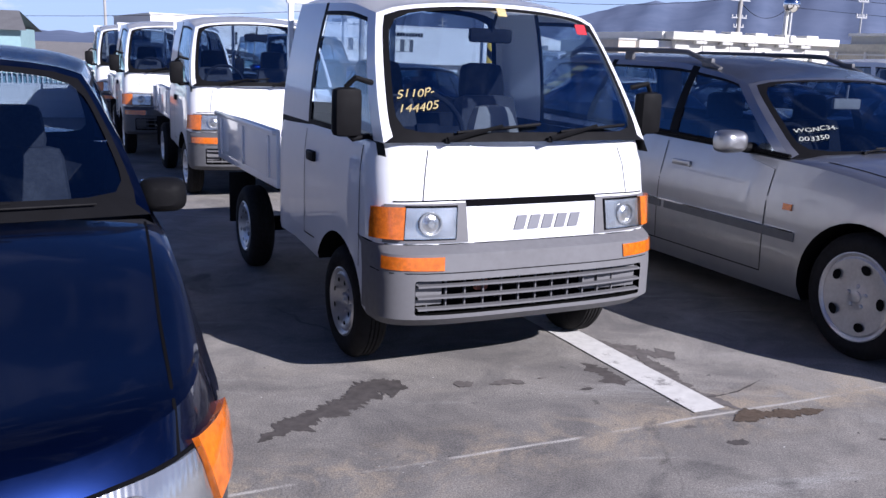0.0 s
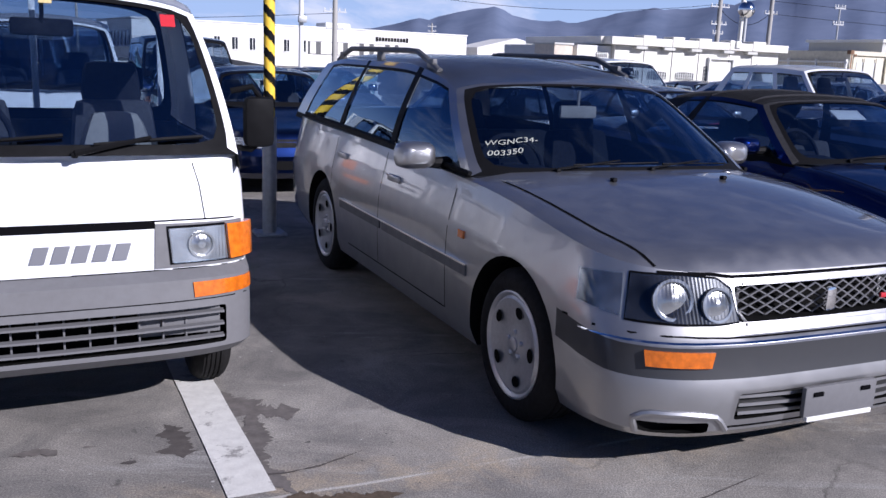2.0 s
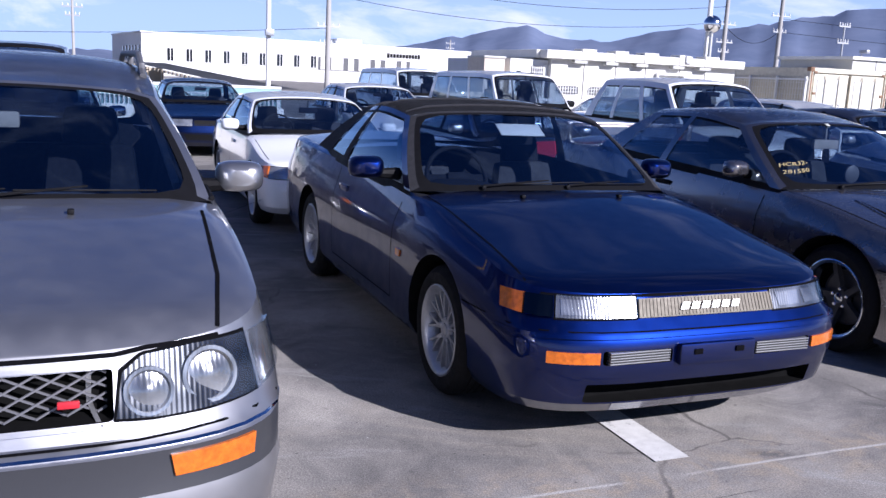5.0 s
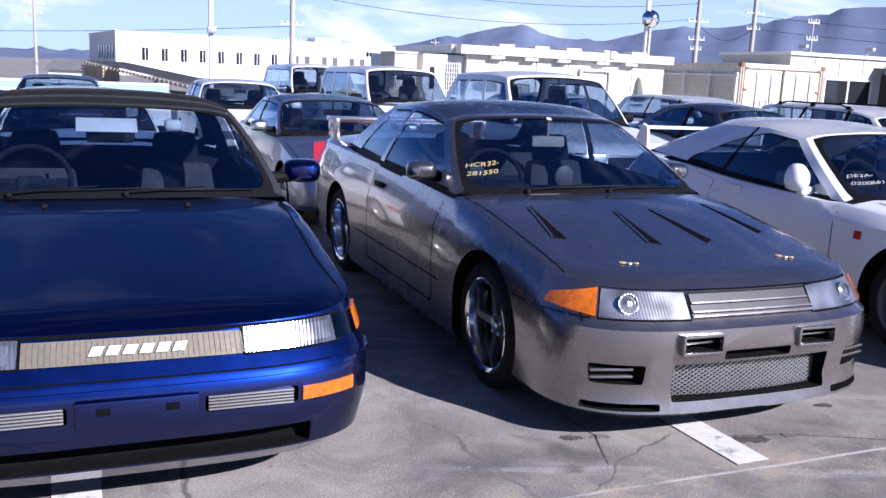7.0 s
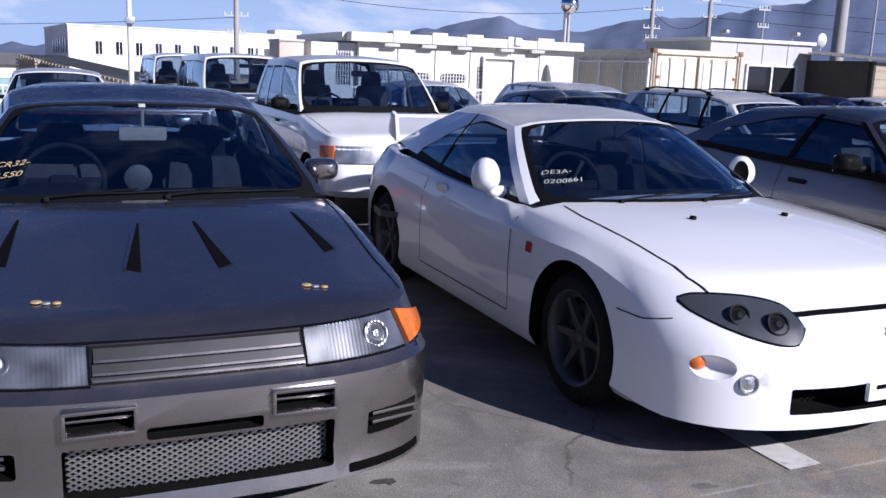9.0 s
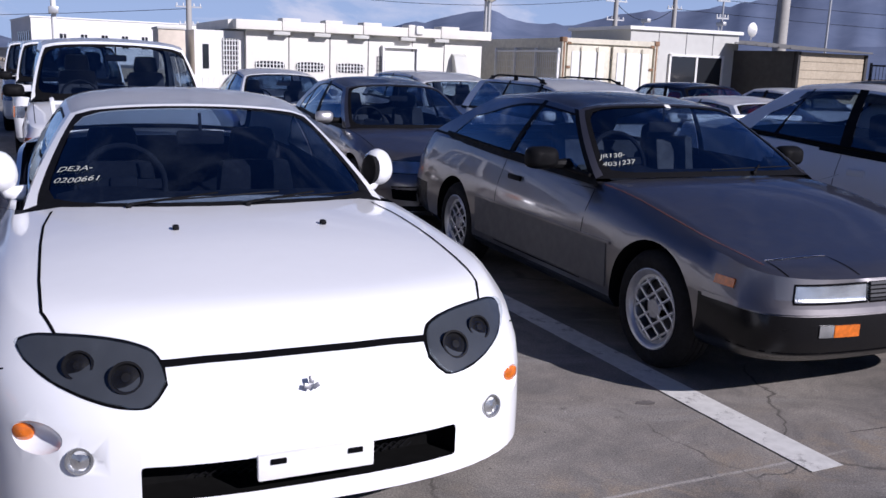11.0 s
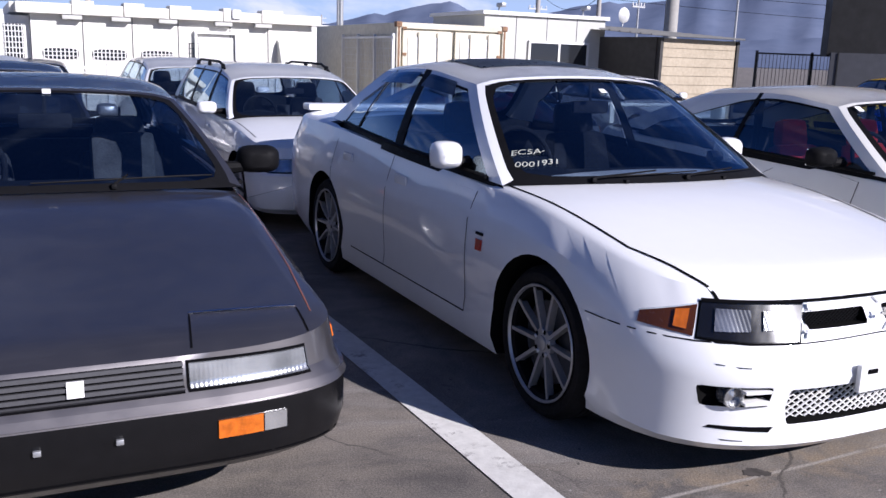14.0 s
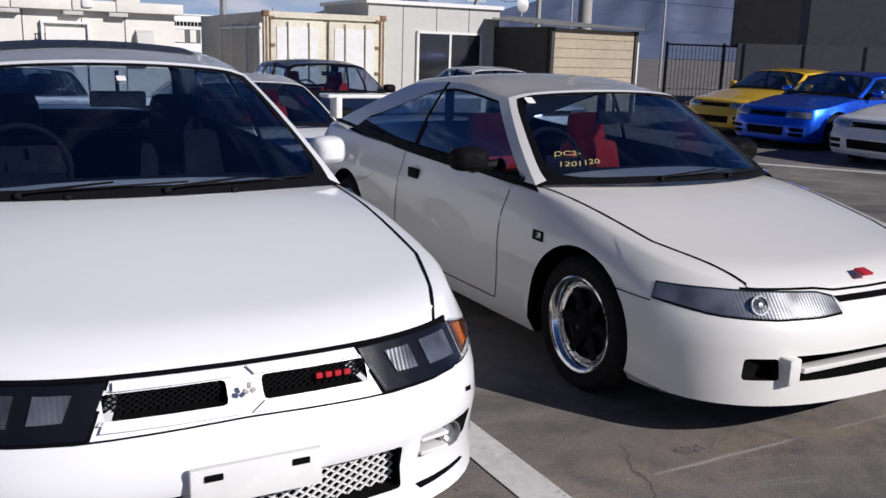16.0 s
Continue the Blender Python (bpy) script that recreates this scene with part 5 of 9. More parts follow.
# paints
SILVER = paint("warm_silver_paint", (0.38, 0.38, 0.39), 0.92, rough=0.4, dirt=0.0)
BLUE = paint("deep_blue_paint", (0.0038, 0.0125, 0.095), 1.0, rough=0.36, dirt=0.0)
GUN = paint("gunmetal_paint", (0.29, 0.268, 0.262), 0.95, rough=0.25, dirt=0.0)
WHITE = paint("white_paint", (0.78, 0.79, 0.8), 0.0, rough=0.4)
CREAM = paint("off_white_paint", (0.74, 0.73, 0.69), 0.0, rough=0.4)
BROWN = paint("grey_brown_paint", (0.19, 0.18, 0.182), 0.91, rough=0.36, dirt=0.0)
NAVY = paint("navy_paint", (0.005, 0.011, 0.05), 1.0, rough=0.36, dirt=0.0)


# ---- the front row ----
YAW = 16.7


def rub_strip(c, z, h, y0, y1, mats="black", off=0.008, name="rub_strip", label="dark rub strip"):
    c.patch(name, [(1, y0, z + h / 2), (1, y1, z + h / 2)], [(1, y0, z - h / 2), (1, y1, z - h / 2)], "s", mats, off, 0.004, 16, 1, label, c.root, True)


def side_marker(c, y, z, mats="amber", w=0.06, h=0.035):
    c.patch("side_marker", [(1, y - w / 2, z + h / 2), (1, y + w / 2, z + h / 2)], [(1, y - w / 2, z - h / 2), (1, y + w / 2, z - h / 2)], "s", mats, 0.008, 0.006, 3, 2, "small side marker lamp", c.root, True)


def plate_holder(c, z, w, h, mats, y=None, label="blank number plate holder", tilt=0, studs="steel"):
    loc, _ = c.hit((0, 0, z), "f")
    yy = y if y is not None else loc.y
    bm = bmesh.new()
    box(bm, (0, 0, 0), (w, 0.02, h), 0.006)
    p = part("plate_holder", bm, mats, c.root, label, pose(0, yy - 0.012, z, tilt))
    for x in (-w * 0.33, w * 0.33):
        bm = bmesh.new()
        box(bm, (x, -0.012, h * 0.25), (0.045, 0.008, 0.016), 0.003)
        part("slot", bm, "gap", p)
    return p


def bars(c, name, n, x, z0, z1, y, h, mats, d=0.03, bow=0.0, vertical=False):
    """Slats across an opening, each a part."""
    for k in range(n):
        bm = bmesh.new()
        if vertical:
            xx = lerp(-x, x, (k + 0.5) / n)
            box(bm, (xx, y + bow * (xx / x) ** 2, (z0 + z1) / 2), (h, d, z1 - z0), h * 0.2)
        else:
            z = lerp(z0, z1, (k + 0.5) / n)
            rows = []
            for dy, dz in ((0, -h / 2), (-d, -h / 2 + 0.002), (-d, h / 2 - 0.002), (0, h / 2)):
                rows.append([Vector((lerp(-x, x, i / 12), y + dy + bow * (2 * i / 12 - 1) ** 2, z + dz)) for i in range(13)])
            grid(bm, rows)
        part(name, bm, mats, c.root)


def door_seams(c, ys, z0, z1, lean=0.0):
    for y in ys:
        c.seam([(1, y, z0), (1, y + lean * 0.3, (z0 + z1) / 2), (1, y + lean, z1)], "s")
    c.seam([(1, ys[0], z0), (1, ys[-1], z0)], "s")


def belt_trim(c, y0, y1, mats="black"):
    for sx in (-1, 1):
        bm = bmesh.new()
        tube(bm, [(sx * (c.wb(lerp(y0, y1, i / 12)) + 0.006), lerp(y0, y1, i / 12), c.zb(lerp(y0, y1, i / 12)) + 0.012) for i in range(13)], 0.011, 6)
        part("belt_trim", bm, mats, c.root)


def nozzles(c, spots):
    for x, y in spots:
        loc, nor = c.hit((x, y, 0), "t")
        bm = bmesh.new()
        box(bm, loc + nor * 0.008, (0.022, 0.03, 0.018), 0.006)
        part("washer_nozzle", bm, "black", c.root)


def sticker(c, u, v, r, mats, label):
    p, nor = c.ws(u, v, 0.003)
    bm = bmesh.new()
    box(bm, (0, 0, 0), (r, r, 0.002))
    part("sticker", bm, mats, c.screen, label, Matrix.Translation(p) @ nor.to_track_quat("Z", "Y").to_matrix().to_4x4())


# kei pickup
kei = Car("kei_truck", "white kei pickup truck with grey plastic front bumper", "truck", pose(1.09, 0.98, 0, 0, 0, 19), WHITE, KEI)


def kei_front(c, full=True):
    c.patch("lamp_panel", [(0.36, 0, 0.805), (0.69, 0.12, 0.8)], [(0.34, 0, 0.642), (0.69, 0.12, 0.642)], "c", "grey_plastic", 0.006, 0.02, 10, 3, "grey lamp surround", c.root, True)
    c.headlamp([(0.41, 0, 0.787), (0.62, 0.06, 0.787)], [(0.41, 0, 0.66), (0.62, 0.06, 0.66)], "c", bulbs=((0.52, 0.03, 0.722, 0.045),), off=0.01, nx=10, base=0.013,
        amber=([(0.625, 0.06, 0.79), (0.71, 0.17, 0.788)], [(0.625, 0.06, 0.658), (0.71, 0.17, 0.66)]))
    c.patch("fog_lamp", [(0.445, 0, 0.594), (0.69, 0.1, 0.594)], [(0.445, 0, 0.538), (0.69, 0.1, 0.542)], "c", "amber", 0.006, 0.02, 8, 2, "amber bumper turn lamp", c.root, True)
    c.patch("vent_slot", [(-0.36, 0, 0.812), (0.36, 0, 0.812)], [(-0.36, 0, 0.788), (0.36, 0, 0.788)], "c", "gap", 0.002, 0.01, 10, 1, "", c.root)
    bars(c, "grille_bar", 3, 0.56, 0.353, 0.497, -0.005, 0.012, "grey_plastic", 0.03, 0.035)
    bars(c, "grille_bar", 13, 0.55, 0.357, 0.493, 0.01, 0.007, "grey_plastic", 0.015, 0.035, True)
    for xx, ww in ((0.4, 0.3), (-0.5, 0.12)):
        c.box_part("grille_backing", [((xx, 0.036, 0.438), (ww, 0.012, 0.1), 0.003)], "grey_plastic", "closed grey grille backing")
    c.box_part("horn", [((-0.25, 0.045, 0.455), (0.06, 0.03, 0.05), 0.01)], "rust_red")
    c.box_part("bracket", [((-0.3, 0.035, 0.41), (0.07, 0.02, 0.014), 0.003)], "white_pl", "pale bracket behind the grille")
    c.seam([(0, 0, 0.528), (0.45, 0.0, 0.528), (0.7, 0.2, 0.528)], "c", 0.004)
    c.seam([(0, 0, 0.635), (0.45, 0.0, 0.635), (0.72, 0.28, 0.635)], "c")
    c.seam([(0, 0, 0.815), (0.5, 0.0, 0.815), (0.66, 0.1, 0.81)], "c")
    c.seam([(0.56, 0.03, 0.815), (0.56, 0.03, 1.02)], "c", 0.004)
    door_seams(c, [0.34, 1.12], 0.5, 1.02, 0.0)
    c.handles([(1.0, 0.9)], "black", (0.025, 0.11, 0.05))
    c.wipers([((-0.62, 0.0), (-0.55, 0.05), (0.05, 0.1)), ((0.1, 0.0), (0.2, 0.05), (0.8, 0.1))], 0.01)
    c.seats(0.95, 0.3, 0.62, 1.36, "grey_in", "dark_in", None, 0.52, 1.06, 0.44)
    c.dashboard(0.17, 0.45, 1.0, 0.55)
    c.inner_mirror(0.87, 0.0)
    for sx in (-1, 1):
        bm = bmesh.new()
        box(bm, (sx * 0.77, 0.3, 1.16), (0.12, 0.08, 0.2), 0.03)
        tube(bm, [(sx * 0.66, 0.3, 1.28), (sx * 0.74, 0.28, 1.3), (sx * 0.775, 0.3, 1.26)], 0.012, 8)
        tube(bm, [(sx * 0.66, 0.33, 1.06), (sx * 0.74, 0.3, 1.05), (sx * 0.775, 0.3, 1.08)], 0.012, 8)
        mir = part("door_mirror", bm, "black", c.root, "large square black mirror")
        bm = bmesh.new()
        box(bm, (sx * 0.77, 0.342, 1.16), (0.1, 0.006, 0.17), 0.002)
        part("mirror_glass", bm, "mirror", mir)
    # load bed
    W = 0.69
    y0, y1, zf = 1.66, 3.2, 0.66
    c.box_part("bed_floor", [((0, (y0 + y1) / 2, zf), (2 * W, y1 - y0, 0.05), 0.008)], c.paint)
    for sx in (-1, 1):
        gate_ = c.box_part("side_gate", [((sx * (W - 0.012), (y0 + y1) / 2, zf + 0.16), (0.028, y1 - y0, 0.28), 0.01), ((sx * W, (y0 + y1) / 2, zf + 0.29), (0.05, y1 - y0, 0.03), 0.01)], c.paint, "folded steel side gate")
        for q in (0.1, 0.5, 0.9):
            c.box_part("gate_rib", [((sx * (W + 0.006), lerp(y0, y1, q), zf + 0.14), (0.014, 0.03, 0.24), 0.005)], c.paint, "", gate_)
    c.box_part("tail_gate", [((0, y1, zf + 0.16), (2 * W, 0.03, 0.28), 0.01)], c.paint)
    c.box_part("guard_frame", [((x, y0 + 0.02, 1.2), (0.03, 0.03, 0.95), 0.008) for x in (-0.6, 0, 0.6)] + [((0, y0 + 0.02, 1.66), (1.25, 0.03, 0.03), 0.008)], c.paint)
    c.box_part("chassis", [((sx * 0.33, 2.2, 0.5), (0.08, 2.0, 0.12), 0.01) for sx in (-1, 1)] + [((0, 2.52, 0.27), (1.1, 0.09, 0.09), 0.02)], "well")
    for sx in (-1, 1):
        c.box_part("mud_flap", [((sx * 0.6, 2.86, 0.4), (0.18, 0.012, 0.34), 0.003)], "rubber")
    bm = bmesh.new()
    tube(bm, [(-0.2, 1.8, 0.42), (-0.2, 2.6, 0.42)], 0.07, 10)
    part("exhaust", bm, "gun", c.root)


kei_front(kei)
kei.badge_bars(-0.1, 0.712, 0.34, 0.06, 5, slant=0.02)
nozzles(kei, ())
kei.writing(["S110P-", "144405"], -0.9, 0.3, 0.07, "ink_y")
sticker(kei, 0.02, 0.93, 0.045, "ink_y", "small yellow sticker")
sticker(kei, 0.78, 0.87, 0.055, "badge_red", "red and white round sticker")
bm = bmesh.new()
box(bm, (0.3, 1.0, 0.98), (0.42, 0.14, 0.34), 0.06, pose(0, 0, 0, -12), (0.5, 1))
part("seat_cover", bm, "pale_in", kei.root, "pale seat cover")

# silver estate
wagon = Car("station_wagon", "silver estate car with roof rails and mesh grille", "car", by_wheel(WAGON, 2.747, 1.246, YAW), SILVER, WAGON)
c = wagon
c.headlamp([(0.45, 0.1, 0.7), (0.5, 0.12, 0.735), (0.62, 0.18, 0.745), (0.74, 0.32, 0.745)], [(0.42, 0.1, 0.598), (0.5, 0.12, 0.592), (0.62, 0.18, 0.592), (0.75, 0.32, 0.598)], "c", bulbs=((0.645, 0.2, 0.668, 0.066), (0.5, 0.13, 0.652, 0.055)), housing="lamp_smoke", bulb="lamp_twin", off=0.006, nx=20)
c.patch("turn_signal", [(0.755, 0.34, 0.745), (0.83, 0.5, 0.735)], [(0.765, 0.33, 0.6), (0.85, 0.48, 0.62)], "c", "lens", 0.012, 0.02, 6, 3, "clear corner lamp", c.root, True)
c.patch("corner_lamp", [(0.755, 0.34, 0.742), (0.83, 0.5, 0.732)], [(0.765, 0.33, 0.604), (0.85, 0.48, 0.624)], "c", "lamp_mid", 0.002, 0.01, 6, 3, "", c.root, True)
c.patch("fog_lamp", [(0.53, 0.1, 0.512), (0.735, 0.22, 0.512)], [(0.54, 0.1, 0.458), (0.725, 0.22, 0.458)], "c", "amber", 0.01, 0.02, 8, 2, "amber bumper turn lamp", c.root, True)
c.lattice("grille_mesh", -0.385, 0.385, 0.6, 0.708, 0.176, 0.068, 0.036, 0.0034, "badge", 0.04)
for top, bot in (([(-0.42, 0, 0.725), (0.42, 0, 0.725)], [(-0.42, 0, 0.714), (0.42, 0, 0.714)]), ([(-0.41, 0, 0.592), (0.41, 0, 0.592)], [(-0.41, 0, 0.581), (0.41, 0, 0.581)])):
    c.patch("grille_frame", top, bot, "c", "mesh", 0.006, 0.01, 14, 1, "bright grille frame", c.root)
c.patch("grille_frame", [(0.403, 0, 0.72), (0.418, 0, 0.72)], [(0.403, 0, 0.586), (0.416, 0, 0.586)], "c", "mesh", 0.006, 0.01, 2, 4, "bright grille frame", c.root, True)
c.box_part("badge", [((0, 0.142, 0.655), (0.045, 0.015, 0.085), 0.012)], "chrome", "silver maker's badge")
c.box_part("badge", [((0.3, 0.165, 0.64), (0.05, 0.012, 0.018), 0.004)], "badge_red", "red model badge")
bars(c, "intake_slat", 3, 0.4, 0.265, 0.355, 0.12, 0.016, SILVER, 0.04, 0.03)
plate_holder(c, 0.315, 0.34, 0.11, "grey_plastic", 0.06)
c.box_part("plate_strip", [((0, 0.045, 0.252), (0.31, 0.02, 0.018), 0.004)], "white_pl", "pale strip under the plate holder")
c.patch("lip_trim", [(-0.7, 0.1, 0.238), (0.7, 0.1, 0.238)], [(-0.7, 0.1, 0.231), (0.7, 0.1, 0.231)], "c", "gap", 0.001, 0.004, 16, 1, "", c.root)
c.seam([(0, 0, 0.548), (0.5, 0, 0.548), (0.9, 0.5, 0.56)], "c", 0.008)
c.patch("bright_strip", [(-0.85, 0.45, 0.537), (-0.5, 0.12, 0.537), (0, 0.08, 0.537), (0.5, 0.12, 0.537), (0.85, 0.45, 0.537)], [(-0.85, 0.45, 0.531), (-0.5, 0.12, 0.531), (0, 0.08, 0.531), (0.5, 0.12, 0.531), (0.85, 0.45, 0.531)], "c", "chrome", 0.004, 0.004, 24, 1, "bright bumper strip", c.root)
for sx in (-1, 1):
    bm = bmesh.new()
    ring = [(0.45, 0.1, 0.225), (0.49, 0.1, 0.275), (0.6, 0.13, 0.29), (0.72, 0.2, 0.292), (0.76, 0.22, 0.262), (0.74, 0.22, 0.21)]
    tube(bm, [c.hit((sx * along(ring, i / 14).x, along(ring, i / 14).y, along(ring, i / 14).z), "c")[0] for i in range(15)], 0.013, 8)
    part("recess_rim", bm, SILVER, c.root, "silver rim round the fog recess")
rub_strip(c, 0.53, 0.05, 1.33, 2.42, "mid_grey")
rub_strip(c, 0.53, 0.05, 2.46, 3.2, "mid_grey")
rub_strip(c, 0.556, 0.008, 1.33, 3.2, "chrome", 0.012, "bright_strip", "thin bright strip")
side_marker(c, 1.4, 0.68)
door_seams(c, [1.56, 2.5, 3.42], 0.3, 0.92)
c.handles([(2.32, 0.8), (3.25, 0.82)], SILVER)
c.seam([(0.66, 0.3, 0), (0.7, 0.6, 0), (0.74, 1.44, 0)], "t", 0.012)
c.seam([(0, 0, 0.742), (0.44, 0.1, 0.742), (0.52, 0.12, 0.752), (0.68, 0.25, 0.755)], "c", 0.012)
c.door_mirror(1.78, 0.985, SILVER, 0.2, 0.13, 0.1)
belt_trim(c, 1.5, 4.4)
c.wipers([((-0.55, 0.02), (-0.45, 0.06), (0.12, 0.07)), ((0.05, 0.02), (0.15, 0.06), (0.75, 0.06))])
nozzles(c, ((-0.3, 1.1), (0.3, 1.1)))
c.seats(2.35, 0.37, 0.42, 1.22, "dark_in", "dark_in", 3.2, 1.9, 0.9)
c.dashboard(1.4, 1.85, 0.88, 0.68)
c.inner_mirror(0.86, 0.0, "pale_in")
c.writing(["WGNC34-", "003350"], -0.9, 0.28, 0.066)
for sx in (-1, 1):
    c.box_part("pillar_trim", [((sx * 0.65, 1.87, 1.09), (0.03, 0.05, 0.46), 0.01, pose(0, 0, 0, -52, sx * -14))], "pale_in", "pale inner pillar trim")

# blue soft-top coupe
conv = Car("convertible", "dark blue coupe with a black cloth soft top", "car", pose(6.14, 2.12, 0, 0, 0, 17), BLUE, COUPE_CAB)
c = conv
c.headlamp([(0.34, 0, 0.634), (0.665, 0.07, 0.636)], [(0.34, 0, 0.556), (0.665, 0.07, 0.556)], "c", housing="lamp_mid", off=0.008)
for x0, x1, y0, y1 in ((0.365, 0.5, 0.0, 0.02), (0.525, 0.648, 0.02, 0.065)):
    c.patch("lamp_bowl", [(x0, y0, 0.622), (x1, y1, 0.624)], [(x0 + 0.008, y0, 0.568), (x1 - 0.006, y1, 0.568)], "c", "lamp_twin", 0.008, 0.004, 8, 3, "bright rectangular reflector bowl", c.root, True)
c.patch("turn_signal", [(0.675, 0.07, 0.634), (0.77, 0.13, 0.634)], [(0.675, 0.07, 0.558), (0.77, 0.13, 0.558)], "c", "visor", 0.012, 0.02, 4, 3, "clear smoked corner lamp", c.root, True)
c.patch("corner_lamp", [(0.775, 0.13, 0.634), (0.83, 0.24, 0.634)], [(0.775, 0.13, 0.558), (0.835, 0.22, 0.563)], "c", "amber", 0.01, 0.02, 5, 3, "amber corner lamp", c.root, True)
M["badge_pale"] = mat("pale_badge_metal", (0.55, 0.54, 0.5), 0.4, metal=0.4)
M["gold_panel"] = mat("translucent_grille", (0.13, 0.115, 0.088), 0.5, metal=0.2, vary=0.2, scale=30, spec=0.25)
gp = c.patch("grille_panel", [(-0.33, 0, 0.626), (0.33, 0, 0.626)], [(-0.33, 0, 0.556), (0.33, 0, 0.556)], "c", "gold_panel", 0.008, 0.02, 14, 2, "pale gold grille panel", c.root)
for k in range(40):
    x = -0.33 + k * 0.0169
    c.patch("rib", [(x, 0, 0.622), (x + 0.005, 0, 0.622)], [(x, 0, 0.56), (x + 0.005, 0, 0.56)], "c", "gold_panel", 0.0105, 0.004, 1, 1, "", gp)
for k in range(6):
    x = -0.14 + k * 0.05
    c.patch("badge", [(x + 0.014, 0, 0.604), (x + 0.05, 0, 0.604)], [(x, 0, 0.578), (x + 0.036, 0, 0.578)], "c", "badge_pale", 0.018, 0.006, 2, 1, "", gp)
c.patch("fog_lamp", [(0.5, 0.02, 0.443), (0.68, 0.1, 0.443)], [(0.5, 0.02, 0.398), (0.68, 0.1, 0.398)], "c", "amber", 0.008, 0.02, 8, 2, "amber bumper turn lamp", c.root, True)
for sx in (-1, 1):
    for k in range(5):
        c.box_part("intake_slat", [((sx * 0.345, -0.03, 0.4 + k * 0.0105), (0.27, 0.03, 0.005), 0.001)], "mesh")
c.box_part("plate_mount", [((0, -0.051, 0.425), (0.36, 0.04, 0.085), 0.01)], BLUE, "blue number plate mount")
for x in (-0.1, 0.1):
    c.box_part("slot", [((x, -0.073, 0.435), (0.04, 0.008, 0.022), 0.003)], "gap")
c.seam([(0, 0, 0.515), (0.5, 0, 0.515), (0.86, 0.55, 0.515)], "c", 0.006)
c.seam([(0, 0, 0.638), (0.5, 0.03, 0.638), (0.72, 0.1, 0.638)], "c", 0.012)
c.patch("bumper_ridge", [(-0.8, 0.3, 0.503), (-0.5, 0.03, 0.503), (0, 0, 0.503), (0.5, 0.03, 0.503), (0.8, 0.3, 0.503)], [(-0.8, 0.3, 0.49), (-0.5, 0.03, 0.49), (0, 0, 0.49), (0.5, 0.03, 0.49), (0.8, 0.3, 0.49)], "c", BLUE, 0.012, 0.01, 24, 1, "", c.root)
c.seam([(0.72, 0.15, 0), (0.7, 0.6, 0), (0.72, 1.34, 0)], "t", 0.007)
door_seams(c, [1.5, 2.68], 0.3, 0.85)
c.handles([(2.5, 0.74)], BLUE)
side_marker(c, 1.38, 0.56)
c.door_mirror(1.72, 0.95, BLUE, 0.19, 0.12, 0.1)
c.wipers([((-0.55, 0.02), (-0.4, 0.04), (0.2, 0.06)), ((0.05, 0.02), (0.2, 0.04), (0.8, 0.05))])
nozzles(c, ((-0.28, 1.15), (0.28, 1.15)))
c.seats(2.3, 0.36, 0.35, 1.08, "grey_in", "dark_in", None, 1.82, 0.88)
c.dashboard(1.36, 1.8, 0.83, 0.66)
c.inner_mirror(0.84, 0.0)
p, nor = c.ws(-0.03, 0.77, -0.025)
bm = bmesh.new()
box(bm, (0, 0, 0), (0.27, 0.11, 0.005), 0.002)
part("mirror_cover", bm, "white_pl", c.root, "pale card behind the mirror", Matrix.Translation(p) @ nor.to_track_quat("Z", "Y").to_matrix().to_4x4())
bm = bmesh.new()
for q in (0.0, 0.5, 1.0):
    y = lerp(2.08, 2.95, q)
    tube(bm, [(u * c.wr(y) * 0.98, y, c.zr(y) + c.roof_rise(u) + 0.002) for u in [-1 + 2 * i / 10 for i in range(11)]], 0.01, 6)
part("roof_seam", bm, "softtop", c.root, "stitched soft-top seams")

# gunmetal coupe
gun = Car("sports_coupe", "gunmetal grey sports coupe with mesh intake and deep rims", "car", by_wheel(SPORT_COUPE, 7.41, 3.5, YAW), GUN, SPORT_COUPE)
c = gun
c.headlamp([(0.335, 0, 0.63), (0.66, 0.14, 0.64)], [(0.32, 0, 0.535), (0.68, 0.12, 0.535)], "c", bulbs=((0.57, 0.08, 0.588, 0.04),), housing="lamp_twin", bulb="lamp_twin", off=0.008,
    amber=([(0.67, 0.15, 0.64), (0.8, 0.3, 0.6)], [(0.69, 0.13, 0.535), (0.83, 0.3, 0.56)]))
for z, h in ((0.606, 0.034), (0.57, 0.026), (0.546, 0.01)):
    slat = c.patch("grille_slat", [(-0.315, 0, z + h / 2), (0.315, 0, z + h / 2)], [(-0.31, 0, z - h / 2), (0.31, 0, z - h / 2)], "c", "slat_dark", 0.01, 0.012, 14, 1, "", c.root)
    c.patch("slat_edge", [(-0.31, 0, z - h / 2 + 0.003), (0.31, 0, z - h / 2 + 0.003)], [(-0.31, 0, z - h / 2 - 0.003), (0.31, 0, z - h / 2 - 0.003)], "c", GUN, 0.016, 0.006, 14, 1, "bright slat edge", c.root)
c.patch("grille", [(-0.325, 0, 0.632), (0.325, 0, 0.632)], [(-0.31, 0, 0.535), (0.31, 0, 0.535)], "c", "black", 0.003, 0.01, 14, 2, "", c.root)
c.lattice("intake_mesh", -0.39, 0.39, 0.205, 0.365, 0.005, 0.03, 0.018, 0.0036, "mesh", 0.03)
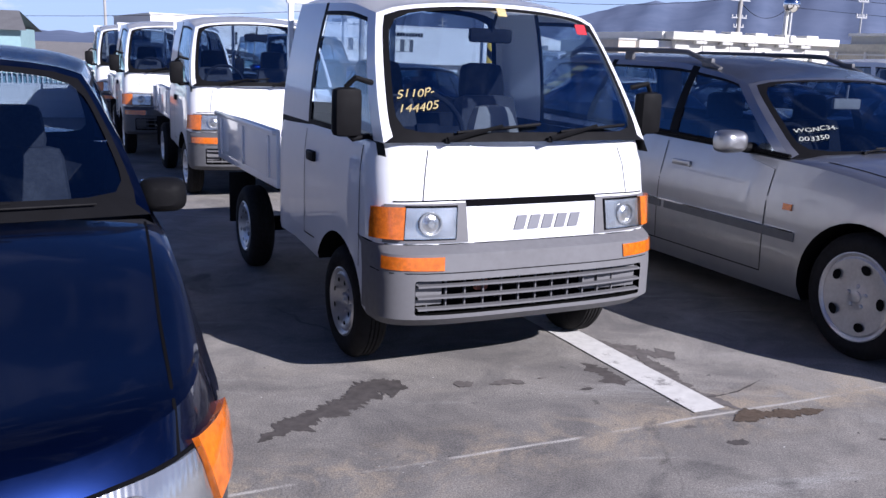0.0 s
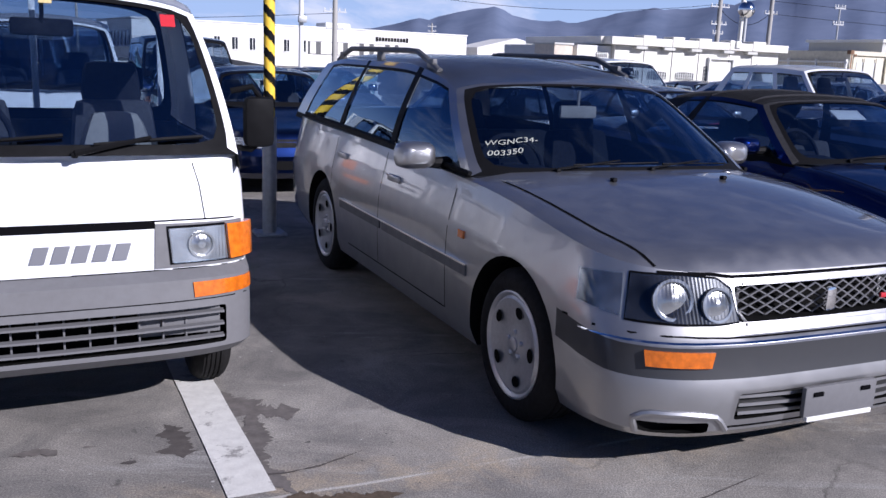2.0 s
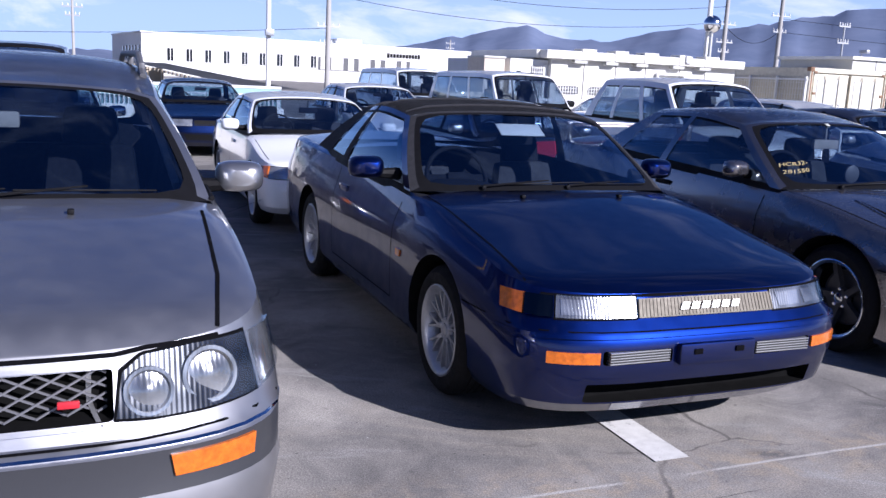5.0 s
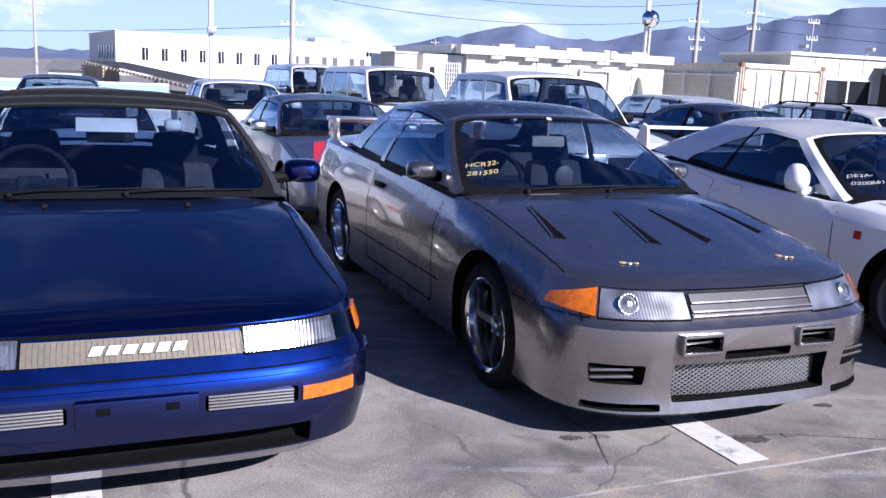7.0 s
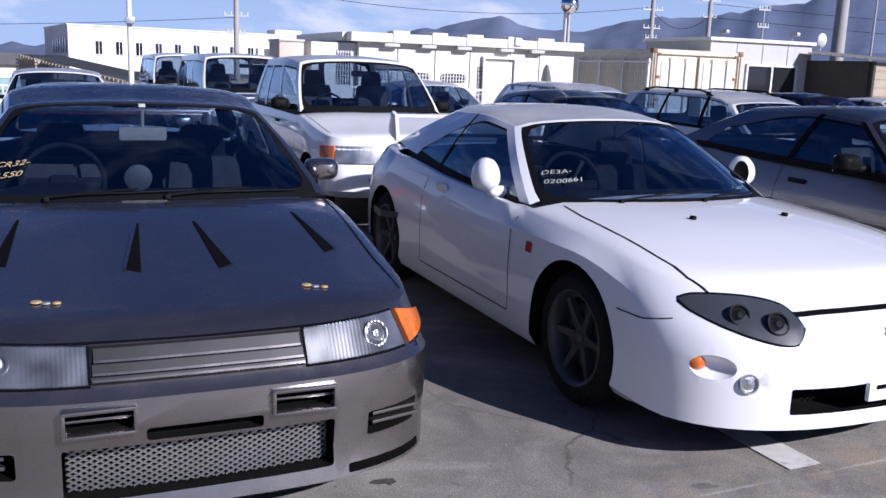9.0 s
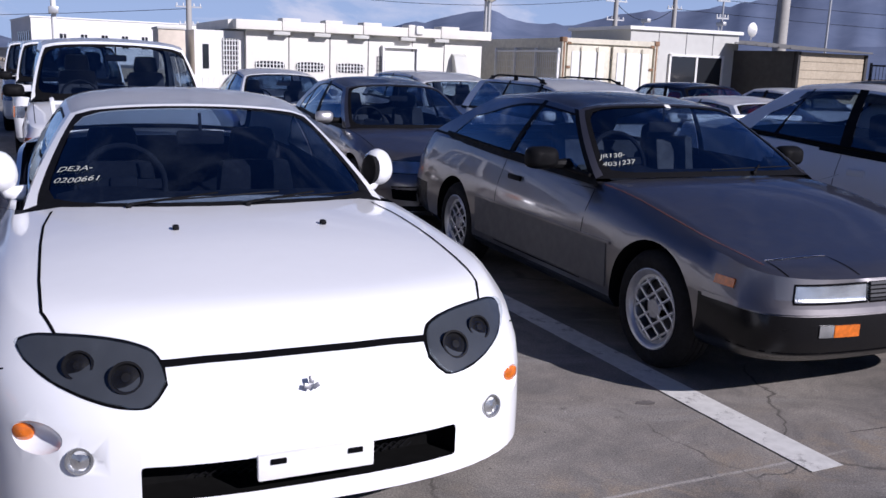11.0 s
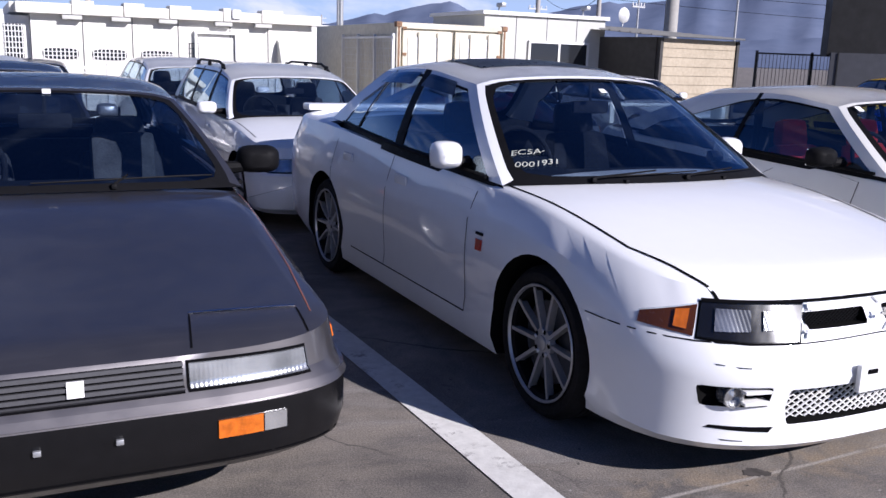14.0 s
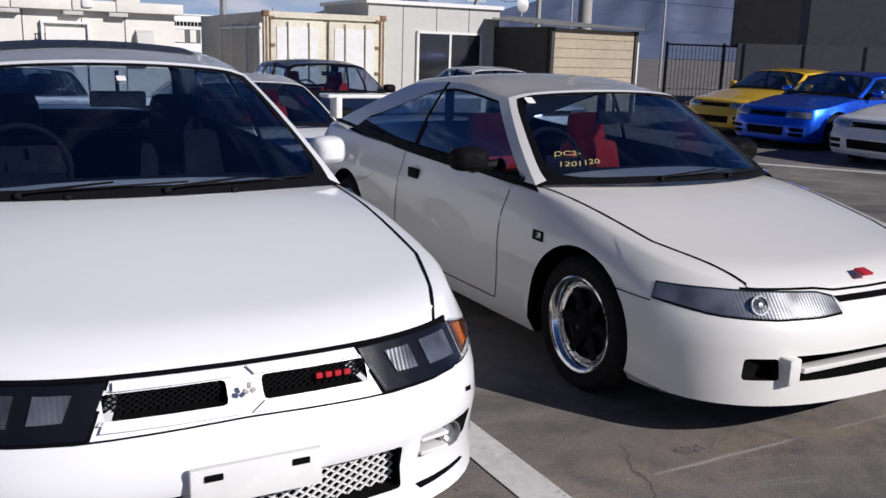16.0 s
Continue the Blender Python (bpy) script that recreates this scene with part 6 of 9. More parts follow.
for sx in (-1, 1):
    x = sx * 0.295
    c.box_part("duct_frame", [((x, -0.05, 0.482), (0.2, 0.05, 0.012), 0.004), ((x, -0.05, 0.41), (0.2, 0.05, 0.012), 0.004), ((x - 0.096, -0.05, 0.446), (0.012, 0.05, 0.072), 0.004), ((x + 0.096, -0.05, 0.446), (0.012, 0.05, 0.072), 0.004)], GUN, "bright duct surround")
    c.box_part("duct_vane", [((x, -0.02, 0.445), (0.18, 0.03, 0.008), 0.002)], GUN)
    for k in range(2):
        c.box_part("side_slat", [((sx * 0.63, 0.085, 0.3 + k * 0.03), (0.18, 0.06, 0.012), 0.003, pose(0, 0, 0, 0, 0, sx * 14))], GUN)
for y, w in ((0.42, 0),):
    for sx in (-1, 1):
        for dx, dy, r in ((0, 0, 0.014), (-0.028, 0.014, 0.018), (0.03, -0.006, 0.013)):
            loc, nor = c.hit((sx * 0.425 + dx, 0.31 + dy, 0), "t")
            bm = bmesh.new()
            lathe(bm, [(0, r), (0.004, r * 0.9), (0.006, 0.001)], 9, axis="z")
            part("bonnet_pin", bm, "tape" if dx else "steel", c.root, "tape-patched bonnet pin", Matrix.Translation(loc + nor * 0.001))
for x0, y0, x1, y1 in ((0.1, 0.96, 0.13, 0.5), (0.52, 1.08, 0.55, 0.64)):
    c.patch("bonnet_vent", [(x0, y0, 0), (x0 + 0.01, y0 - 0.01, 0)], [(x1, y1, 0), (x1 + 0.045, y1 + 0.03, 0)], "t", "gap", 0.003, 0.002, 3, 8, "dark wedge-shaped bonnet vent", c.root, True)
    c.seam([(x0 + 0.014, y0 - 0.01, 0), (x1 + 0.053, y1 + 0.03, 0)], "t", 0.012, True, "vent_lip", GUN, 0.006)
c.seam([(0.74, 0.14, 0), (0.73, 0.6, 0), (0.75, 1.38, 0)], "t", 0.007)
c.seam([(0, 0, 0.637), (0.5, 0.04, 0.64), (0.66, 0.14, 0.645)], "c", 0.008)
c.seam([(0.7, 0.15, 0.53), (0.9, 0.5, 0.535)], "c", 0.005)
door_seams(c, [1.52, 2.72], 0.26, 0.86)
c.handles([(2.55, 0.76)], "black")
c.door_mirror(1.75, 0.94, GUN, 0.17, 0.11, 0.09, stalk=-0.02)
rub_strip(c, 0.4, 0.006, 1.4, 3.0, "gap", 0.002, "body_crease", "fine crease")
c.wipers([((-0.55, 0.01), (-0.4, 0.03), (0.2, 0.05)), ((0.05, 0.01), (0.2, 0.03), (0.8, 0.04))])
c.seats(2.32, 0.36, 0.35, 1.1, "grey_in", "dark_in", 3.1, 1.85, 0.88)
c.dashboard(1.42, 1.85, 0.83, 0.66)
c.inner_mirror(0.86, 0.0, "pale_in")
c.writing(["HCR32-", "281550"], -0.92, 0.3, 0.068, "ink_y")
sticker(c, 0.0, 0.94, 0.03, "ink", "small white sticker")
bm = bmesh.new()
lathe(bm, [(0, 0.02), (0.03, 0.055), (0.045, 0.06), (0.05, 0.05), (0.05, 0.001)], 20, axis="y")
part("dash_gauge", bm, "mid_grey", c.root, "round dashboard gauge", pose(-0.05, 1.62, 0.93, 0, 0, 180))
c.box_part("rear_wing", [((0, 4.38, 1.07), (1.4, 0.2, 0.04), 0.015), ((0.66, 4.36, 0.98), (0.06, 0.18, 0.2), 0.02), ((-0.66, 4.36, 0.98), (0.06, 0.18, 0.2), 0.02)], GUN, "raised rear wing")

# white rounded coupe
rnd = Car("round_coupe", "white rounded coupe with dark almond headlamps", "car", pose(10.998, 3.396, 0, 0, 0, YAW), WHITE, ROUND_COUPE)
c = rnd
almond_t, almond_b = [], []
for i in range(17):
    t = i / 16
    crest, keel = math.sin(math.pi * t ** 0.75) ** 0.5, math.sin(math.pi * t ** 0.66) ** 0.5
    almond_t.append((lerp(0.42, 0.765, t), lerp(0.04, 0.36, t), lerp(0.578, 0.622, t) + 0.045 * max(0, crest)))
    almond_b.append((lerp(0.405, 0.765, t), lerp(0.04, 0.36, t), lerp(0.553, 0.617, t) - 0.078 * max(0, keel) * (1 - 0.4 * t)))
c.headlamp(almond_t, almond_b, "c", bulbs=((0.5, 0.1, 0.562, 0.042), (0.61, 0.2, 0.585, 0.038)), housing="lamp_dark", bulb="black", off=0.006, nx=24, nz=8, label="dark almond headlamp")
for sx in (-1, 1):
    loc, nor = c.hit((sx * 0.775, 0.2, 0.405), "c")
    bm = bmesh.new()
    lathe(bm, [(-0.01, 0.032), (0.008, 0.03), (0.016, 0.02), (0.019, 0.001)], 20, axis="z")
    part("turn_signal", bm, "amber", c.root, "small round amber turn lamp", Matrix.Translation(loc) @ nor.to_track_quat("Z", "Y").to_matrix().to_4x4())
    loc, nor = c.hit((sx * 0.62, 0.1, 0.352), "c")
    bm = bmesh.new()
    lathe(bm, [(-0.01, 0.04), (0.012, 0.038), (0.012, 0.032), (0.004, 0.026), (0.01, 0.002)], 22, axis="z")
    part("fog_lamp", bm, "reflector", c.root, "round fog lamp", Matrix.Translation(loc) @ nor.to_track_quat("Z", "Y").to_matrix().to_4x4())
c.lattice("intake_mesh", -0.45, 0.45, 0.24, 0.33, 0.1, 0.03, 0.02, 0.003, "black", 0.05)
plate_holder(c, 0.32, 0.34, 0.075, "white_pl", -0.03)
c.seam([(0, 0, 0.596), (0.3, 0.01, 0.595), (0.44, 0.03, 0.59)], "c", 0.026)
c.seam([(0.86, 0.62, 0.535), (0.86, 0.45, 0.53), (0.8, 0.34, 0.555)], "c", 0.005)
c.seam([(0.66, 0.29, 0), (0.7, 0.4, 0), (0.705, 0.6, 0), (0.7, 0.95, 0), (0.69, 1.2, 0), (0.66, 1.42, 0)], "t", 0.009)
c.box_part("badge", [((0, 0.018, 0.541), (0.015, 0.01, 0.022), 0.003, pose(0, 0, 0, -20)), ((-0.013, 0.014, 0.523), (0.022, 0.01, 0.014), 0.002, pose(0, 0, 0, -20, 30)), ((0.013, 0.014, 0.523), (0.022, 0.01, 0.014), 0.002, pose(0, 0, 0, -20, -30))], "badge", "three-lobed grey badge")
door_seams(c, [1.52, 2.72], 0.28, 0.86, 0.03)
side_marker(c, 1.33, 0.64, "red_lens", 0.05, 0.05)
c.handles([(2.5, 0.76)], WHITE, (0.012, 0.15, 0.06))
for sx in (-1, 1):
    bm = bmesh.new()
    rows = []
    for t, k in ((0.0, 0.3), (0.2, 0.75), (0.5, 0.98), (0.8, 1.0), (1.0, 0.95)):
        rows.append([Vector((sx * 0.86 + 0.075 * k * math.cos(a), 1.82 + 0.12 * t, 0.9 + 0.085 * k * math.sin(a) * (1.25 if math.sin(a) > 0 else 0.9))) for a in [2 * math.pi * i / 22 for i in range(22)]])
    vs = grid(bm, rows, closed=True)
    bm.faces.new(vs[0])
    bm.faces.new(vs[-1])
    tube(bm, [(sx * 0.76, 1.89, 0.82), (sx * 0.83, 1.89, 0.83), (sx * 0.86, 1.88, 0.88)], [0.04, 0.032, 0.03], 10)
    mir = part("door_mirror", bm, WHITE, c.root, "rounded white mirror on a stalk", angle=60)
    bm = bmesh.new()
    box(bm, (sx * 0.86, 1.942, 0.905), (0.11, 0.006, 0.13), 0.003)
    part("mirror_glass", bm, "mirror", mir)
    if sx > 0:
        bm = bmesh.new()
        lathe(bm, [(-0.035, 0.05), (0.004, 0.056), (0.008, 0.053), (0.004, 0.048), (0.002, 0.001)], 26, axis="z")
        part("mirror_recess", bm, "black", mir, "black recess of the folded mirror", Matrix.Translation((0.791, 1.829, 0.91)) @ Vector((-0.8, -0.6, 0.05)).to_track_quat("Z", "Y").to_matrix().to_4x4() @ Matrix.Diagonal((0.8, 1.35, 1, 1)))
for sx in (-1, 1):
    bm = bmesh.new()
    box(bm, (sx * 0.62, 4.0, 1.03), (0.03, 0.2, 0.2), 0.012, pose(0, 0, 0, 20, sx * 6, 0), (1, 0.4))
    part("wing_fin", bm, WHITE, c.root, "upright rear wing fin")
c.box_part("rear_wing", [((0, 4.02, 1.1), (1.25, 0.14, 0.025), 0.01)], WHITE)
c.patch("side_graphic", [(1, 3.1, 0.52), (1, 3.32, 0.54)], [(1, 3.12, 0.44), (1, 3.3, 0.45)], "s", "lamp_dark", 0.002, 0.001, 3, 2, "dark worn decal", c.root, True)
c.wipers([((-0.5, 0.02), (-0.4, 0.05), (0.3, 0.1)), ((0.1, 0.02), (0.2, 0.05), (0.8, 0.07))])
nozzles(c, ((-0.25, 0.95), (0.3, 0.95)))
c.seats(2.35, 0.36, 0.33, 1.06, "dark_in", "dark_in", None, 1.85, 0.86)
c.dashboard(1.56, 1.98, 0.79, 0.64)
c.inner_mirror(0.86)
c.writing(["DE3A-", "0200661"], -0.9, 0.32, 0.066)

# grey wedge hatchback
wedge = Car("wedge_hatchback", "dark grey wedge-shaped hatchback with half-covered headlamps", "car", by_wheel(WEDGE, 12.603, 5.037, 15.4), BROWN, WEDGE)
c = wedge
c.headlamp([(0.302, 0, 0.586), (0.618, 0.13, 0.581)], [(0.302, 0, 0.513), (0.624, 0.13, 0.511)], "c", off=0.006, label="clear fluted rectangular headlamp")
c.patch("grille", [(-0.285, 0, 0.594), (0.285, 0, 0.594)], [(-0.285, 0, 0.506), (0.285, 0, 0.506)], "c", "gap", 0.002, 0.02, 14, 2, "black slatted grille", c.root)
M["slat_grey"] = mat("grey_grille_plastic", (0.06, 0.06, 0.065), 0.5, vary=0.25, scale=30)
for k in range(5):
    z = 0.516 + k * 0.0178
    c.patch("grille_slat", [(-0.285, 0, z + 0.005), (0.285, 0, z + 0.005)], [(-0.285, 0, z - 0.006), (0.285, 0, z - 0.006)], "c", "slat_grey", 0.014, 0.014, 12, 1, "", c.root)
c.patch("badge", [(-0.022, 0, 0.574), (0.022, 0, 0.574)], [(-0.022, 0, 0.53), (0.022, 0, 0.53)], "c", "white_pl", 0.02, 0.02, 2, 2, "square white badge", c.root)
c.patch("fog_lamp", [(0.36, 0, 0.428), (0.49, 0, 0.428)], [(0.36, 0, 0.376), (0.49, 0, 0.376)], "c", "amber", 0.006, 0.03, 5, 2, "amber bumper lamp", c.root, True)
c.patch("park_lamp", [(0.494, 0, 0.428), (0.565, 0, 0.428)], [(0.494, 0, 0.376), (0.565, 0, 0.376)], "c", "reflector", 0.006, 0.03, 4, 2, "clear bumper lamp", c.root, True)
c.patch("bumper_cap", [(-0.82, 0.45, 0.488), (-0.7, 0.06, 0.488), (0, 0, 0.488), (0.7, 0.06, 0.488), (0.82, 0.45, 0.488)], [(-0.82, 0.45, 0.468), (-0.7, 0.06, 0.468), (0, 0, 0.468), (0.7, 0.06, 0.468), (0.82, 0.45, 0.468)], "c", BROWN, 0.01, 0.012, 30, 1, "grey bumper cap strip", c.root)
c.seam([(0, 0, 0.3), (0.6, 0.02, 0.3), (0.8, 0.3, 0.3)], "c", 0.005)
bm = bmesh.new()
tube(bm, [(0.2, 0.2, 0.3), (0.2, 0.17, 0.262), (0.2, 0.14, 0.248), (0.2, 0.115, 0.255), (0.2, 0.112, 0.272)], 0.008, 8)
part("tow_hook", bm, "black", c.root, "black steel towing hook")
for x in (-0.1, 0.1):
    c.box_part("stud", [((x, -0.006, 0.41), (0.02, 0.012, 0.016), 0.003)], "steel", "bare plate stud")
c.seam([(0.305, 0.085, 0), (0.327, 0.262, 0), (0.652, 0.272, 0), (0.652, 0.13, 0)], "t", 0.006)
c.patch("lid_edge", [(0.327, 0.272, 0), (0.652, 0.282, 0)], [(0.327, 0.266, 0), (0.652, 0.276, 0)], "t", "chrome", 0.004, 0.003, 6, 1, "bright lid edge", c.root, True)
c.seam([(0.69, 0.24, 0), (0.72, 0.6, 0), (0.73, 1.44, 0)], "t", 0.004, True, "pinstripe", "rust_red")
door_seams(c, [1.5, 2.6], 0.3, 0.85)
side_marker(c, 0.36, 0.555, "amber", 0.11, 0.04)
M["cladding"] = mat("grey_lower_cladding", (0.085, 0.083, 0.085), 0.5, vary=0.12, scale=8, bump=0.08)
rub_strip(c, 0.555, 0.012, 1.2, 2.92, BROWN, 0.012, "side_moulding", "bright edge of the side moulding")
rub_strip(c, 0.43, 0.235, 1.24, 2.9, "cladding", 0.007, "side_cladding", "dark grey lower cladding")
c.handles([(2.4, 0.74)], "black")
c.door_mirror(1.82, 0.93, "black", 0.2, 0.13, 0.1)
belt_trim(c, 1.55, 3.7)
c.wipers([((0.3, 0.02), (-0.1, 0.05), (0.85, 0.09))])
c.seats(2.3, 0.35, 0.35, 1.08, "grey_in", "grey_in", 3.0, 1.9, 0.9)
c.dashboard(1.5, 1.92, 0.83, 0.62)
c.inner_mirror(0.88)
c.writing(["JR130-", "4031237"], -0.93, 0.24, 0.066)
sticker(c, 0.02, 0.95, 0.035, "white_pl", "small white sticker")
M["check_in"] = mat("checked_seat_cloth", (0.09, 0.09, 0.095), 0.9, vary=0.5, scale=60)
for sx in (-1, 1):
    c.box_part("seat_panel", [((sx * 0.35, 2.33, 0.8), (0.3, 0.14, 0.42), 0.03, pose(0, 0, 0, -12))], "check_in", "patterned seat panel")

# white saloon
sed = Car("sedan", "white saloon with mesh front intake and sunroof", "car", by_wheel(SEDAN, 15.134, 5.467, YAW), WHITE, SEDAN)
c = sed
c.headlamp([(0.33, 0.1, 0.64), (0.5, 0.15, 0.645), (0.66, 0.26, 0.645)], [(0.375, 0.1, 0.53), (0.55, 0.15, 0.53), (0.68, 0.26, 0.54)], "c", housing="gloss_black", off=0.01, label="smoked multi-reflector headlamp")
c.patch("reflector_bowl", [(0.53, 0.15, 0.627), (0.63, 0.22, 0.63)], [(0.54, 0.15, 0.562), (0.64, 0.22, 0.56)], "c", "lamp_twin", 0.012, 0.004, 6, 4, "bright main reflector", c.root, True)
c.patch("reflector_bowl", [(0.41, 0.1, 0.622), (0.49, 0.13, 0.624)], [(0.43, 0.1, 0.568), (0.5, 0.13, 0.566)], "c", "lamp_twin", 0.012, 0.004, 6, 4, "bright inner reflector", c.root, True)
c.patch("bumper_slot", [(0.48, 0.04, 0.247), (0.68, 0.14, 0.25)], [(0.5, 0.04, 0.229), (0.7, 0.14, 0.24)], "c", "gap", 0.002, 0.01, 10, 1, "dark slot under the fog lamp", c.root, True)
c.seam([(0.7, 0.15, 0.455), (0.735, 0.18, 0.447)], "c", 0.014, False, "scuff", "gap")
c.patch("turn_signal", [(0.668, 0.27, 0.643), (0.79, 0.42, 0.6)], [(0.688, 0.27, 0.54), (0.8, 0.42, 0.56)], "c", "lens", 0.016, 0.02, 7, 3, "smoked amber corner lamp", c.root, True)
c.patch("corner_lamp", [(0.668, 0.27, 0.641), (0.79, 0.42, 0.598)], [(0.688, 0.27, 0.542), (0.8, 0.42, 0.562)], "c", "amber_smoke", 0.004, 0.01, 6, 3, "", c.root, True)
c.patch("bulb", [(0.69, 0.28, 0.625), (0.725, 0.31, 0.618)], [(0.705, 0.28, 0.56), (0.735, 0.31, 0.565)], "c", "amber", 0.01, 0.006, 4, 3, "amber bulb in the corner lamp", c.root, True)
c.lattice("intake_mesh", -0.415, 0.415, 0.256, 0.375, 0.066, 0.036, 0.024, 0.0036, "white_pl", 0.05)
for sx in (-1, 1):
    c.lattice("grille_mesh", sx * 0.19 - 0.14, sx * 0.19 + 0.14, 0.567, 0.619, 0.13, 0.02, 0.014, 0.0025, "black", 0.0)
    c.patch("grille_rim", [(sx * 0.01, 0, 0.642), (sx * 0.33, 0.04, 0.642)], [(sx * 0.03, 0, 0.622), (sx * 0.33, 0.04, 0.622)], "c", WHITE, 0.012, 0.03, 10, 1, "", c.root)
    c.patch("grille_rim", [(sx * 0.05, 0, 0.563), (sx * 0.35, 0.04, 0.563)], [(sx * 0.01, 0, 0.54), (sx * 0.36, 0.04, 0.54)], "c", WHITE, 0.012, 0.03, 10, 1, "", c.root)
    c.patch("grille_rim", [(sx * 0.315, 0.04, 0.625), (sx * 0.34, 0.04, 0.625)], [(sx * 0.335, 0.04, 0.555), (sx * 0.365, 0.04, 0.555)], "c", WHITE, 0.012, 0.03, 3, 2, "", c.root)
    loc, nor = c.hit((sx * 0.62, -0.02, 0.345), "f")
    bm = bmesh.new()
    lathe(bm, [(-0.02, 0.04), (0.03, 0.038), (0.03, 0.034), (0.012, 0.028), (0.02, 0.001)], 22, axis="z")
    part("fog_lamp", bm, "reflector", c.root, "round fog lamp", Matrix.Translation((sx * 0.6, 0.155, 0.352)) @ Vector((sx * 0.2, -1, 0)).to_track_quat("Z", "Y").to_matrix().to_4x4())
    for k in range(2):
        c.box_part("fog_slat", [((sx * 0.53, 0.11, 0.332 + k * 0.04), (0.1, 0.05, 0.012), 0.004, pose(0, 0, 0, 0, 0, sx * 12))], "white_pl")
c.box_part("badge", [((0, 0.068, 0.616), (0.01, 0.008, 0.015), 0.002), ((-0.009, 0.066, 0.603), (0.015, 0.008, 0.01), 0.002, pose(0, 0, 0, 0, 30)), ((0.009, 0.066, 0.603), (0.015, 0.008, 0.01), 0.002, pose(0, 0, 0, 0, -30))], "badge_pale", "three-lobed badge")
c.box_part("badge", [((0.2 + k * 0.026, 0.118, 0.594), (0.018, 0.012, 0.014), 0.002) for k in range(4)], "badge_red", "red model badge")
plate_holder(c, 0.4, 0.33, 0.1, "white_pl", 0.02)
c.seam([(0, 0, 0.65), (0.4, 0.1, 0.652), (0.66, 0.26, 0.655)], "c", 0.012, off=0.008)
c.seam([(0, 0, 0.533), (0.4, 0.1, 0.525), (0.76, 0.3, 0.53), (0.9, 0.6, 0.54)], "c", 0.005)
c.seam([(0.6, 0.24, 0), (0.65, 0.36, 0), (0.72, 0.6, 0), (0.75, 1.42, 0)], "t", 0.012)
door_seams(c, [1.58, 2.56, 3.45], 0.28, 0.9)
side_marker(c, 1.45, 0.62, "red_lens", 0.05, 0.05)
side_marker(c, 1.45, 0.67, "black", 0.06, 0.012)
c.handles([(2.38, 0.78), (3.2, 0.81)], WHITE, (0.012, 0.15, 0.05))
c.door_mirror(1.78, 0.98, WHITE, 0.15, 0.13, 0.1, stalk=0.01)
belt_trim(c, 1.55, 3.6)
for x, z, w in ((-0.62, 0.455, 0.05), (-0.7, 0.462, 0.03), (-0.66, 0.2, 0.08)):
    c.patch("scrape", [(x, 0.1, z + 0.004), (x + w, 0.08, z + 0.001)], [(x + 0.01, 0.1, z - 0.001), (x + w, 0.08, z - 0.002)], "c", "lamp_dark", 0.0015, 0.001, 4, 2, "dark paint scrape", c.root)
bm = bmesh.new()
rows = []
for j in range(7):
    y = lerp(2.32, 2.95, j / 6)
    rows.append([Vector((u, y, c.zr(y) + c.roof_rise(u / c.wr(y)) + 0.006)) for u in [lerp(-0.42, 0.42, i / 8) for i in range(9)]])
grid(bm, rows)
bmesh.ops.solidify(bm, geom=bm.faces[:], thickness=0.012)
part("sunroof", bm, "lamp_dark", c.root, "dark glass sunroof")
for sx in (-1, 1):
    for y0, y1, t0, t1 in ((1.62, 2.48, 2.28, 2.57), (2.62, 3.3, 2.68, 3.17)):
        bm = bmesh.new()
        grid(bm, [[c.side_pt(sx, lerp(y0, y1, i / 8), lerp(t0, t1, i / 8), r, o) for i in range(9)] for r, o in ((0.8, 0.03), (0.9, 0.014), (0.955, 0.004))])
        part("door_visor", bm, "visor", c.root, "smoked door visor")
c.box_part("rear_wing", [((0, 4.52, 1.035), (1.4, 0.16, 0.05), 0.02)], WHITE, "low boot spoiler")
c.wipers([((-0.55, 0.02), (-0.5, 0.03), (0.15, 0.055)), ((0.05, 0.02), (0.1, 0.03), (0.8, 0.055))])
nozzles(c, ((-0.28, 1.2), (0.28, 1.2)))
c.seats(2.4, 0.37, 0.4, 1.18, "dark_in", "dark_in", 3.1, 1.95, 0.92)
c.dashboard(1.48, 1.95, 0.86, 0.68)
c.inner_mirror(0.87)
c.writing(["EC5A-", "0001931"], -0.92, 0.24, 0.066)
sticker(c, 0.0, 0.82, 0.035, "white_pl", "small white sticker")

# off-white coupe with red seats
hat = Car("hatchback_coupe", "off-white coupe with red bucket seats and rear wing", "car", by_wheel(HATCH_COUPE, 17.564, 6.221, YAW), CREAM, HATCH_COUPE)
c = hat
c.headlamp([(0.225, 0.02, 0.556), (0.3, 0.03, 0.575), (0.5, 0.08, 0.583), (0.68, 0.2, 0.588), (0.81, 0.4, 0.584)], [(0.2, 0.02, 0.505), (0.3, 0.03, 0.498), (0.5, 0.08, 0.496), (0.7, 0.2, 0.505), (0.83, 0.4, 0.535)], "c", bulbs=((0.56, 0.1, 0.541, 0.034),), housing="lamp_twin", bulb="lamp_twin", off=0.01, nx=18, label="long clear headlamp")
c.box_part("intake_bar", [((0, 0.04, 0.315), (0.84, 0.05, 0.022), 0.006)], CREAM, "off-white intake bar")
for sx in (-1, 1):
    c.box_part("intake_pillar", [((sx * 0.46, 0.05, 0.315), (0.06, 0.06, 0.1), 0.01)], CREAM)
c.patch("slot", [(-0.21, 0.02, 0.56), (0.21, 0.02, 0.56)], [(-0.19, 0.02, 0.538), (0.19, 0.02, 0.538)], "c", "gap", 0.002, 0.01, 10, 1, "", c.root)
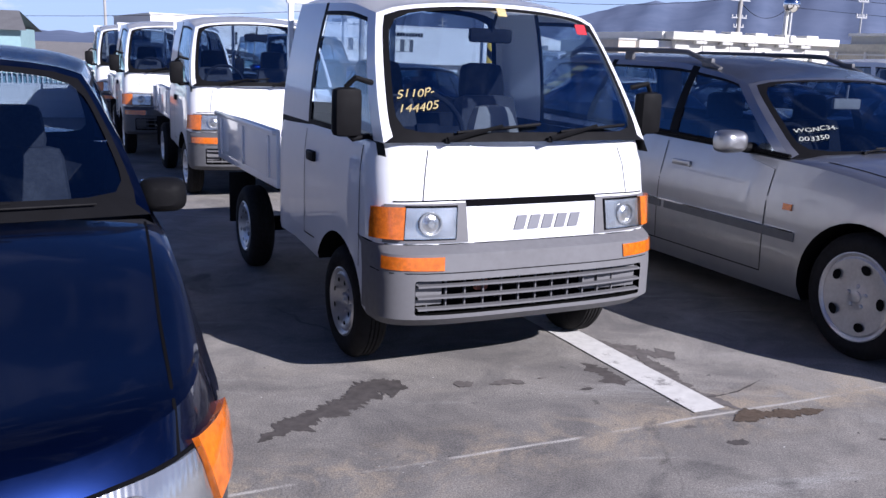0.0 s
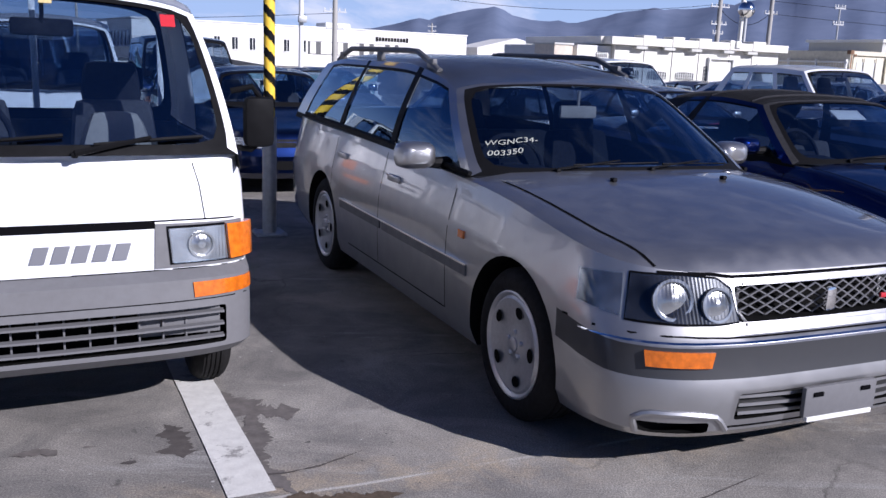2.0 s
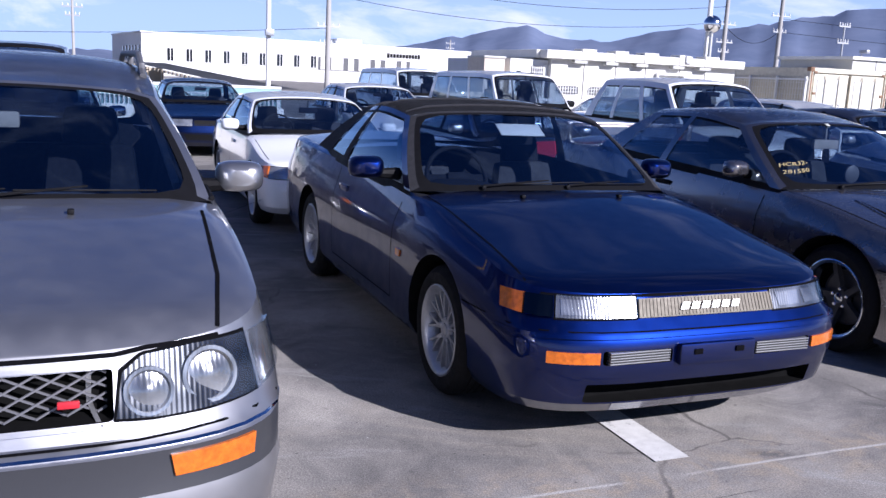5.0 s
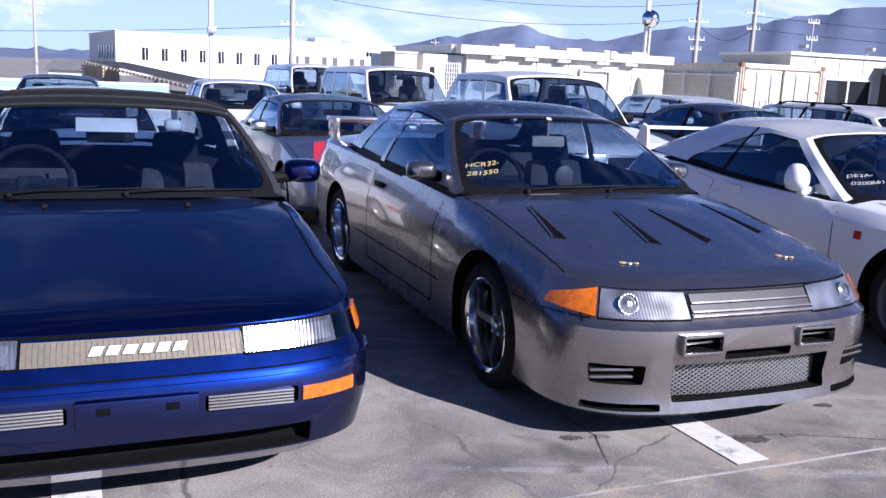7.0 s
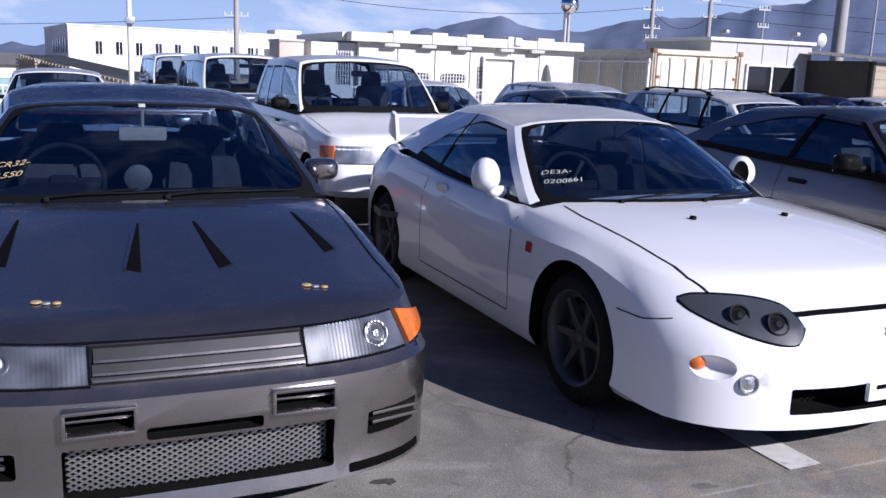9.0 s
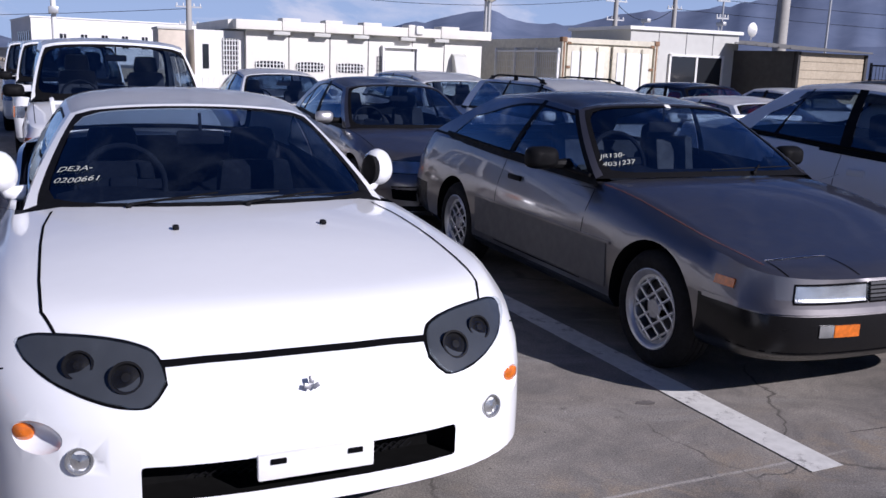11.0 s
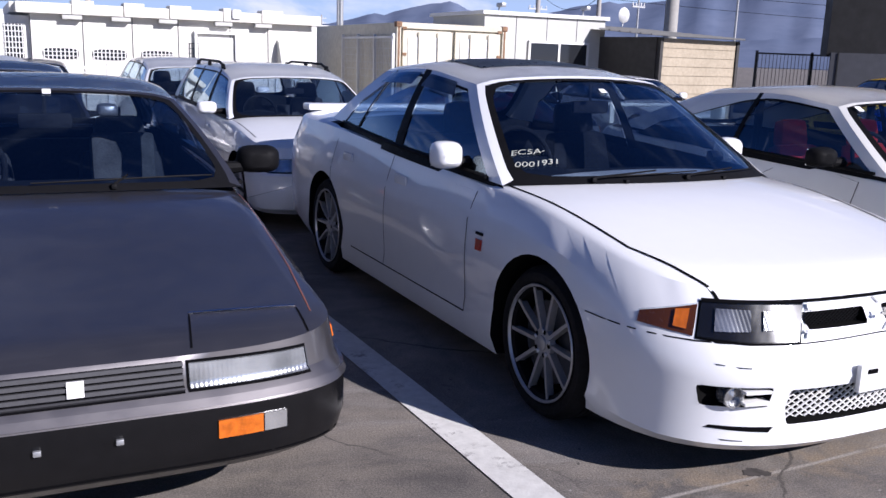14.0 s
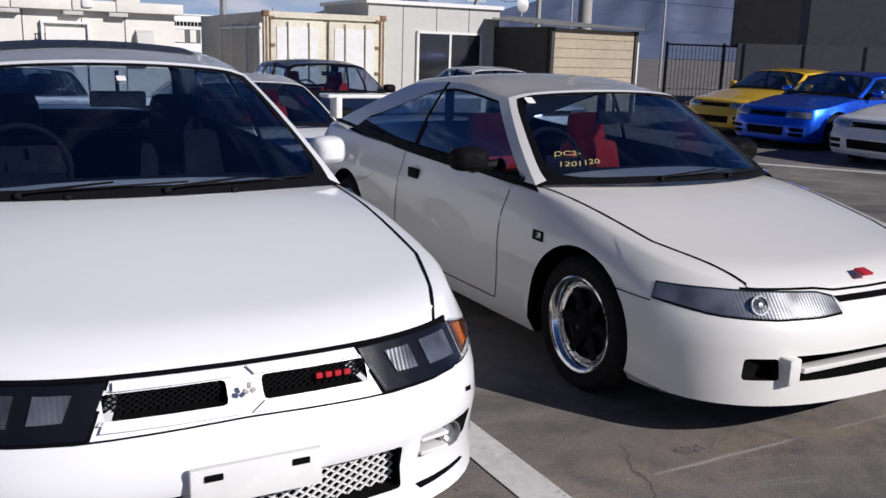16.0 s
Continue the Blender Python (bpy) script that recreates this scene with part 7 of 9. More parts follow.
c.box_part("badge", [((0, 0.13, 0.632), (0.06, 0.05, 0.012), 0.004, pose(0, 0, 0, 14))], "badge_red", "dark red bonnet badge")
c.seam([(0, 0, 0.578), (0.2, 0.02, 0.58), (0.3, 0.05, 0.592), (0.6, 0.17, 0.597)], "c", 0.01)
c.seam([(0.84, 0.4, 0.52), (0.9, 0.6, 0.53)], "c", 0.005)
c.seam([(0.530, 0.170, 0), (0.58, 0.3, 0), (0.68, 0.6, 0), (0.735, 1.38, 0)], "t", 0.012)
door_seams(c, [1.5, 2.66], 0.26, 0.85)
side_marker(c, 1.16, 0.635, "black", 0.075, 0.045)
side_marker(c, 1.16, 0.635, "reflector", 0.055, 0.028)
c.handles([(2.48, 0.74)], "black", (0.02, 0.12, 0.06))
c.door_mirror(1.66, 0.92, "black", 0.2, 0.12, 0.1)
belt_trim(c, 1.42, 3.5)
c.wipers([((-0.3, 0.02), (-0.2, 0.03), (0.45, 0.06)), ((0.25, 0.02), (0.35, 0.03), (0.9, 0.05))])
c.seats(2.25, 0.36, 0.3, 1.08, "red_in", "red_in", None, 1.76, 0.88)
c.dashboard(1.36, 1.8, 0.82, 0.64)
c.box_part("roll_cage", [((sx * 0.56, 2.55, 0.95), (0.045, 0.045, 0.6), 0.01) for sx in (-1, 1)] + [((0, 2.55, 1.23), (1.1, 0.045, 0.045), 0.01)], "black", "black roll hoop")
c.inner_mirror(0.88)
c.writing(["DC2-", "1201120"], -0.86, 0.26, 0.066, "ink_y")
sticker(c, -0.85, 0.9, 0.05, "white_pl", "small round sticker")
c.box_part("rear_wing", [((0, 4.25, 1.08), (1.4, 0.2, 0.03), 0.012), ((0.62, 4.2, 1.0), (0.05, 0.14, 0.16), 0.012), ((-0.62, 4.2, 1.0), (0.05, 0.14, 0.16), 0.012)], CREAM)


# ---- the cars behind ----
BLACKP = paint("black_paint", (0.02, 0.022, 0.03), 0.8, rough=0.32, dirt=0.0)
GREYP = paint("grey_blue_paint", (0.36, 0.39, 0.44), 1.0, rough=0.4, dirt=0.0)
PEARL = paint("silver_grey_paint", (0.5, 0.5, 0.51), 1.0, rough=0.4, dirt=0.0)
YELLOW = paint("yellow_paint", (0.78, 0.5, 0.02), 0.1, rough=0.3, dirt=0.0)
BRIGHT = paint("bright_blue_paint", (0.012, 0.1, 0.75), 0.7, rough=0.3, dirt=0.0)
REDP = paint("red_paint", (0.55, 0.02, 0.015), 0.0, rough=0.35, dirt=0.0)
ALLOY = dict(kind="spoke", n=5, w0=0.06, w1=0.05, mat="silver", dish=0.02)
DARKRIM = dict(kind="spoke", n=6, w0=0.05, w1=0.035, mat="gun", dish=0.02)


def upright(L, hw, H, hood, belt, cowl, atop, rtop, rbase, R=0.31, style=ALLOY, axle=0.85, wb=2.6, sill=0.2, nf=3.8, Df=0.45, pillars=(0.36, 0.68), rail_in=0.2):
    """A plainer body for vans, four-wheel drives and saloons."""
    c0, c1 = cowl + 0.02, rbase
    cols = [(c0, atop, "p"), (c0 + 0.1, atop + 0.07, "g")]
    for q in pillars:
        b, t = lerp(c0, c1, q), lerp(atop, rtop, q)
        cols += [(b - 0.045, t - 0.045, "p" if H > 1.6 else "b"), (b + 0.045, t + 0.045, "g")]
    cols += [(c1 - 0.22, rtop - 0.12, "p"), (c1, rtop, None)]
    mid = lerp(sill, hood, 0.5)
    return basics(L, hw, axle, wb, R, R - 0.1, 0.2, style,
        levels=shell(L, hw, [(sill, 0.1, 0.05), (sill + 0.07, 0.02, 0.01), (mid, 0, 0), (mid + 0.06, 0.03, 0.0), (hood - 0.1, 0.05, 0.01), (hood, 0.1, 0.05)],
            [(sill, 0.04), (sill + 0.08, 0.01), (mid, 0), (mid + 0.08, 0), (hood - 0.04, 0.0), (belt, 0.05)],
            [(sill + 0.05, 0.1, 0.05), (sill + 0.1, 0.02, 0.01), (mid, 0, 0), (mid + 0.1, 0.02, 0), (hood, 0.03, 0.0), (belt, 0.06, 0.05)],
            [(0, hood - 0.02), (0.5, hood + 0.03), (cowl, belt - 0.02), (L, belt)], Df=Df, nf=nf),
        crown=[(0, 0.02), (0.6, 0.04), (2, 0.05)], tub=(cowl + 0.08, rbase - 0.1, 0.45),
        cabin=dict(cols=cols, zb=belt + 0.02, wb=[(cowl, hw - 0.08), (L / 2, hw - 0.06), (L, hw - 0.1)], zr=[(atop, H - 0.07), (atop + 0.5, H - 0.035), (rtop, H - 0.05)],
            wr=[(atop, hw - rail_in - 0.04), (atop + 0.6, hw - rail_in), (rtop, hw - rail_in - 0.02)], crown=0.05, ws=(0.18, 0.08, 0.02), rear=(0.05, 0.05, 0.0), band=(0.05, 0.83 if H > 1.6 else 0.87), margin=(0.06, 0.1)))


def trim_plain(c, hl=(0.36, 0.74), z=(0.55, 0.66), y=0.25, amber=True, grille=True, mirror="black", seat="grey_in", race=False, intake=True):
    """Lamps, grille, bumper line, mirrors, seats and seams for a car of the rows behind."""
    s = c.s
    g = s["cabin"]
    hw = s["hw"]
    z0, z1 = z
    c.headlamp([(hl[0], 0, z1), (hl[1], y, z1)], [(hl[0], 0, z0), (hl[1], y, z0)], "c", nx=8, nz=3, amber=([(hl[1] + 0.01, y, z1), (hw - 0.01, y + 0.12, z1 - 0.01)], [(hl[1] + 0.01, y, z0), (hw - 0.01, y + 0.12, z0 + 0.01)]) if amber else None)
    if grille:
        c.patch("grille", [(-hl[0] + 0.03, 0, z1 - 0.01), (hl[0] - 0.03, 0, z1 - 0.01)], [(-hl[0] + 0.03, 0, z0 + 0.01), (hl[0] - 0.03, 0, z0 + 0.01)], "c", "black", 0.003, 0.02, 10, 2, "", c.root)
    if race:
        c.patch("lower_intake", [(-0.4, 0, 0.39), (0.4, 0, 0.39)], [(-0.38, 0, 0.25), (0.38, 0, 0.25)], "c", "black", 0.004, 0.02, 10, 3, "", c.root)
        for z_ in (0.36, 0.27):
            c.patch("side_duct", [(0.5, 0.05, z_ + 0.03), (0.72, 0.15, z_ + 0.03)], [(0.5, 0.05, z_ - 0.03), (0.72, 0.15, z_ - 0.03)], "c", "black", 0.004, 0.02, 6, 2, "", c.root, True)
        c.patch("lip", [(-0.8, 0.2, 0.185), (0, 0, 0.185), (0.8, 0.2, 0.185)], [(-0.8, 0.2, 0.16), (0, 0, 0.16), (0.8, 0.2, 0.16)], "c", c.paint, 0.02, 0.02, 16, 1, "", c.root)
    elif intake:
        c.patch("lower_intake", [(-0.5, 0, z0 - 0.14), (0.5, 0, z0 - 0.14)], [(-0.45, 0, z0 - 0.24), (0.45, 0, z0 - 0.24)], "c", "black", 0.003, 0.02, 8, 2, "", c.root)
    zb, zs = c.zb(s["axle"] + 1), s["levels"][0][0](2)
    a, b = s["axle"] + s["arch"] + 0.12, s["axle"] + s["wb"] - s["arch"] + 0.1
    ys = [a, b] if s["L"] < 3 or c.cab_doors == 1 else [a, (a + b) / 2, b]
    for y_ in ys:
        c.seam([(1, y_, zs + 0.1), (1, y_, zb - 0.07)], "s")
    c.seam([(1, a, zs + 0.1), (1, b, zs + 0.1)], "s")
    c0 = g["cols"][0][0]
    c.seam([(hw - 0.12, 0.4, 0), (hw - 0.1, c0 - 0.1, 0)], "t")
    c.door_mirror(c0 + 0.28, zb + 0.08, mirror)
    c.handles([((ys[1] if len(ys) > 2 else b) - 0.15, zb - 0.14)], mirror)
    H = c.zr(g["cols"][0][1] + 0.4)
    c.seats(c0 + 0.95, top=H - 0.12, z=zb - 0.55, cloth=seat, head=seat, wheel_y=c0 + 0.45, wheel_z=zb + 0.02, rear_y=c0 + 1.75 if g["cols"][-1][0] - c0 > 1.7 else None)
    c.dashboard(c0 - 0.02, c0 + 0.42, zb - 0.02, hw - 0.18)
    c.inner_mirror()


def by_roof(s, x, y, yaw, k=1.0):
    """The pose that puts the right-hand top corner of the windscreen at (x, y), at k times the size."""
    yt = s["cabin"]["cols"][0][1] * k
    lx = -smooth_curve(s["cabin"]["wr"])(s["cabin"]["cols"][0][1]) * k
    c, n = math.cos(radians(yaw)), math.sin(radians(yaw))
    return pose(x - (c * lx - n * yt), y - (n * lx + c * yt), 0, 0, 0, yaw) @ Matrix.Scale(k, 4)


def rear_car(name, label, at, col, spec, mirror="black", seat="grey_in", fine=False, cat="car", **kw):
    c = Car(name, label, cat, at, col, spec, "cars in the rows behind", fine)
    c.cab_doors = kw.pop("doors", 2)
    trim_plain(c, mirror=mirror, seat=seat, **kw)
    return c


S_SALOON = upright(4.55, 0.845, 1.39, 0.72, 0.92, 1.35, 1.98, 3.15, 3.75)
S_LOW = upright(4.4, 0.85, 1.31, 0.68, 0.88, 1.35, 2.02, 3.0, 3.75, pillars=(0.5,))
S_SUV = upright(4.6, 0.86, 1.82, 0.98, 1.12, 1.25, 1.72, 4.2, 4.5, R=0.36, sill=0.36, wb=2.7, rail_in=0.14)
S_VAN = upright(4.4, 0.84, 1.74, 0.95, 1.1, 0.55, 1.15, 4.0, 4.3, R=0.31, sill=0.26, wb=2.5, axle=0.7, rail_in=0.15, Df=0.3)
S_PICK = upright(4.9, 0.9, 1.72, 0.94, 1.1, 1.4, 1.98, 3.55, 3.95, R=0.35, sill=0.36, wb=2.9, axle=0.85, rail_in=0.17)
S_EVO = dict(SEDAN)
S_EVO["wheel"] = DARKRIM
S_EVO["cuts"] = [((0, 0.02, 0.33), (0.9, 0.2, 0.16))]
S_ESTATE = dict(WAGON)
S_ESTATE.update(wheel=ALLOY, cuts=[((0, 0.02, 0.34), (0.8, 0.2, 0.08))], tone=None, extra=[])
S_SQUARE = upright(4.6, 0.885, 1.34, 0.7, 0.9, 1.4, 2.05, 3.1, 3.75, R=0.32, style=dict(kind="spoke", n=6, w0=0.05, w1=0.04, mat="gun", dish=0.02), pillars=(0.52,), sill=0.14)
S_HATCH2 = dict(HATCH_COUPE)
S_HATCH2["cuts"] = []

REAR = 0.89
rear_car("saloon", "dark blue saloon with square headlamps", by_wheel(S_SALOON, 0.82, 7.5, YAW, REAR), NAVY, S_SALOON, "chrome")
rear_car("saloon", "black saloon with square headlamps and chrome trim", by_wheel(S_SALOON, -0.13, 9.45, YAW, REAR), BLACKP, S_SALOON, "chrome")
rear_car("four_wheel_drive", "dark four-wheel drive with blue mirrors", by_wheel(S_SUV, -0.76, 11.4, YAW, REAR), BLACKP, S_SUV, BLUE, z=(0.72, 0.86))
silver2 = rear_car("saloon", "grey-blue saloon parked with its red inner wing showing", by_wheel(S_LOW, 6.05, 8.1, YAW, REAR), GREYP, S_LOW, GREYP, doors=1)
silver2.patch("wing_panel", [(-0.46, 0.95, 0), (0.78, 1.2, 0)], [(-0.64, 0.2, 0), (0.76, 0.22, 0)], "t", REDP, 0.008, 0.006, 12, 8, "red primer-coloured panel", silver2.root)
rear_car("saloon", "white saloon in the rear row", by_wheel(S_SALOON, 4.5, 12.3, YAW, REAR), WHITE, S_SALOON, WHITE)
rear_car("saloon", "dark blue saloon parked near the boundary wall", by_wheel(S_LOW, 1.45, 13.5, YAW, REAR), NAVY, S_LOW, "chrome")
rear_car("saloon", "white saloon with dark glass", by_wheel(S_LOW, 3.7, 7.16, YAW, REAR), WHITE, S_LOW, WHITE)
pick = rear_car("pickup_truck", "white double-cab pickup with black mirrors", by_roof(S_PICK, 8.43, 9.62, YAW, REAR), WHITE, S_PICK, "black", z=(0.7, 0.86), cat="truck", fine=True)
rear_car("van", "white van with black mirrors", by_roof(S_VAN, 6.85, 14.0, YAW, REAR), WHITE, S_VAN, "black", z=(0.62, 0.78), cat="van")
rear_car("van", "white van with chrome mirrors", by_roof(S_VAN, 5.36, 17.92, YAW, REAR), WHITE, S_VAN, "chrome", z=(0.62, 0.78), cat="van")
evo = rear_car("saloon", "grey sports saloon with amber corner lamps", by_wheel(S_EVO, 11.24, 9.22, YAW, REAR), BROWN, S_EVO, "silver", fine=True, intake=False)
evo.patch("bumper_duct", [(0.46, 0.03, 0.435), (0.72, 0.16, 0.425)], [(0.46, 0.03, 0.285), (0.7, 0.16, 0.3)], "c", "gap", 0.003, 0.02, 8, 3, "dark bumper duct", evo.root, True)
evo.patch("front_lip", [(-0.74, 0.2, 0.235), (-0.5, 0.04, 0.24), (0.5, 0.04, 0.24), (0.74, 0.2, 0.235)], [(-0.7, 0.2, 0.19), (-0.5, 0.04, 0.19), (0.5, 0.04, 0.19), (0.7, 0.2, 0.19)], "c", "black", 0.006, 0.02, 24, 1, "black lower lip", evo.root)
rear_car("saloon", "white saloon with fog lamps", by_wheel(S_EVO, 9.86, 13.1, YAW, REAR), WHITE, S_EVO, WHITE)
leg = rear_car("estate_car", "white estate car with black roof rails", by_wheel(S_ESTATE, 13.69, 9.82, YAW, REAR), WHITE, S_ESTATE, WHITE, fine=True)
rear_car("estate_car", "white estate car in the rear row", by_wheel(S_ESTATE, 12.454, 13.061, YAW, REAR), WHITE, S_ESTATE, WHITE)
rear_car("hatchback", "white coupe with red bucket seats", by_wheel(S_HATCH2, 15.724, 10.001, YAW, REAR), WHITE, S_HATCH2, "black", seat="red_in", doors=1)
rear_car("four_wheel_drive", "black hatchback with red seats", by_wheel(S_SALOON, 16.724, 13.831, YAW, REAR), BLACKP, S_SALOON, "black", seat="red_in")
rear_car("saloon", "small white coupe near the timber shed", by_wheel(S_LOW, 19.884, 16.471, YAW, REAR), WHITE, S_LOW, WHITE, doors=1)
rear_car("saloon", "pale saloon between the rows", by_wheel(S_LOW, 9.77, 15.42, YAW, REAR), PEARL, S_LOW, "black", doors=1)
rear_car("sports_coupe", "yellow sports coupe by the dark wall", by_wheel(S_SQUARE, 25.41, 19.91, -69, 0.95), YELLOW, S_SQUARE, YELLOW, amber=False, race=True, hl=(0.42, 0.78), z=(0.56, 0.66), doors=1)
rear_car("sports_coupe", "bright blue sports coupe by the dark wall", by_wheel(S_SQUARE, 25.12, 17.49, -71, 0.95), BRIGHT, S_SQUARE, BRIGHT, amber=False, race=True, hl=(0.42, 0.78), z=(0.56, 0.66), doors=1)
rear_car("sports_coupe", "white sports coupe with wide front intake", by_wheel(S_SQUARE, 25.22, 14.87, -73, 0.95), WHITE, S_SQUARE, WHITE, amber=False, race=True, hl=(0.42, 0.78), z=(0.56, 0.66), doors=1)


# roof rails of the white estate
def roof_rails(c, x, y0, y1, r=0.014, h=0.055, mats="black"):
    for sx in (-1, 1):
        bm = bmesh.new()
        pts = []
        for t in [i / 12 for i in range(13)]:
            y = lerp(y0, y1, t)
            up = h * min(1, 6 * t, 6 * (1 - t))
            pts.append((sx * (c.wr(y) - x), y, c.zr(y) + 0.012 + up))
        tube(bm, pts, r, 8)
        for t in (0.06, 0.5, 0.94):
            y = lerp(y0, y1, t)
            box(bm, (sx * (c.wr(y) - x), y, c.zr(y) + 0.03), (0.03, 0.09, 0.06), 0.01)
        part("roof_rail", bm, mats, c.root)


roof_rails(leg, 0.03, 2.5, 4.2)
roof_rails(wagon, 0.03, 2.35, 4.3, 0.017, 0.06, "mid_grey")


# dark blue saloon at the end of the front row
S_BLUE = upright(4.5, 0.86, 1.36, 0.66, 0.86, 1.4, 2.05, 3.1, 3.7, nf=3.0, Df=0.6)
end = Car("saloon", "dark blue saloon with amber front corner lamps", "car", pose(-0.69, -1.405, 0, 0, 0, 17), NAVY, S_BLUE)
end.headlamp([(0.34, 0.02, 0.58), (0.6, 0.1, 0.59), (0.76, 0.24, 0.59)], [(0.34, 0.02, 0.47), (0.6, 0.1, 0.47), (0.78, 0.25, 0.48)], "c", bulbs=((0.6, 0.12, 0.53, 0.045),), off=0.008,
    amber=([(0.77, 0.24, 0.605), (0.86, 0.46, 0.6)], [(0.79, 0.25, 0.47), (0.87, 0.42, 0.5)]))
end.seam([(0.7, 0.22, 0), (0.72, 0.7, 0), (0.76, 1.4, 0)], "t", 0.008)
door_seams(end, [1.5, 2.5], 0.3, 0.84)
end.door_mirror(1.66, 0.9, "black", 0.16, 0.12, 0.09, stalk=-0.02)
end.wipers([((-0.5, 0.02), (-0.4, 0.04), (0.2, 0.06)), ((0.05, 0.02), (0.2, 0.04), (0.8, 0.05))])
end.seats(2.4, 0.36, 0.35, 1.14, "grey_in", "grey_in", None, 1.9, 0.9)
end.dashboard(1.45, 1.9, 0.82, 0.66)
end.inner_mirror()

# kei trucks behind
KEI_DARK = dict(KEI)
KEI_DARK["extra"] = ["mid_grey"]
for x, y in ((-1.21, 6.09), (-2.5, 9.3), (-3.6, 12.4)):
    k = Car("kei_truck", "white kei pickup truck with grey bumper in the rear rows", "truck", by_wheel(KEI, x, y, YAW), WHITE, KEI_DARK, "cars in the rows behind", False)
    kei_front(k, False)
    k.patch("badge", [(-0.12, 0, 0.735), (0.12, 0, 0.735)], [(-0.12, 0, 0.7), (0.12, 0, 0.7)], "c", "badge", 0.004, 0.004, 4, 1, "", k.root)


# ---- buildings, fences, poles and hills ----
M.update({
    "render_white": mat("white_render", (0.74, 0.73, 0.7), 0.85, vary=0.08, scale=1.2, bump=0.1, bscale=60, dirt=0.04),
    "cream_wall": mat("cream_panel_wall", (0.7, 0.68, 0.62), 0.8, vary=0.1, scale=1.5, bump=0.1, bscale=40, dirt=0.05),
    "office_wall": mat("pale_grey_cladding", (0.5, 0.5, 0.47), 0.7, vary=0.08, scale=2, bump=0.1, dirt=0.03),
    "container_paint": mat("cream_container_paint", (0.62, 0.58, 0.46), 0.6, vary=0.22, scale=4, bump=0.2, bscale=30, dirt=0.15),
    "rust": mat("rust", (0.24, 0.14, 0.08), 0.9, vary=0.6, scale=8, bump=0.4),
    "timber": mat("pale_timber", (0.4, 0.34, 0.25), 0.8, vary=0.2, scale=5, bump=0.3, bscale=40),
    "dark_metal": mat("dark_sheet_metal", (0.035, 0.033, 0.032), 0.6, vary=0.2, scale=3, bump=0.1),
    "roof_metal": mat("grey_roof_sheet", (0.12, 0.12, 0.12), 0.5, vary=0.2, scale=3),
    "win_dark": mat("dark_window", (0.02, 0.022, 0.026), 0.08, spec=0.6),
    "white_steel": mat("white_painted_steel", (0.72, 0.72, 0.7), 0.5, vary=0.12, scale=6, dirt=0.04),
    "concrete": mat("pole_concrete", (0.36, 0.35, 0.33), 0.85, vary=0.12, scale=5),
    "teal": mat("teal_sheet", (0.26, 0.4, 0.42), 0.6, vary=0.1, scale=2),
    "tile_roof": mat("grey_tile_roof", (0.13, 0.13, 0.135), 0.75, vary=0.2, scale=6),
    "tarp": mat("blue_tarpaulin", (0.012, 0.11, 0.62), 0.4, vary=0.2, scale=7, bump=0.5, bscale=20),
    "yellow": mat("hazard_yellow", (0.8, 0.52, 0.03), 0.6, vary=0.15, scale=8, dirt=0.06),
    # slate is darkened so its colour carries the wall's shade
    "slate": mat("shade_dark_slate_wall", (0.055, 0.058, 0.07), 0.7, vary=0.12, scale=2),
    "near_black": mat("black_cladding", (0.006, 0.006, 0.007), 0.7, vary=0.2, scale=2),
})


def building(name, label, at, cat="building"):
    return empty(name, at, label, cat)


def flat(name, parent, boxes, mats, label="", bev=0.0):
    bm = bmesh.new()
    for c, s in boxes:
        box(bm, c, s, bev)
    return part(name, bm, mats, parent, label)


# pump house with blocky parapet; x runs along its front, y away from the lot
pump = building("pump_house", "long cream utility building with a stepped parapet", pose(9.22, 20.68, 0, 0, 0, 17.8))
PL, PH = 5.62, 2.0
flat("wall", pump, [((PL / 2, 2.0, PH / 2), (PL, 4.0, PH))], "cream_wall")
flat("roof", pump, [((PL / 2, 2.05, PH + 0.03), (PL + 0.2, 4.0, 0.1))], "cream_wall", "cream roof slab")
for u0, u1, raised in ((-0.045, 0.128, 0.0), (0.13, 0.297, 0.43), (0.3, 0.453, 0.45), (0.456, 0.645, 0.4), (0.648, 0.79, 0.2), (0.793, 1.025, 0.35)):
    x0, x1 = u0 * PL, u1 * PL
    boxes = [(((x0 + x1) / 2, 0.0, PH + 0.085), (x1 - x0, 0.42, 0.2))]
    if raised:
        boxes.append(((x0 + (x1 - x0) * raised / 2, 0.0, PH + 0.215), ((x1 - x0) * raised, 0.415, 0.075)))
    flat("parapet_block", pump, boxes, "cream_wall", "", 0.012)
flat("parapet_block", pump, [((-0.2, 2.1, PH + 0.085), (0.3, 3.9, 0.2))], "cream_wall", "", 0.012)
for u in (0.13, 0.29, 0.45, 0.65, 0.8):
    flat("drain_spout", pump, [((u * PL, -0.1, PH - 0.06), (0.36, 0.16, 0.09))], "office_wall", "", 0.01)
for u in (0.165, 0.33, 0.49, 0.68, 0.825):
    flat("panel_joint", pump, [((u * PL, -0.004, PH / 2), (0.018, 0.012, PH))], "mid_grey")
flat("roof_vent", pump, [((0.695 * PL, -0.19, PH + 0.14), (0.2, 0.16, 0.2))], "white_steel", "white box vent on the parapet", 0.05)
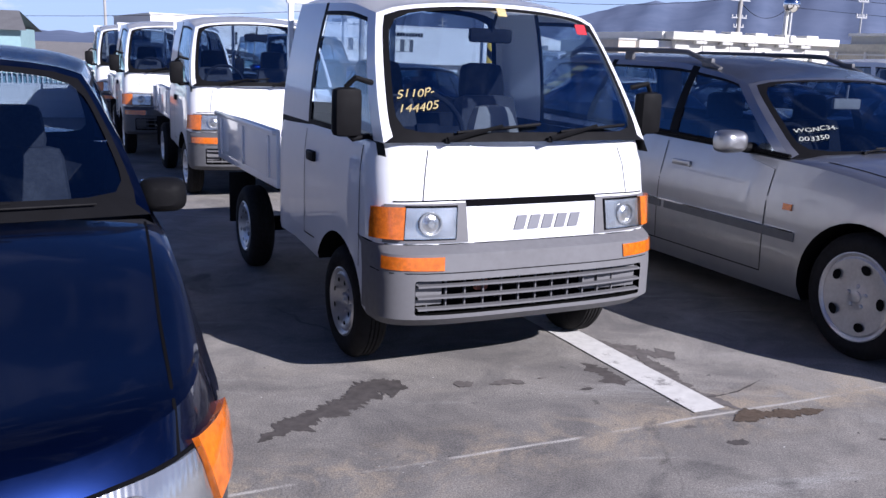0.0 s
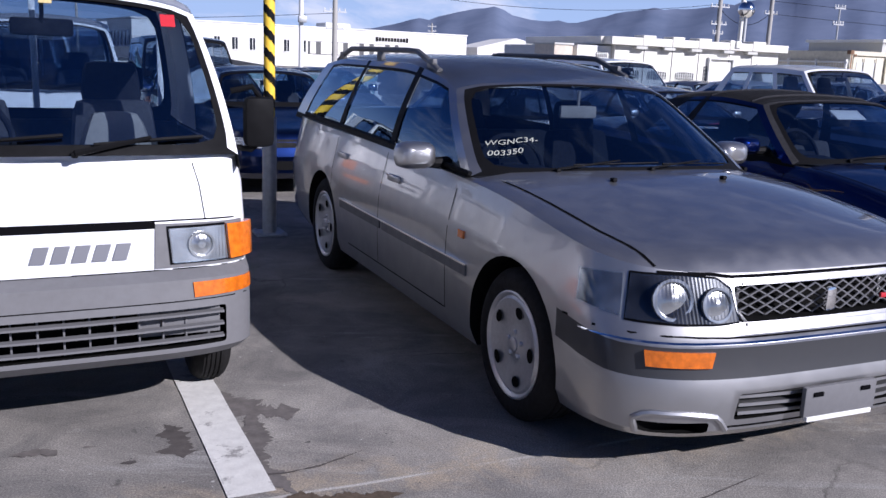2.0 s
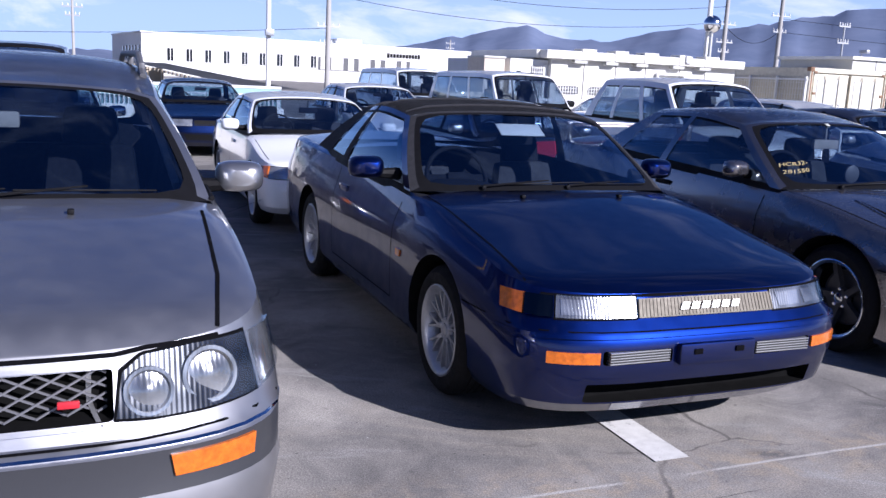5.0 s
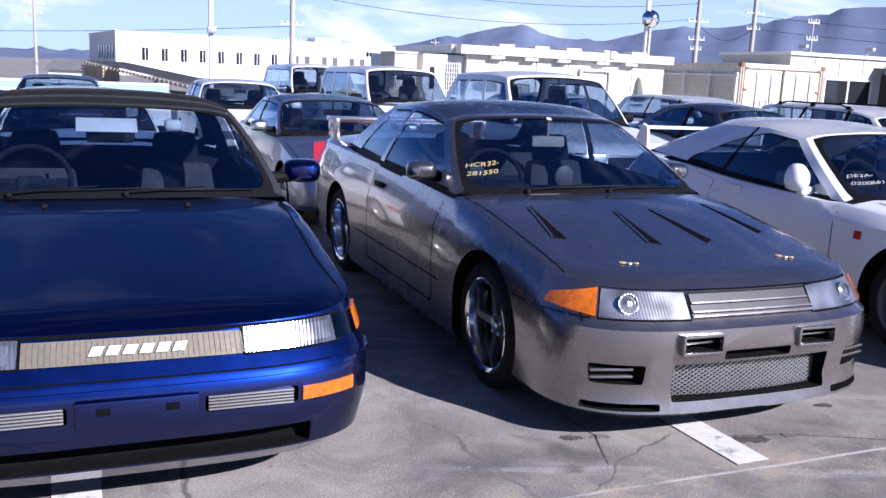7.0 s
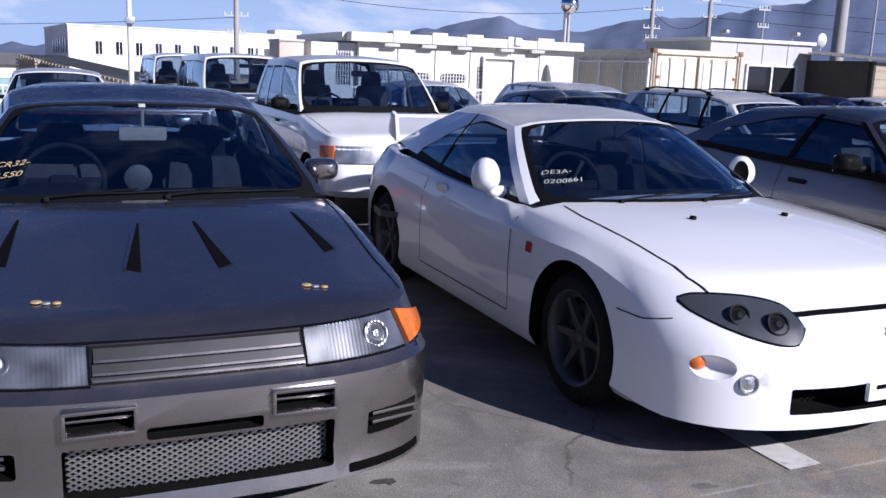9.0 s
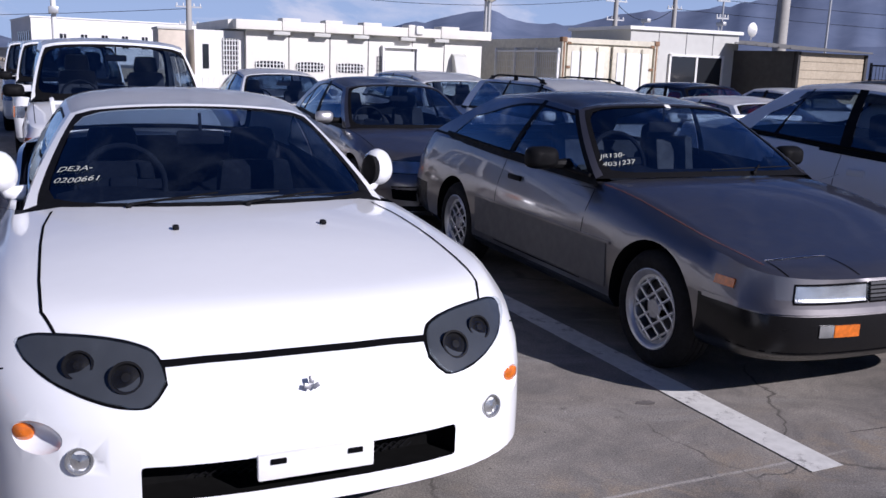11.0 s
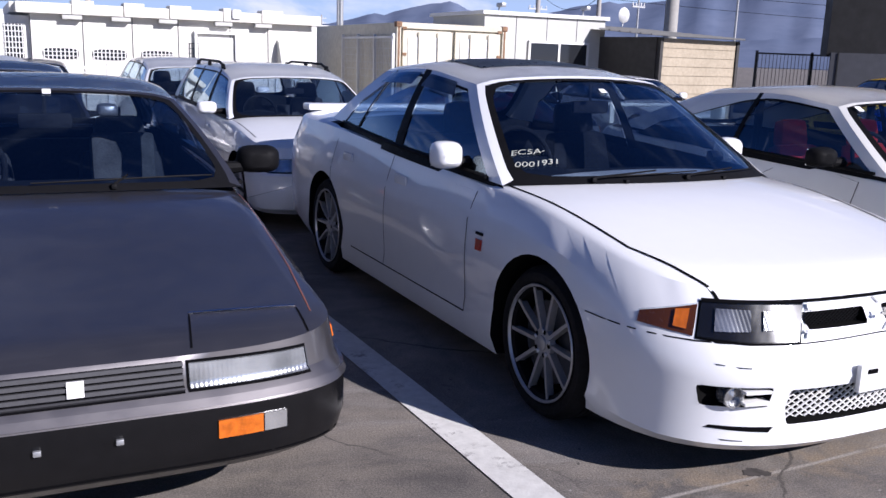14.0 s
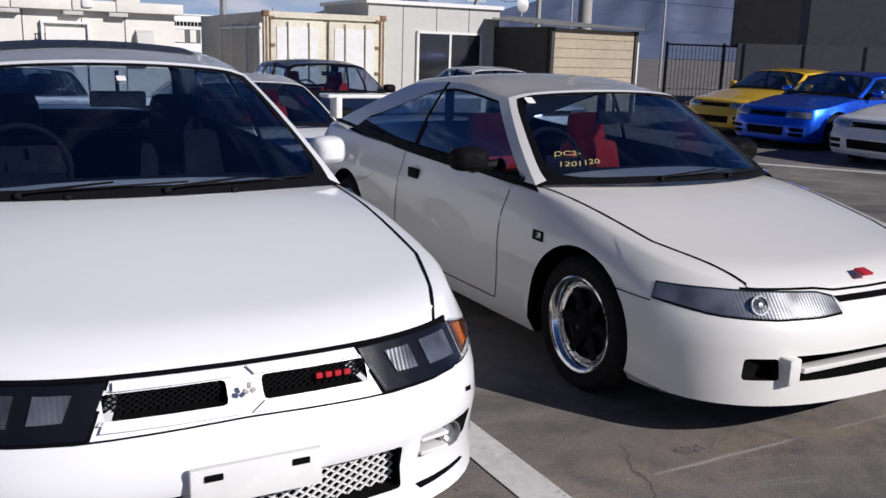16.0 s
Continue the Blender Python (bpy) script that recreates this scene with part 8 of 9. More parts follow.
for u in (0.09, 0.25, 0.415):
    x = u * PL
    bm = bmesh.new()
    n = 20
    ring = [bm.verts.new((x + 0.33 * abs(math.cos(a)) ** 0.5 * math.copysign(1, math.cos(a)), -0.008, 1.24 + 0.105 * abs(math.sin(a)) ** 0.6 * math.copysign(1, math.sin(a)))) for a in [2 * math.pi * k / n for k in range(n)]]
    bm.faces.new(ring)
    vent = part("vent", bm, "win_dark", pump, "oval barred vent opening")
    for k in range(9):
        flat("bar", vent, [((x - 0.3 + k * 0.075, -0.02, 1.24), (0.02, 0.012, 0.2))], "white_steel")
    for z in (1.2, 1.28):
        flat("bar", vent, [((x, -0.02, z), (0.62, 0.012, 0.014))], "white_steel")
# white box added to cover the shaded end, with a barred window
flat("added_end_wall", pump, [((-0.53, 2.1, 0.97), (1.04, 3.9, 1.94))], "render_white", "white wall box added over the shaded end")
flat("end_wall_window", pump, [((-0.82, 0.145, 1.4), (0.12, 0.03, 0.5))], "win_dark", "narrow window in the added end wall")
side_win = flat("end_wall_window", pump, [((-0.3, 0.145, 1.38), (0.34, 0.03, 0.8))], "win_dark", "barred window in the added end wall")
for k in range(6):
    flat("bar", side_win, [((-0.45 + k * 0.06, 0.12, 1.38), (0.018, 0.02, 0.82))], "white_steel")
for k in range(8):
    flat("bar", side_win, [((-0.3, 0.12, 1.02 + k * 0.103), (0.36, 0.02, 0.018))], "white_steel")
gx = 0.625 * PL
gate = flat("door", pump, [((gx, -0.02, 0.85), (0.72, 0.03, 1.62))], "render_white", "white steel door")
flat("frame", gate, [((gx - 0.42, -0.05, 0.87), (0.05, 0.1, 1.72)), ((gx + 0.42, -0.05, 0.87), (0.05, 0.1, 1.72)), ((gx, -0.05, 1.75), (0.9, 0.1, 0.05))], "white_steel")
for k in range(8):
    flat("grille_bar", gate, [((gx - 0.54 + k * 0.05, -0.012, 1.15), (0.014, 0.014, 0.75))], "mid_grey")
for k in range(8):
    flat("grille_bar", gate, [((gx - 0.38, -0.012, 0.82 + k * 0.1), (0.36, 0.014, 0.014))], "mid_grey")
hx = 0.86 * PL
bm = bmesh.new()
prof = ((0.0, 1.1), (-0.34, 1.1), (-0.34, 1.16), (-0.14, 1.6), (0.0, 1.66))
rows = [[Vector((x, y, z)) for y, z in prof] for x in (hx, hx + 0.34)]
grid(bm, rows)
for r in rows:
    bm.faces.new([bm.verts.new(p) for p in r])
part("air_hood", bm, "office_wall", pump, "grey sheet-metal vent hood", angle=10)

# tall cream storage cabin beside the pump house
M["beige_steel"] = mat("beige_cabin_steel", (0.56, 0.49, 0.4), 0.6, vary=0.15, scale=4, dirt=0.05)
cab = building("storage_cabin", "tall beige storage cabin with a louvre over its door", pose(7.5, 20.2, 0, 0, 0, 17), "cabin")
flat("wall", cab, [((0.27, 0.5, 0.96), (0.54, 1.0, 1.92))], "beige_steel", "", 0.012)
flat("roof", cab, [((0.27, 0.5, 1.94), (0.58, 1.06, 0.05))], "office_wall", "", 0.01)
cab_door = flat("door", cab, [((0.27, -0.012, 0.66), (0.46, 0.03, 1.24))], "beige_steel", "", 0.004)
flat("handle", cab_door, [((0.44, -0.04, 0.75), (0.03, 0.04, 0.12))], "mid_grey", "", 0.006)
for k in range(5):
    flat("louvre_slat", cab, [((0.27, -0.012, 1.38 + k * 0.035), (0.34, 0.03, 0.014))], "mid_grey")

# shipping container
cont = building("shipping_container", "cream shipping container with rust-stained edges", pose(16.38, 21.8, 0, 0, 0, 15.5), "container")
CW, CH = 2.68, 2.13
flat("body", cont, [((CW / 2, 3.0, CH / 2), (CW - 0.04, 5.9, CH - 0.03))], "container_paint")
for x in (0.04, CW - 0.04):
    flat("corner_post", cont, [((x, 0.03, CH / 2), (0.1, 0.12, CH))], "container_paint", "rust-edged corner post", 0.01)
    flat("corner_casting", cont, [((x, 0.02, CH - 0.05), (0.13, 0.15, 0.11))], "rust", "rusty corner casting", 0.01)
    flat("rust_streak", cont, [((x, -0.034, CH * 0.62), (0.045, 0.006, CH * 0.7))], "rust")
flat("header", cont, [((CW / 2, 0.02, CH - 0.07), (CW - 0.2, 0.1, 0.12))], "container_paint")
for k in range(2):
    x0 = 0.14 + k * (CW / 2 - 0.08)
    w = CW / 2 - 0.2
    d = flat("door", cont, [((x0 + w / 2, 0.005, CH / 2 - 0.06), (w, 0.05, CH - 0.22))], "container_paint", "", 0.01)
    flat("door_panel", d, [((x0 + w / 2, -0.025, CH / 2 - 0.06), (w - 0.24, 0.02, CH - 0.5))], "white_steel", "worn white door panel")
    for q in (0.32, 0.72):
        bm = bmesh.new()
        tube(bm, [(x0 + w * q, -0.06, 0.2), (x0 + w * q, -0.06, CH - 0.2)], 0.016, 8)
        part("lock_bar", bm, "container_paint", d)
    for q in range(4):
        flat("hinge", d, [((x0 + (0.03 if k == 0 else w - 0.03), -0.03, 0.35 + q * 0.55), (0.1, 0.03, 0.06))], "rust")
cu = bpy.data.curves.new("number", "FONT")
cu.body, cu.size, cu.space_character = "1338", 0.24, 1.5
tx = new("number", cu)
me = bpy.data.meshes.new_from_object(tx)
bpy.data.objects.remove(tx)
me.materials.clear()
me.materials.append(M["black"])
num = new("stencilled_number", me)
num.parent, num.matrix_basis = cont, pose(0.42, -0.04, 1.02, 90, 0, 0)
tagged(num, "black stencilled number")

# site office and timber-fronted shed
off = building("site_office", "pale grey prefabricated office with a sliding window", pose(18.8, 24.12, 0, 0, 0, 16))
OW, OH = 3.58, 2.5
flat("wall", off, [((OW / 2, 1.5, OH / 2), (OW, 3.0, OH))], "office_wall")
flat("roof_edge", off, [((OW / 2, 1.5, OH + 0.02), (OW + 0.16, 3.16, 0.09))], "white_steel")
for x in (0.9, 1.8, 2.7):
    flat("panel_joint", off, [((x, -0.003, OH / 2), (0.015, 0.01, OH - 0.05))], "mid_grey")
win = flat("window", off, [((2.17, -0.01, 1.2), (1.75, 0.05, 1.3))], "win_dark", "dark sliding window")
flat("frame", win, [((1.29, -0.03, 1.2), (0.06, 0.06, 1.36)), ((3.05, -0.03, 1.2), (0.06, 0.06, 1.36)), ((2.17, -0.03, 1.86), (1.82, 0.06, 0.06)), ((2.17, -0.03, 0.54), (1.82, 0.06, 0.06)), ((2.17, -0.03, 1.2), (0.06, 0.06, 1.3))], "white_steel", "white window frame")
for x, h in ((0.5, 0.22), (3.0, 0.26)):
    bm = bmesh.new()
    tube(bm, [(x, 0.2, OH), (x, 0.2, OH + h)], 0.02, 6)
    box(bm, (x, 0.1, OH + h), (0.12, 0.3, 0.1), 0.02)
    part("camera_mast", bm, "steel", off)

shed = building("timber_shed", "dark metal shed with a pale timber front", pose(23.0, 23.25, 0, 0, 0, 25))
flat("front_wall", shed, [((1.48, 0.05, 1.02), (2.86, 0.1, 2.05))], "timber", "pale timber boarding")
for k in range(9):
    flat("board", shed, [((1.48, -0.008, 0.13 + k * 0.224), (2.8, 0.024, 0.212))], "timber")
for x in (0.04, 2.95):
    flat("post", shed, [((x, 0.0, 1.03), (0.1, 0.12, 2.06))], "dark_metal")
flat("side_wall", shed, [((0.0, 2.0, 1.03), (0.08, 3.9, 2.06))], "dark_metal", "dark corrugated side wall")
flat("side_wall", shed, [((2.97, 2.0, 1.03), (0.08, 3.9, 2.06))], "dark_metal")
flat("doorway", shed, [((-0.05, 2.6, 0.95), (0.03, 0.9, 1.9))], "near_black", "dark open doorway")
bm = bmesh.new()
grid(bm, [[Vector((-0.35, -0.25, 2.08)), Vector((3.25, -0.25, 2.08))], [Vector((-0.35, 4.2, 2.4)), Vector((3.25, 4.2, 2.4))]])
bmesh.ops.solidify(bm, geom=bm.faces[:], thickness=0.06)
part("roof", bm, "roof_metal", shed, "grey sheet roof")
for k in range(12):
    flat("roof_rib", shed, [((1.48, 0.0 + k * 0.36, 2.12 + k * 0.0275), (3.55, 0.03, 0.04))], "roof_metal")
bm = bmesh.new()
lathe(bm, [(0.0, 0.01), (0.04, 0.12), (0.1, 0.2), (0.11, 0.21)], 20, axis="y", at=(1.48, 2.6, 2.7))
tube(bm, [(1.48, 2.75, 2.4), (1.48, 2.72, 2.7)], 0.02, 6)
part("dish_aerial", bm, "white_steel", shed, "white satellite dish")
flat("end_panel", shed, [((3.25, 0.3, 0.9), (0.35, 0.05, 1.8))], "render_white", "pale panel beside the shed")

# white mesh fence between them
def mesh_fence(at, w, h, label, z0=0.05, step=0.1, group="fences", mats="white_steel", rows=11, post=2.0):
    f = empty("fence", at, label, "fence", group)
    x = 0.0
    while x <= w + 0.01:
        flat("post", f, [((x, 0, (h + 0.08) / 2), (0.06, 0.06, h + 0.08))], mats)
        x += post
    flat("rail", f, [((w / 2, 0, h), (w, 0.04, 0.05))], mats)
    flat("rail", f, [((w / 2, 0, z0 + 0.04), (w, 0.04, 0.04))], mats)
    bm = bmesh.new()
    for k in range(int(w / step)):
        box(bm, (k * step + step / 2, 0, (h + z0) / 2), (0.012, 0.01, h - z0))
    for k in range(rows):
        box(bm, (w / 2, 0.012, lerp(z0, h, (k + 0.5) / rows)), (w, 0.008, 0.012))
    tagged(part("mesh_panel", bm, mats, f), kind="stuff")
    return f


mesh_fence(pose(15.4, 25.0, 0, 0, 0, -74), 3.36, 1.8, "white welded mesh fence beside a container", post=1.1)
mesh_fence(pose(8.22, 17.4, 0, 0, 0, 20), 6.0, 1.05, "low white mesh fence behind parked cars", post=1.5, rows=6)
end_wall = building("boundary_wall", "low white boundary wall with pickets before a teal sheet", pose(-6.6, 14.18, 0, 0, 0, 18.8), "wall")
EW = 10.2
flat("wall", end_wall, [((EW / 2, 0.08, 0.31), (EW, 0.16, 0.62))], "render_white", "", 0.008)
flat("plinth", end_wall, [((EW / 2, 0.06, 0.15), (EW, 0.17, 0.3))], "render_white", "", 0.008)
flat("sheet", end_wall, [((EW / 2, 0.28, 0.5), (EW, 0.03, 1.0))], "teal", "pale teal sheet wall")
flat("cap", end_wall, [((EW / 2, 0.28, 1.03), (EW, 0.06, 0.05))], "white_steel")
flat("rail", end_wall, [((EW / 2, 0.08, 0.88), (EW, 0.03, 0.03))], "white_steel")
for k in range(int(EW / 0.085)):
    flat("picket", end_wall, [((0.04 + k * 0.085, 0.08, 0.745), (0.026, 0.02, 0.25))], "white_steel")
for k in range(6):
    flat("post", end_wall, [((0.1 + k * 2.0, 0.08, 0.76), (0.07, 0.05, 0.3))], "white_steel")
frame_ = empty("barrier_frame", pose(-3.0, 15.2, 0, 0, 0, 18.8), "dark steel barrier frame before the white wall", "barrier")
for x in (0.0, 0.72):
    flat("leg", frame_, [((x, 0, 0.21), (0.035, 0.035, 0.42))], "dark_metal", "", 0.004)
for z in (0.06, 0.4):
    flat("crossbar", frame_, [((0.36, 0, z), (0.72, 0.03, 0.035))], "dark_metal", "", 0.004)
flat("sign_stem", frame_, [((0.5, 0.03, 0.42), (0.03, 0.03, 0.84))], "dark_metal", "", 0.004)
flat("sign_head", frame_, [((0.5, 0.03, 0.85), (0.2, 0.03, 0.04))], "dark_metal", "", 0.004)
mesh_fence(pose(28.6, 28.8, 0, 0, 0, 8), 4.0, 1.85, "dark steel railings beside the lot", mats="dark_metal", post=2.1, step=0.14, rows=2)

# dark building at the right
dark = building("dark_building", "slate-grey building with a black overhang", pose(29.9, 27.0, 0, 0, 0, -25))
flat("wall", dark, [((7.0, 3.0, 3.0), (10.0, 5.0, 6.0))], "slate")
flat("overhang", dark, [((0.75, 0.2, 3.9), (1.7, 1.5, 4.2))], "near_black", "black clad overhang")
flat("low_wall", dark, [((4.5, -0.6, 0.95), (9.0, 0.2, 1.9))], "slate", "grey screen wall")
for k in range(6):
    flat("panel_joint", dark, [((0.2 + k * 1.6, -0.71, 0.95), (0.03, 0.03, 1.9))], "near_black")
bm = bmesh.new()
tube(bm, [(3.0, 0.4, 4.6), (3.0, 0.0, 4.6), (3.0, -0.2, 4.4)], 0.05, 8)
lathe(bm, [(4.3, 0.16), (4.5, 0.08), (4.52, 0.01)], 14, axis="z", at=(3.0, -0.2, 0))
part("wall_lamp", bm, "steel", dark)

# long factory far behind
fac = building("factory", "long white factory with small upright windows", pose(-19.4, 98.2, 0, 0, 0, 23.7))
FW, FH = 42.0, 4.5
flat("wall", fac, [((FW / 2, 10, FH / 2), (FW, 20, FH))], "render_white")
flat("roof_edge", fac, [((FW / 2, 10, FH + 0.06), (FW + 0.2, 20.2, 0.14))], "white_steel")
for k in range(9):
    x = 3.0 + k * 2.05
    w_ = flat("window", fac, [((x, -0.03, 2.3), (0.62, 0.1, 1.35))], "win_dark")
    flat("frame", w_, [((x, -0.07, 2.3), (0.06, 0.08, 1.4)), ((x, -0.08, 1.6), (0.8, 0.1, 0.08))], "white_steel")
for k in range(6):
    flat("side_window", fac, [((-0.03, 1.6 + k * 2.0, 2.4), (0.1, 0.8, 1.5))], "win_dark")
flat("strip_window", fac, [((26.0, -0.04, 2.2), (12.0, 0.1, 1.5))], "mid_grey", "strip of pale shutters")
for k in range(7):
    flat("shutter", fac, [((20.6 + k * 1.75, -0.1, 2.2), (1.5 if k % 2 else 0.7, 0.08, 1.4))], "cream_wall")
flat("roof_box", fac, [((24.5, 3, FH + 0.35), (3.2, 3, 0.7))], "white_steel", "rooftop plant box")
for k in range(11):
    flat("sign_bar", fac, [((29.0 + k * 0.42, -0.06, 3.55), (0.3, 0.05, 0.55 if k in (0, 10) else 0.45))], "black")
hall = building("hall", "white gabled hall beyond the factory", pose(21.0, 118.0, 0, 0, 0, 10))
bm = bmesh.new()
grid(bm, [[Vector((0, y, 0)), Vector((0, y, 3.2)), Vector((5.5, y, 4.6)), Vector((11, y, 3.4)), Vector((11, y, 0))] for y in (0, 10)])
bm.faces.new([bm.verts.new(p) for p in ((0, 0, 0), (0, 0, 3.2), (5.5, 0, 4.6), (11, 0, 3.4), (11, 0, 0))])
part("wall", bm, "render_white", hall, angle=10)
for x in (2.6, 3.7, 4.8):
    flat("window", hall, [((x, -0.05, 2.1), (0.8, 0.1, 0.8))], "win_dark")
flat("annexe", hall, [((10.5, -0.5, 1.5), (6.0, 3.0, 3.0))], "cream_wall")

# houses and teal wall at the far left
hs = building("house", "low house with a grey tiled roof", pose(-26.0, 52.0, 0, 0, 0, 10))
flat("wall", hs, [((4.0, 3, 1.0), (8.0, 6, 2.0))], "teal", "pale teal wall")
bm = bmesh.new()
grid(bm, [[Vector((-0.4, -0.5, 1.9)), Vector((8.4, -0.5, 1.9))], [Vector((0.4, 3, 3.1)), Vector((7.6, 3, 3.1))], [Vector((-0.4, 6.5, 1.9)), Vector((8.4, 6.5, 1.9))]])
part("roof", bm, "tile_roof", hs, "grey tiled roof", angle=10)
flat("chimney", hs, [((5.2, 3, 3.3), (0.7, 0.7, 0.5))], "render_white")
hs2 = building("house", "low house with a dark tiled roof", pose(-14.2, 62.0, 0, 0, 0, 8))
flat("wall", hs2, [((1.2, 1.5, 0.4), (2.4, 3, 0.8))], "cream_wall")
bm = bmesh.new()
grid(bm, [[Vector((-0.2, -0.3, 0.7)), Vector((2.7, -0.3, 0.7))], [Vector((0.1, 1.5, 1.45)), Vector((2.5, 1.5, 1.45))], [Vector((-0.2, 3.3, 0.7)), Vector((2.7, 3.3, 0.7))]])
part("roof", bm, "tile_roof", hs2, "dark tiled roof", angle=10)

# timber crates under a lean-to, and a tarpaulin heap
cr = building("crate_stack", "stack of pale timber pallet crates", pose(6.25, 17.55, 0, 0, 0, 10), "crates")
for k in range(2):
    flat("back_board", cr, [((0.45 + k * 0.95, 0.5, 0.58), (0.9, 0.04, 1.1))], "timber")
    for j in range(6):
        flat("slat", cr, [((0.45 + k * 0.95, -0.02, 0.1 + j * 0.19), (0.9, 0.03, 0.09))], "timber")
    for j in (0.03, 0.45, 0.87):
        flat("upright", cr, [((j + k * 0.95, 0.02, 0.56), (0.07, 0.05, 1.1))], "timber")
lean = building("lean_to_roof", "long sloping slatted timber roof beyond the fence", pose(-10.3, 57.0, 0, 0, 0, -58.5), "canopy")
bm = bmesh.new()
grid(bm, [[Vector((0, 0, 1.4)), Vector((18.8, 0, 0.45))], [Vector((0, 2.4, 1.4)), Vector((18.8, 2.4, 0.45))]])
bmesh.ops.solidify(bm, geom=bm.faces[:], thickness=0.08)
part("roof", bm, "roof_metal", lean)
for k in range(30):
    z = 1.36 - k * 0.0316
    flat("rafter_end", lean, [((0.3 + k * 0.62, -0.05, z - 0.1), (0.34, 0.08, 0.16))], "timber")
for x, h in ((0.1, 1.3), (6.2, 1.0), (12.4, 0.7), (18.6, 0.4)):
    flat("post", lean, [((x, 0.1, h / 2), (0.12, 0.12, h))], "timber")
stack = building("crate_stack", "tall weathered timber crates under the sloping roof", pose(-10.3, 57.0, 0, 0, 0, -58.5), "crates")
for k in range(3):
    for j in range(6):
        flat("slat", stack, [((1.1 + k * 1.5, -0.3, 0.12 + j * 0.19), (1.4, 0.1, 0.13))], "timber")
    flat("back_board", stack, [((1.1 + k * 1.5, 0.2, 0.55), (1.4, 0.8, 1.1))], "timber")
tp = empty("tarpaulin_heap", pose(8.55, 15.45, 0, 0, 0, 12), "bright blue tarpaulin draped over a stack", "tarpaulin")
bm = bmesh.new()
rows = []
for j in range(15):
    t = j / 14
    row = []
    for i in range(28):
        a = 2 * math.pi * i / 28
        r = lerp(0.44, 0.36, min(1, t * 1.25) ** 0.6) if t < 0.9 else 0.36 * (1 - t) / 0.1
        f = 1 + 0.14 * noise.noise((math.cos(a) * 6, math.sin(a) * 6, t * 7)) + 0.22 * noise.noise((math.cos(a) * 2.2, math.sin(a) * 2.2, t * 3)) + 0.05 * math.sin(a * 9 + t * 3) * (1 - t)
        row.append(Vector((0.35 + r * f * math.cos(a), 0.3 + r * 0.8 * f * math.sin(a), 0.76 * t ** 0.8 + 0.05 * t * noise.noise((math.cos(a) * 4, math.sin(a) * 4, t * 5)))))
    rows.append(row)
grid(bm, rows, closed=True)
part("sheet", bm, "tarp", tp, "crumpled blue plastic sheet", angle=60)

# hazard-striped light post between the cars
post = empty("hazard_post", pose(1.52, 4.99, 0, 0, 0, YAW), "steel post wrapped in yellow and black hazard stripes", "post")
bm = bmesh.new()
lathe(bm, [(0, 0.056), (0.94, 0.056)], 20, axis="z")
box(bm, (0, 0, 0.012), (0.24, 0.24, 0.02), 0.004)
part("base_sleeve", bm, "steel", post, "grey steel lower sleeve")
bm = bmesh.new()
n, seg = 32, 320
vs = [[bm.verts.new((0.044 * math.cos(2 * math.pi * i / n), 0.044 * math.sin(2 * math.pi * i / n), 0.94 + 3.4 * j / seg)) for i in range(n)] for j in range(seg + 1)]
for j in range(seg):
    for i in range(n):
        f = bm.faces.new((vs[j][i], vs[j][(i + 1) % n], vs[j + 1][(i + 1) % n], vs[j + 1][i]))
        f.material_index = 1 if ((j * 3.4 / seg) / 0.16 + 0.8 * abs(2 * i / n - 1)) % 1 < 0.46 else 0
part("striped_tube", bm, ["yellow", "black"], post, "yellow and black hazard tape")
for a in range(4):
    bm = bmesh.new()
    lathe(bm, [(0.02, 0.014), (0.035, 0.014), (0.036, 0.001)], 6, axis="z", at=(0.095 * (1 if a % 2 else -1), 0.095 * (1 if a > 1 else -1), 0))
    part("bolt", bm, "steel", post)


# poles, lamps, wires
def utility_pole(x, y, h, label, arms=(), r=0.14, mats="concrete", lamp=False):
    p = empty("utility_pole", pose(x, y, 0, 0, 0, YAW), label, "pole", "poles")
    bm = bmesh.new()
    tube(bm, [(0, 0, 0), (0, 0, h * 0.5), (0, 0, h)], [r, r * 0.85, r * 0.65], 12)
    part("shaft", bm, mats, p)
    for z, w in arms:
        flat("cross_arm", p, [((0, 0, z), (w, 0.09, 0.09))], "steel")
        for q in (-0.45, -0.2, 0.2, 0.45):
            bm = bmesh.new()
            lathe(bm, [(z + 0.05, 0.03), (z + 0.1, 0.05), (z + 0.14, 0.03), (z + 0.2, 0.045), (z + 0.24, 0.01)], 8, axis="z", at=(q * w, 0, 0))
            part("insulator", bm, "white_steel", p)
    if lamp:
        flat("flood_lamp", p, [((0, -0.2, lamp), (0.35, 0.2, 0.25))], "steel", "", 0.03)
    return p


def at_dir(eye, az, d):
    return eye[0] + math.sin(radians(az)) * d, eye[1] + math.cos(radians(az)) * d


E35, E7 = (3.36, -1.73), (6.8, -0.5)
up1 = at_dir(E35, -1.23, 62)
utility_pole(*up1, 9.5, "concrete utility pole with cross-arms", ((4.3, 1.6), (3.2, 1.2), (6.5, 1.6)), 0.2)
up2 = at_dir(E7, 20.46, 70)
utility_pole(*up2, 11, "concrete utility pole with cross-arms", ((6.2, 1.8), (4.9, 1.5), (4.2, 1.0)), 0.2)
up3 = at_dir(E7, 23.67, 74)
utility_pole(*up3, 12, "concrete utility pole with transformer", ((7.2, 1.8), (6.0, 1.3)), 0.2)
up4 = at_dir(E7, 26.96, 60)
utility_pole(*up4, 5.8, "steel pole with a square antenna frame", ((5.6, 0.9), (4.6, 0.9)), 0.08, "steel")
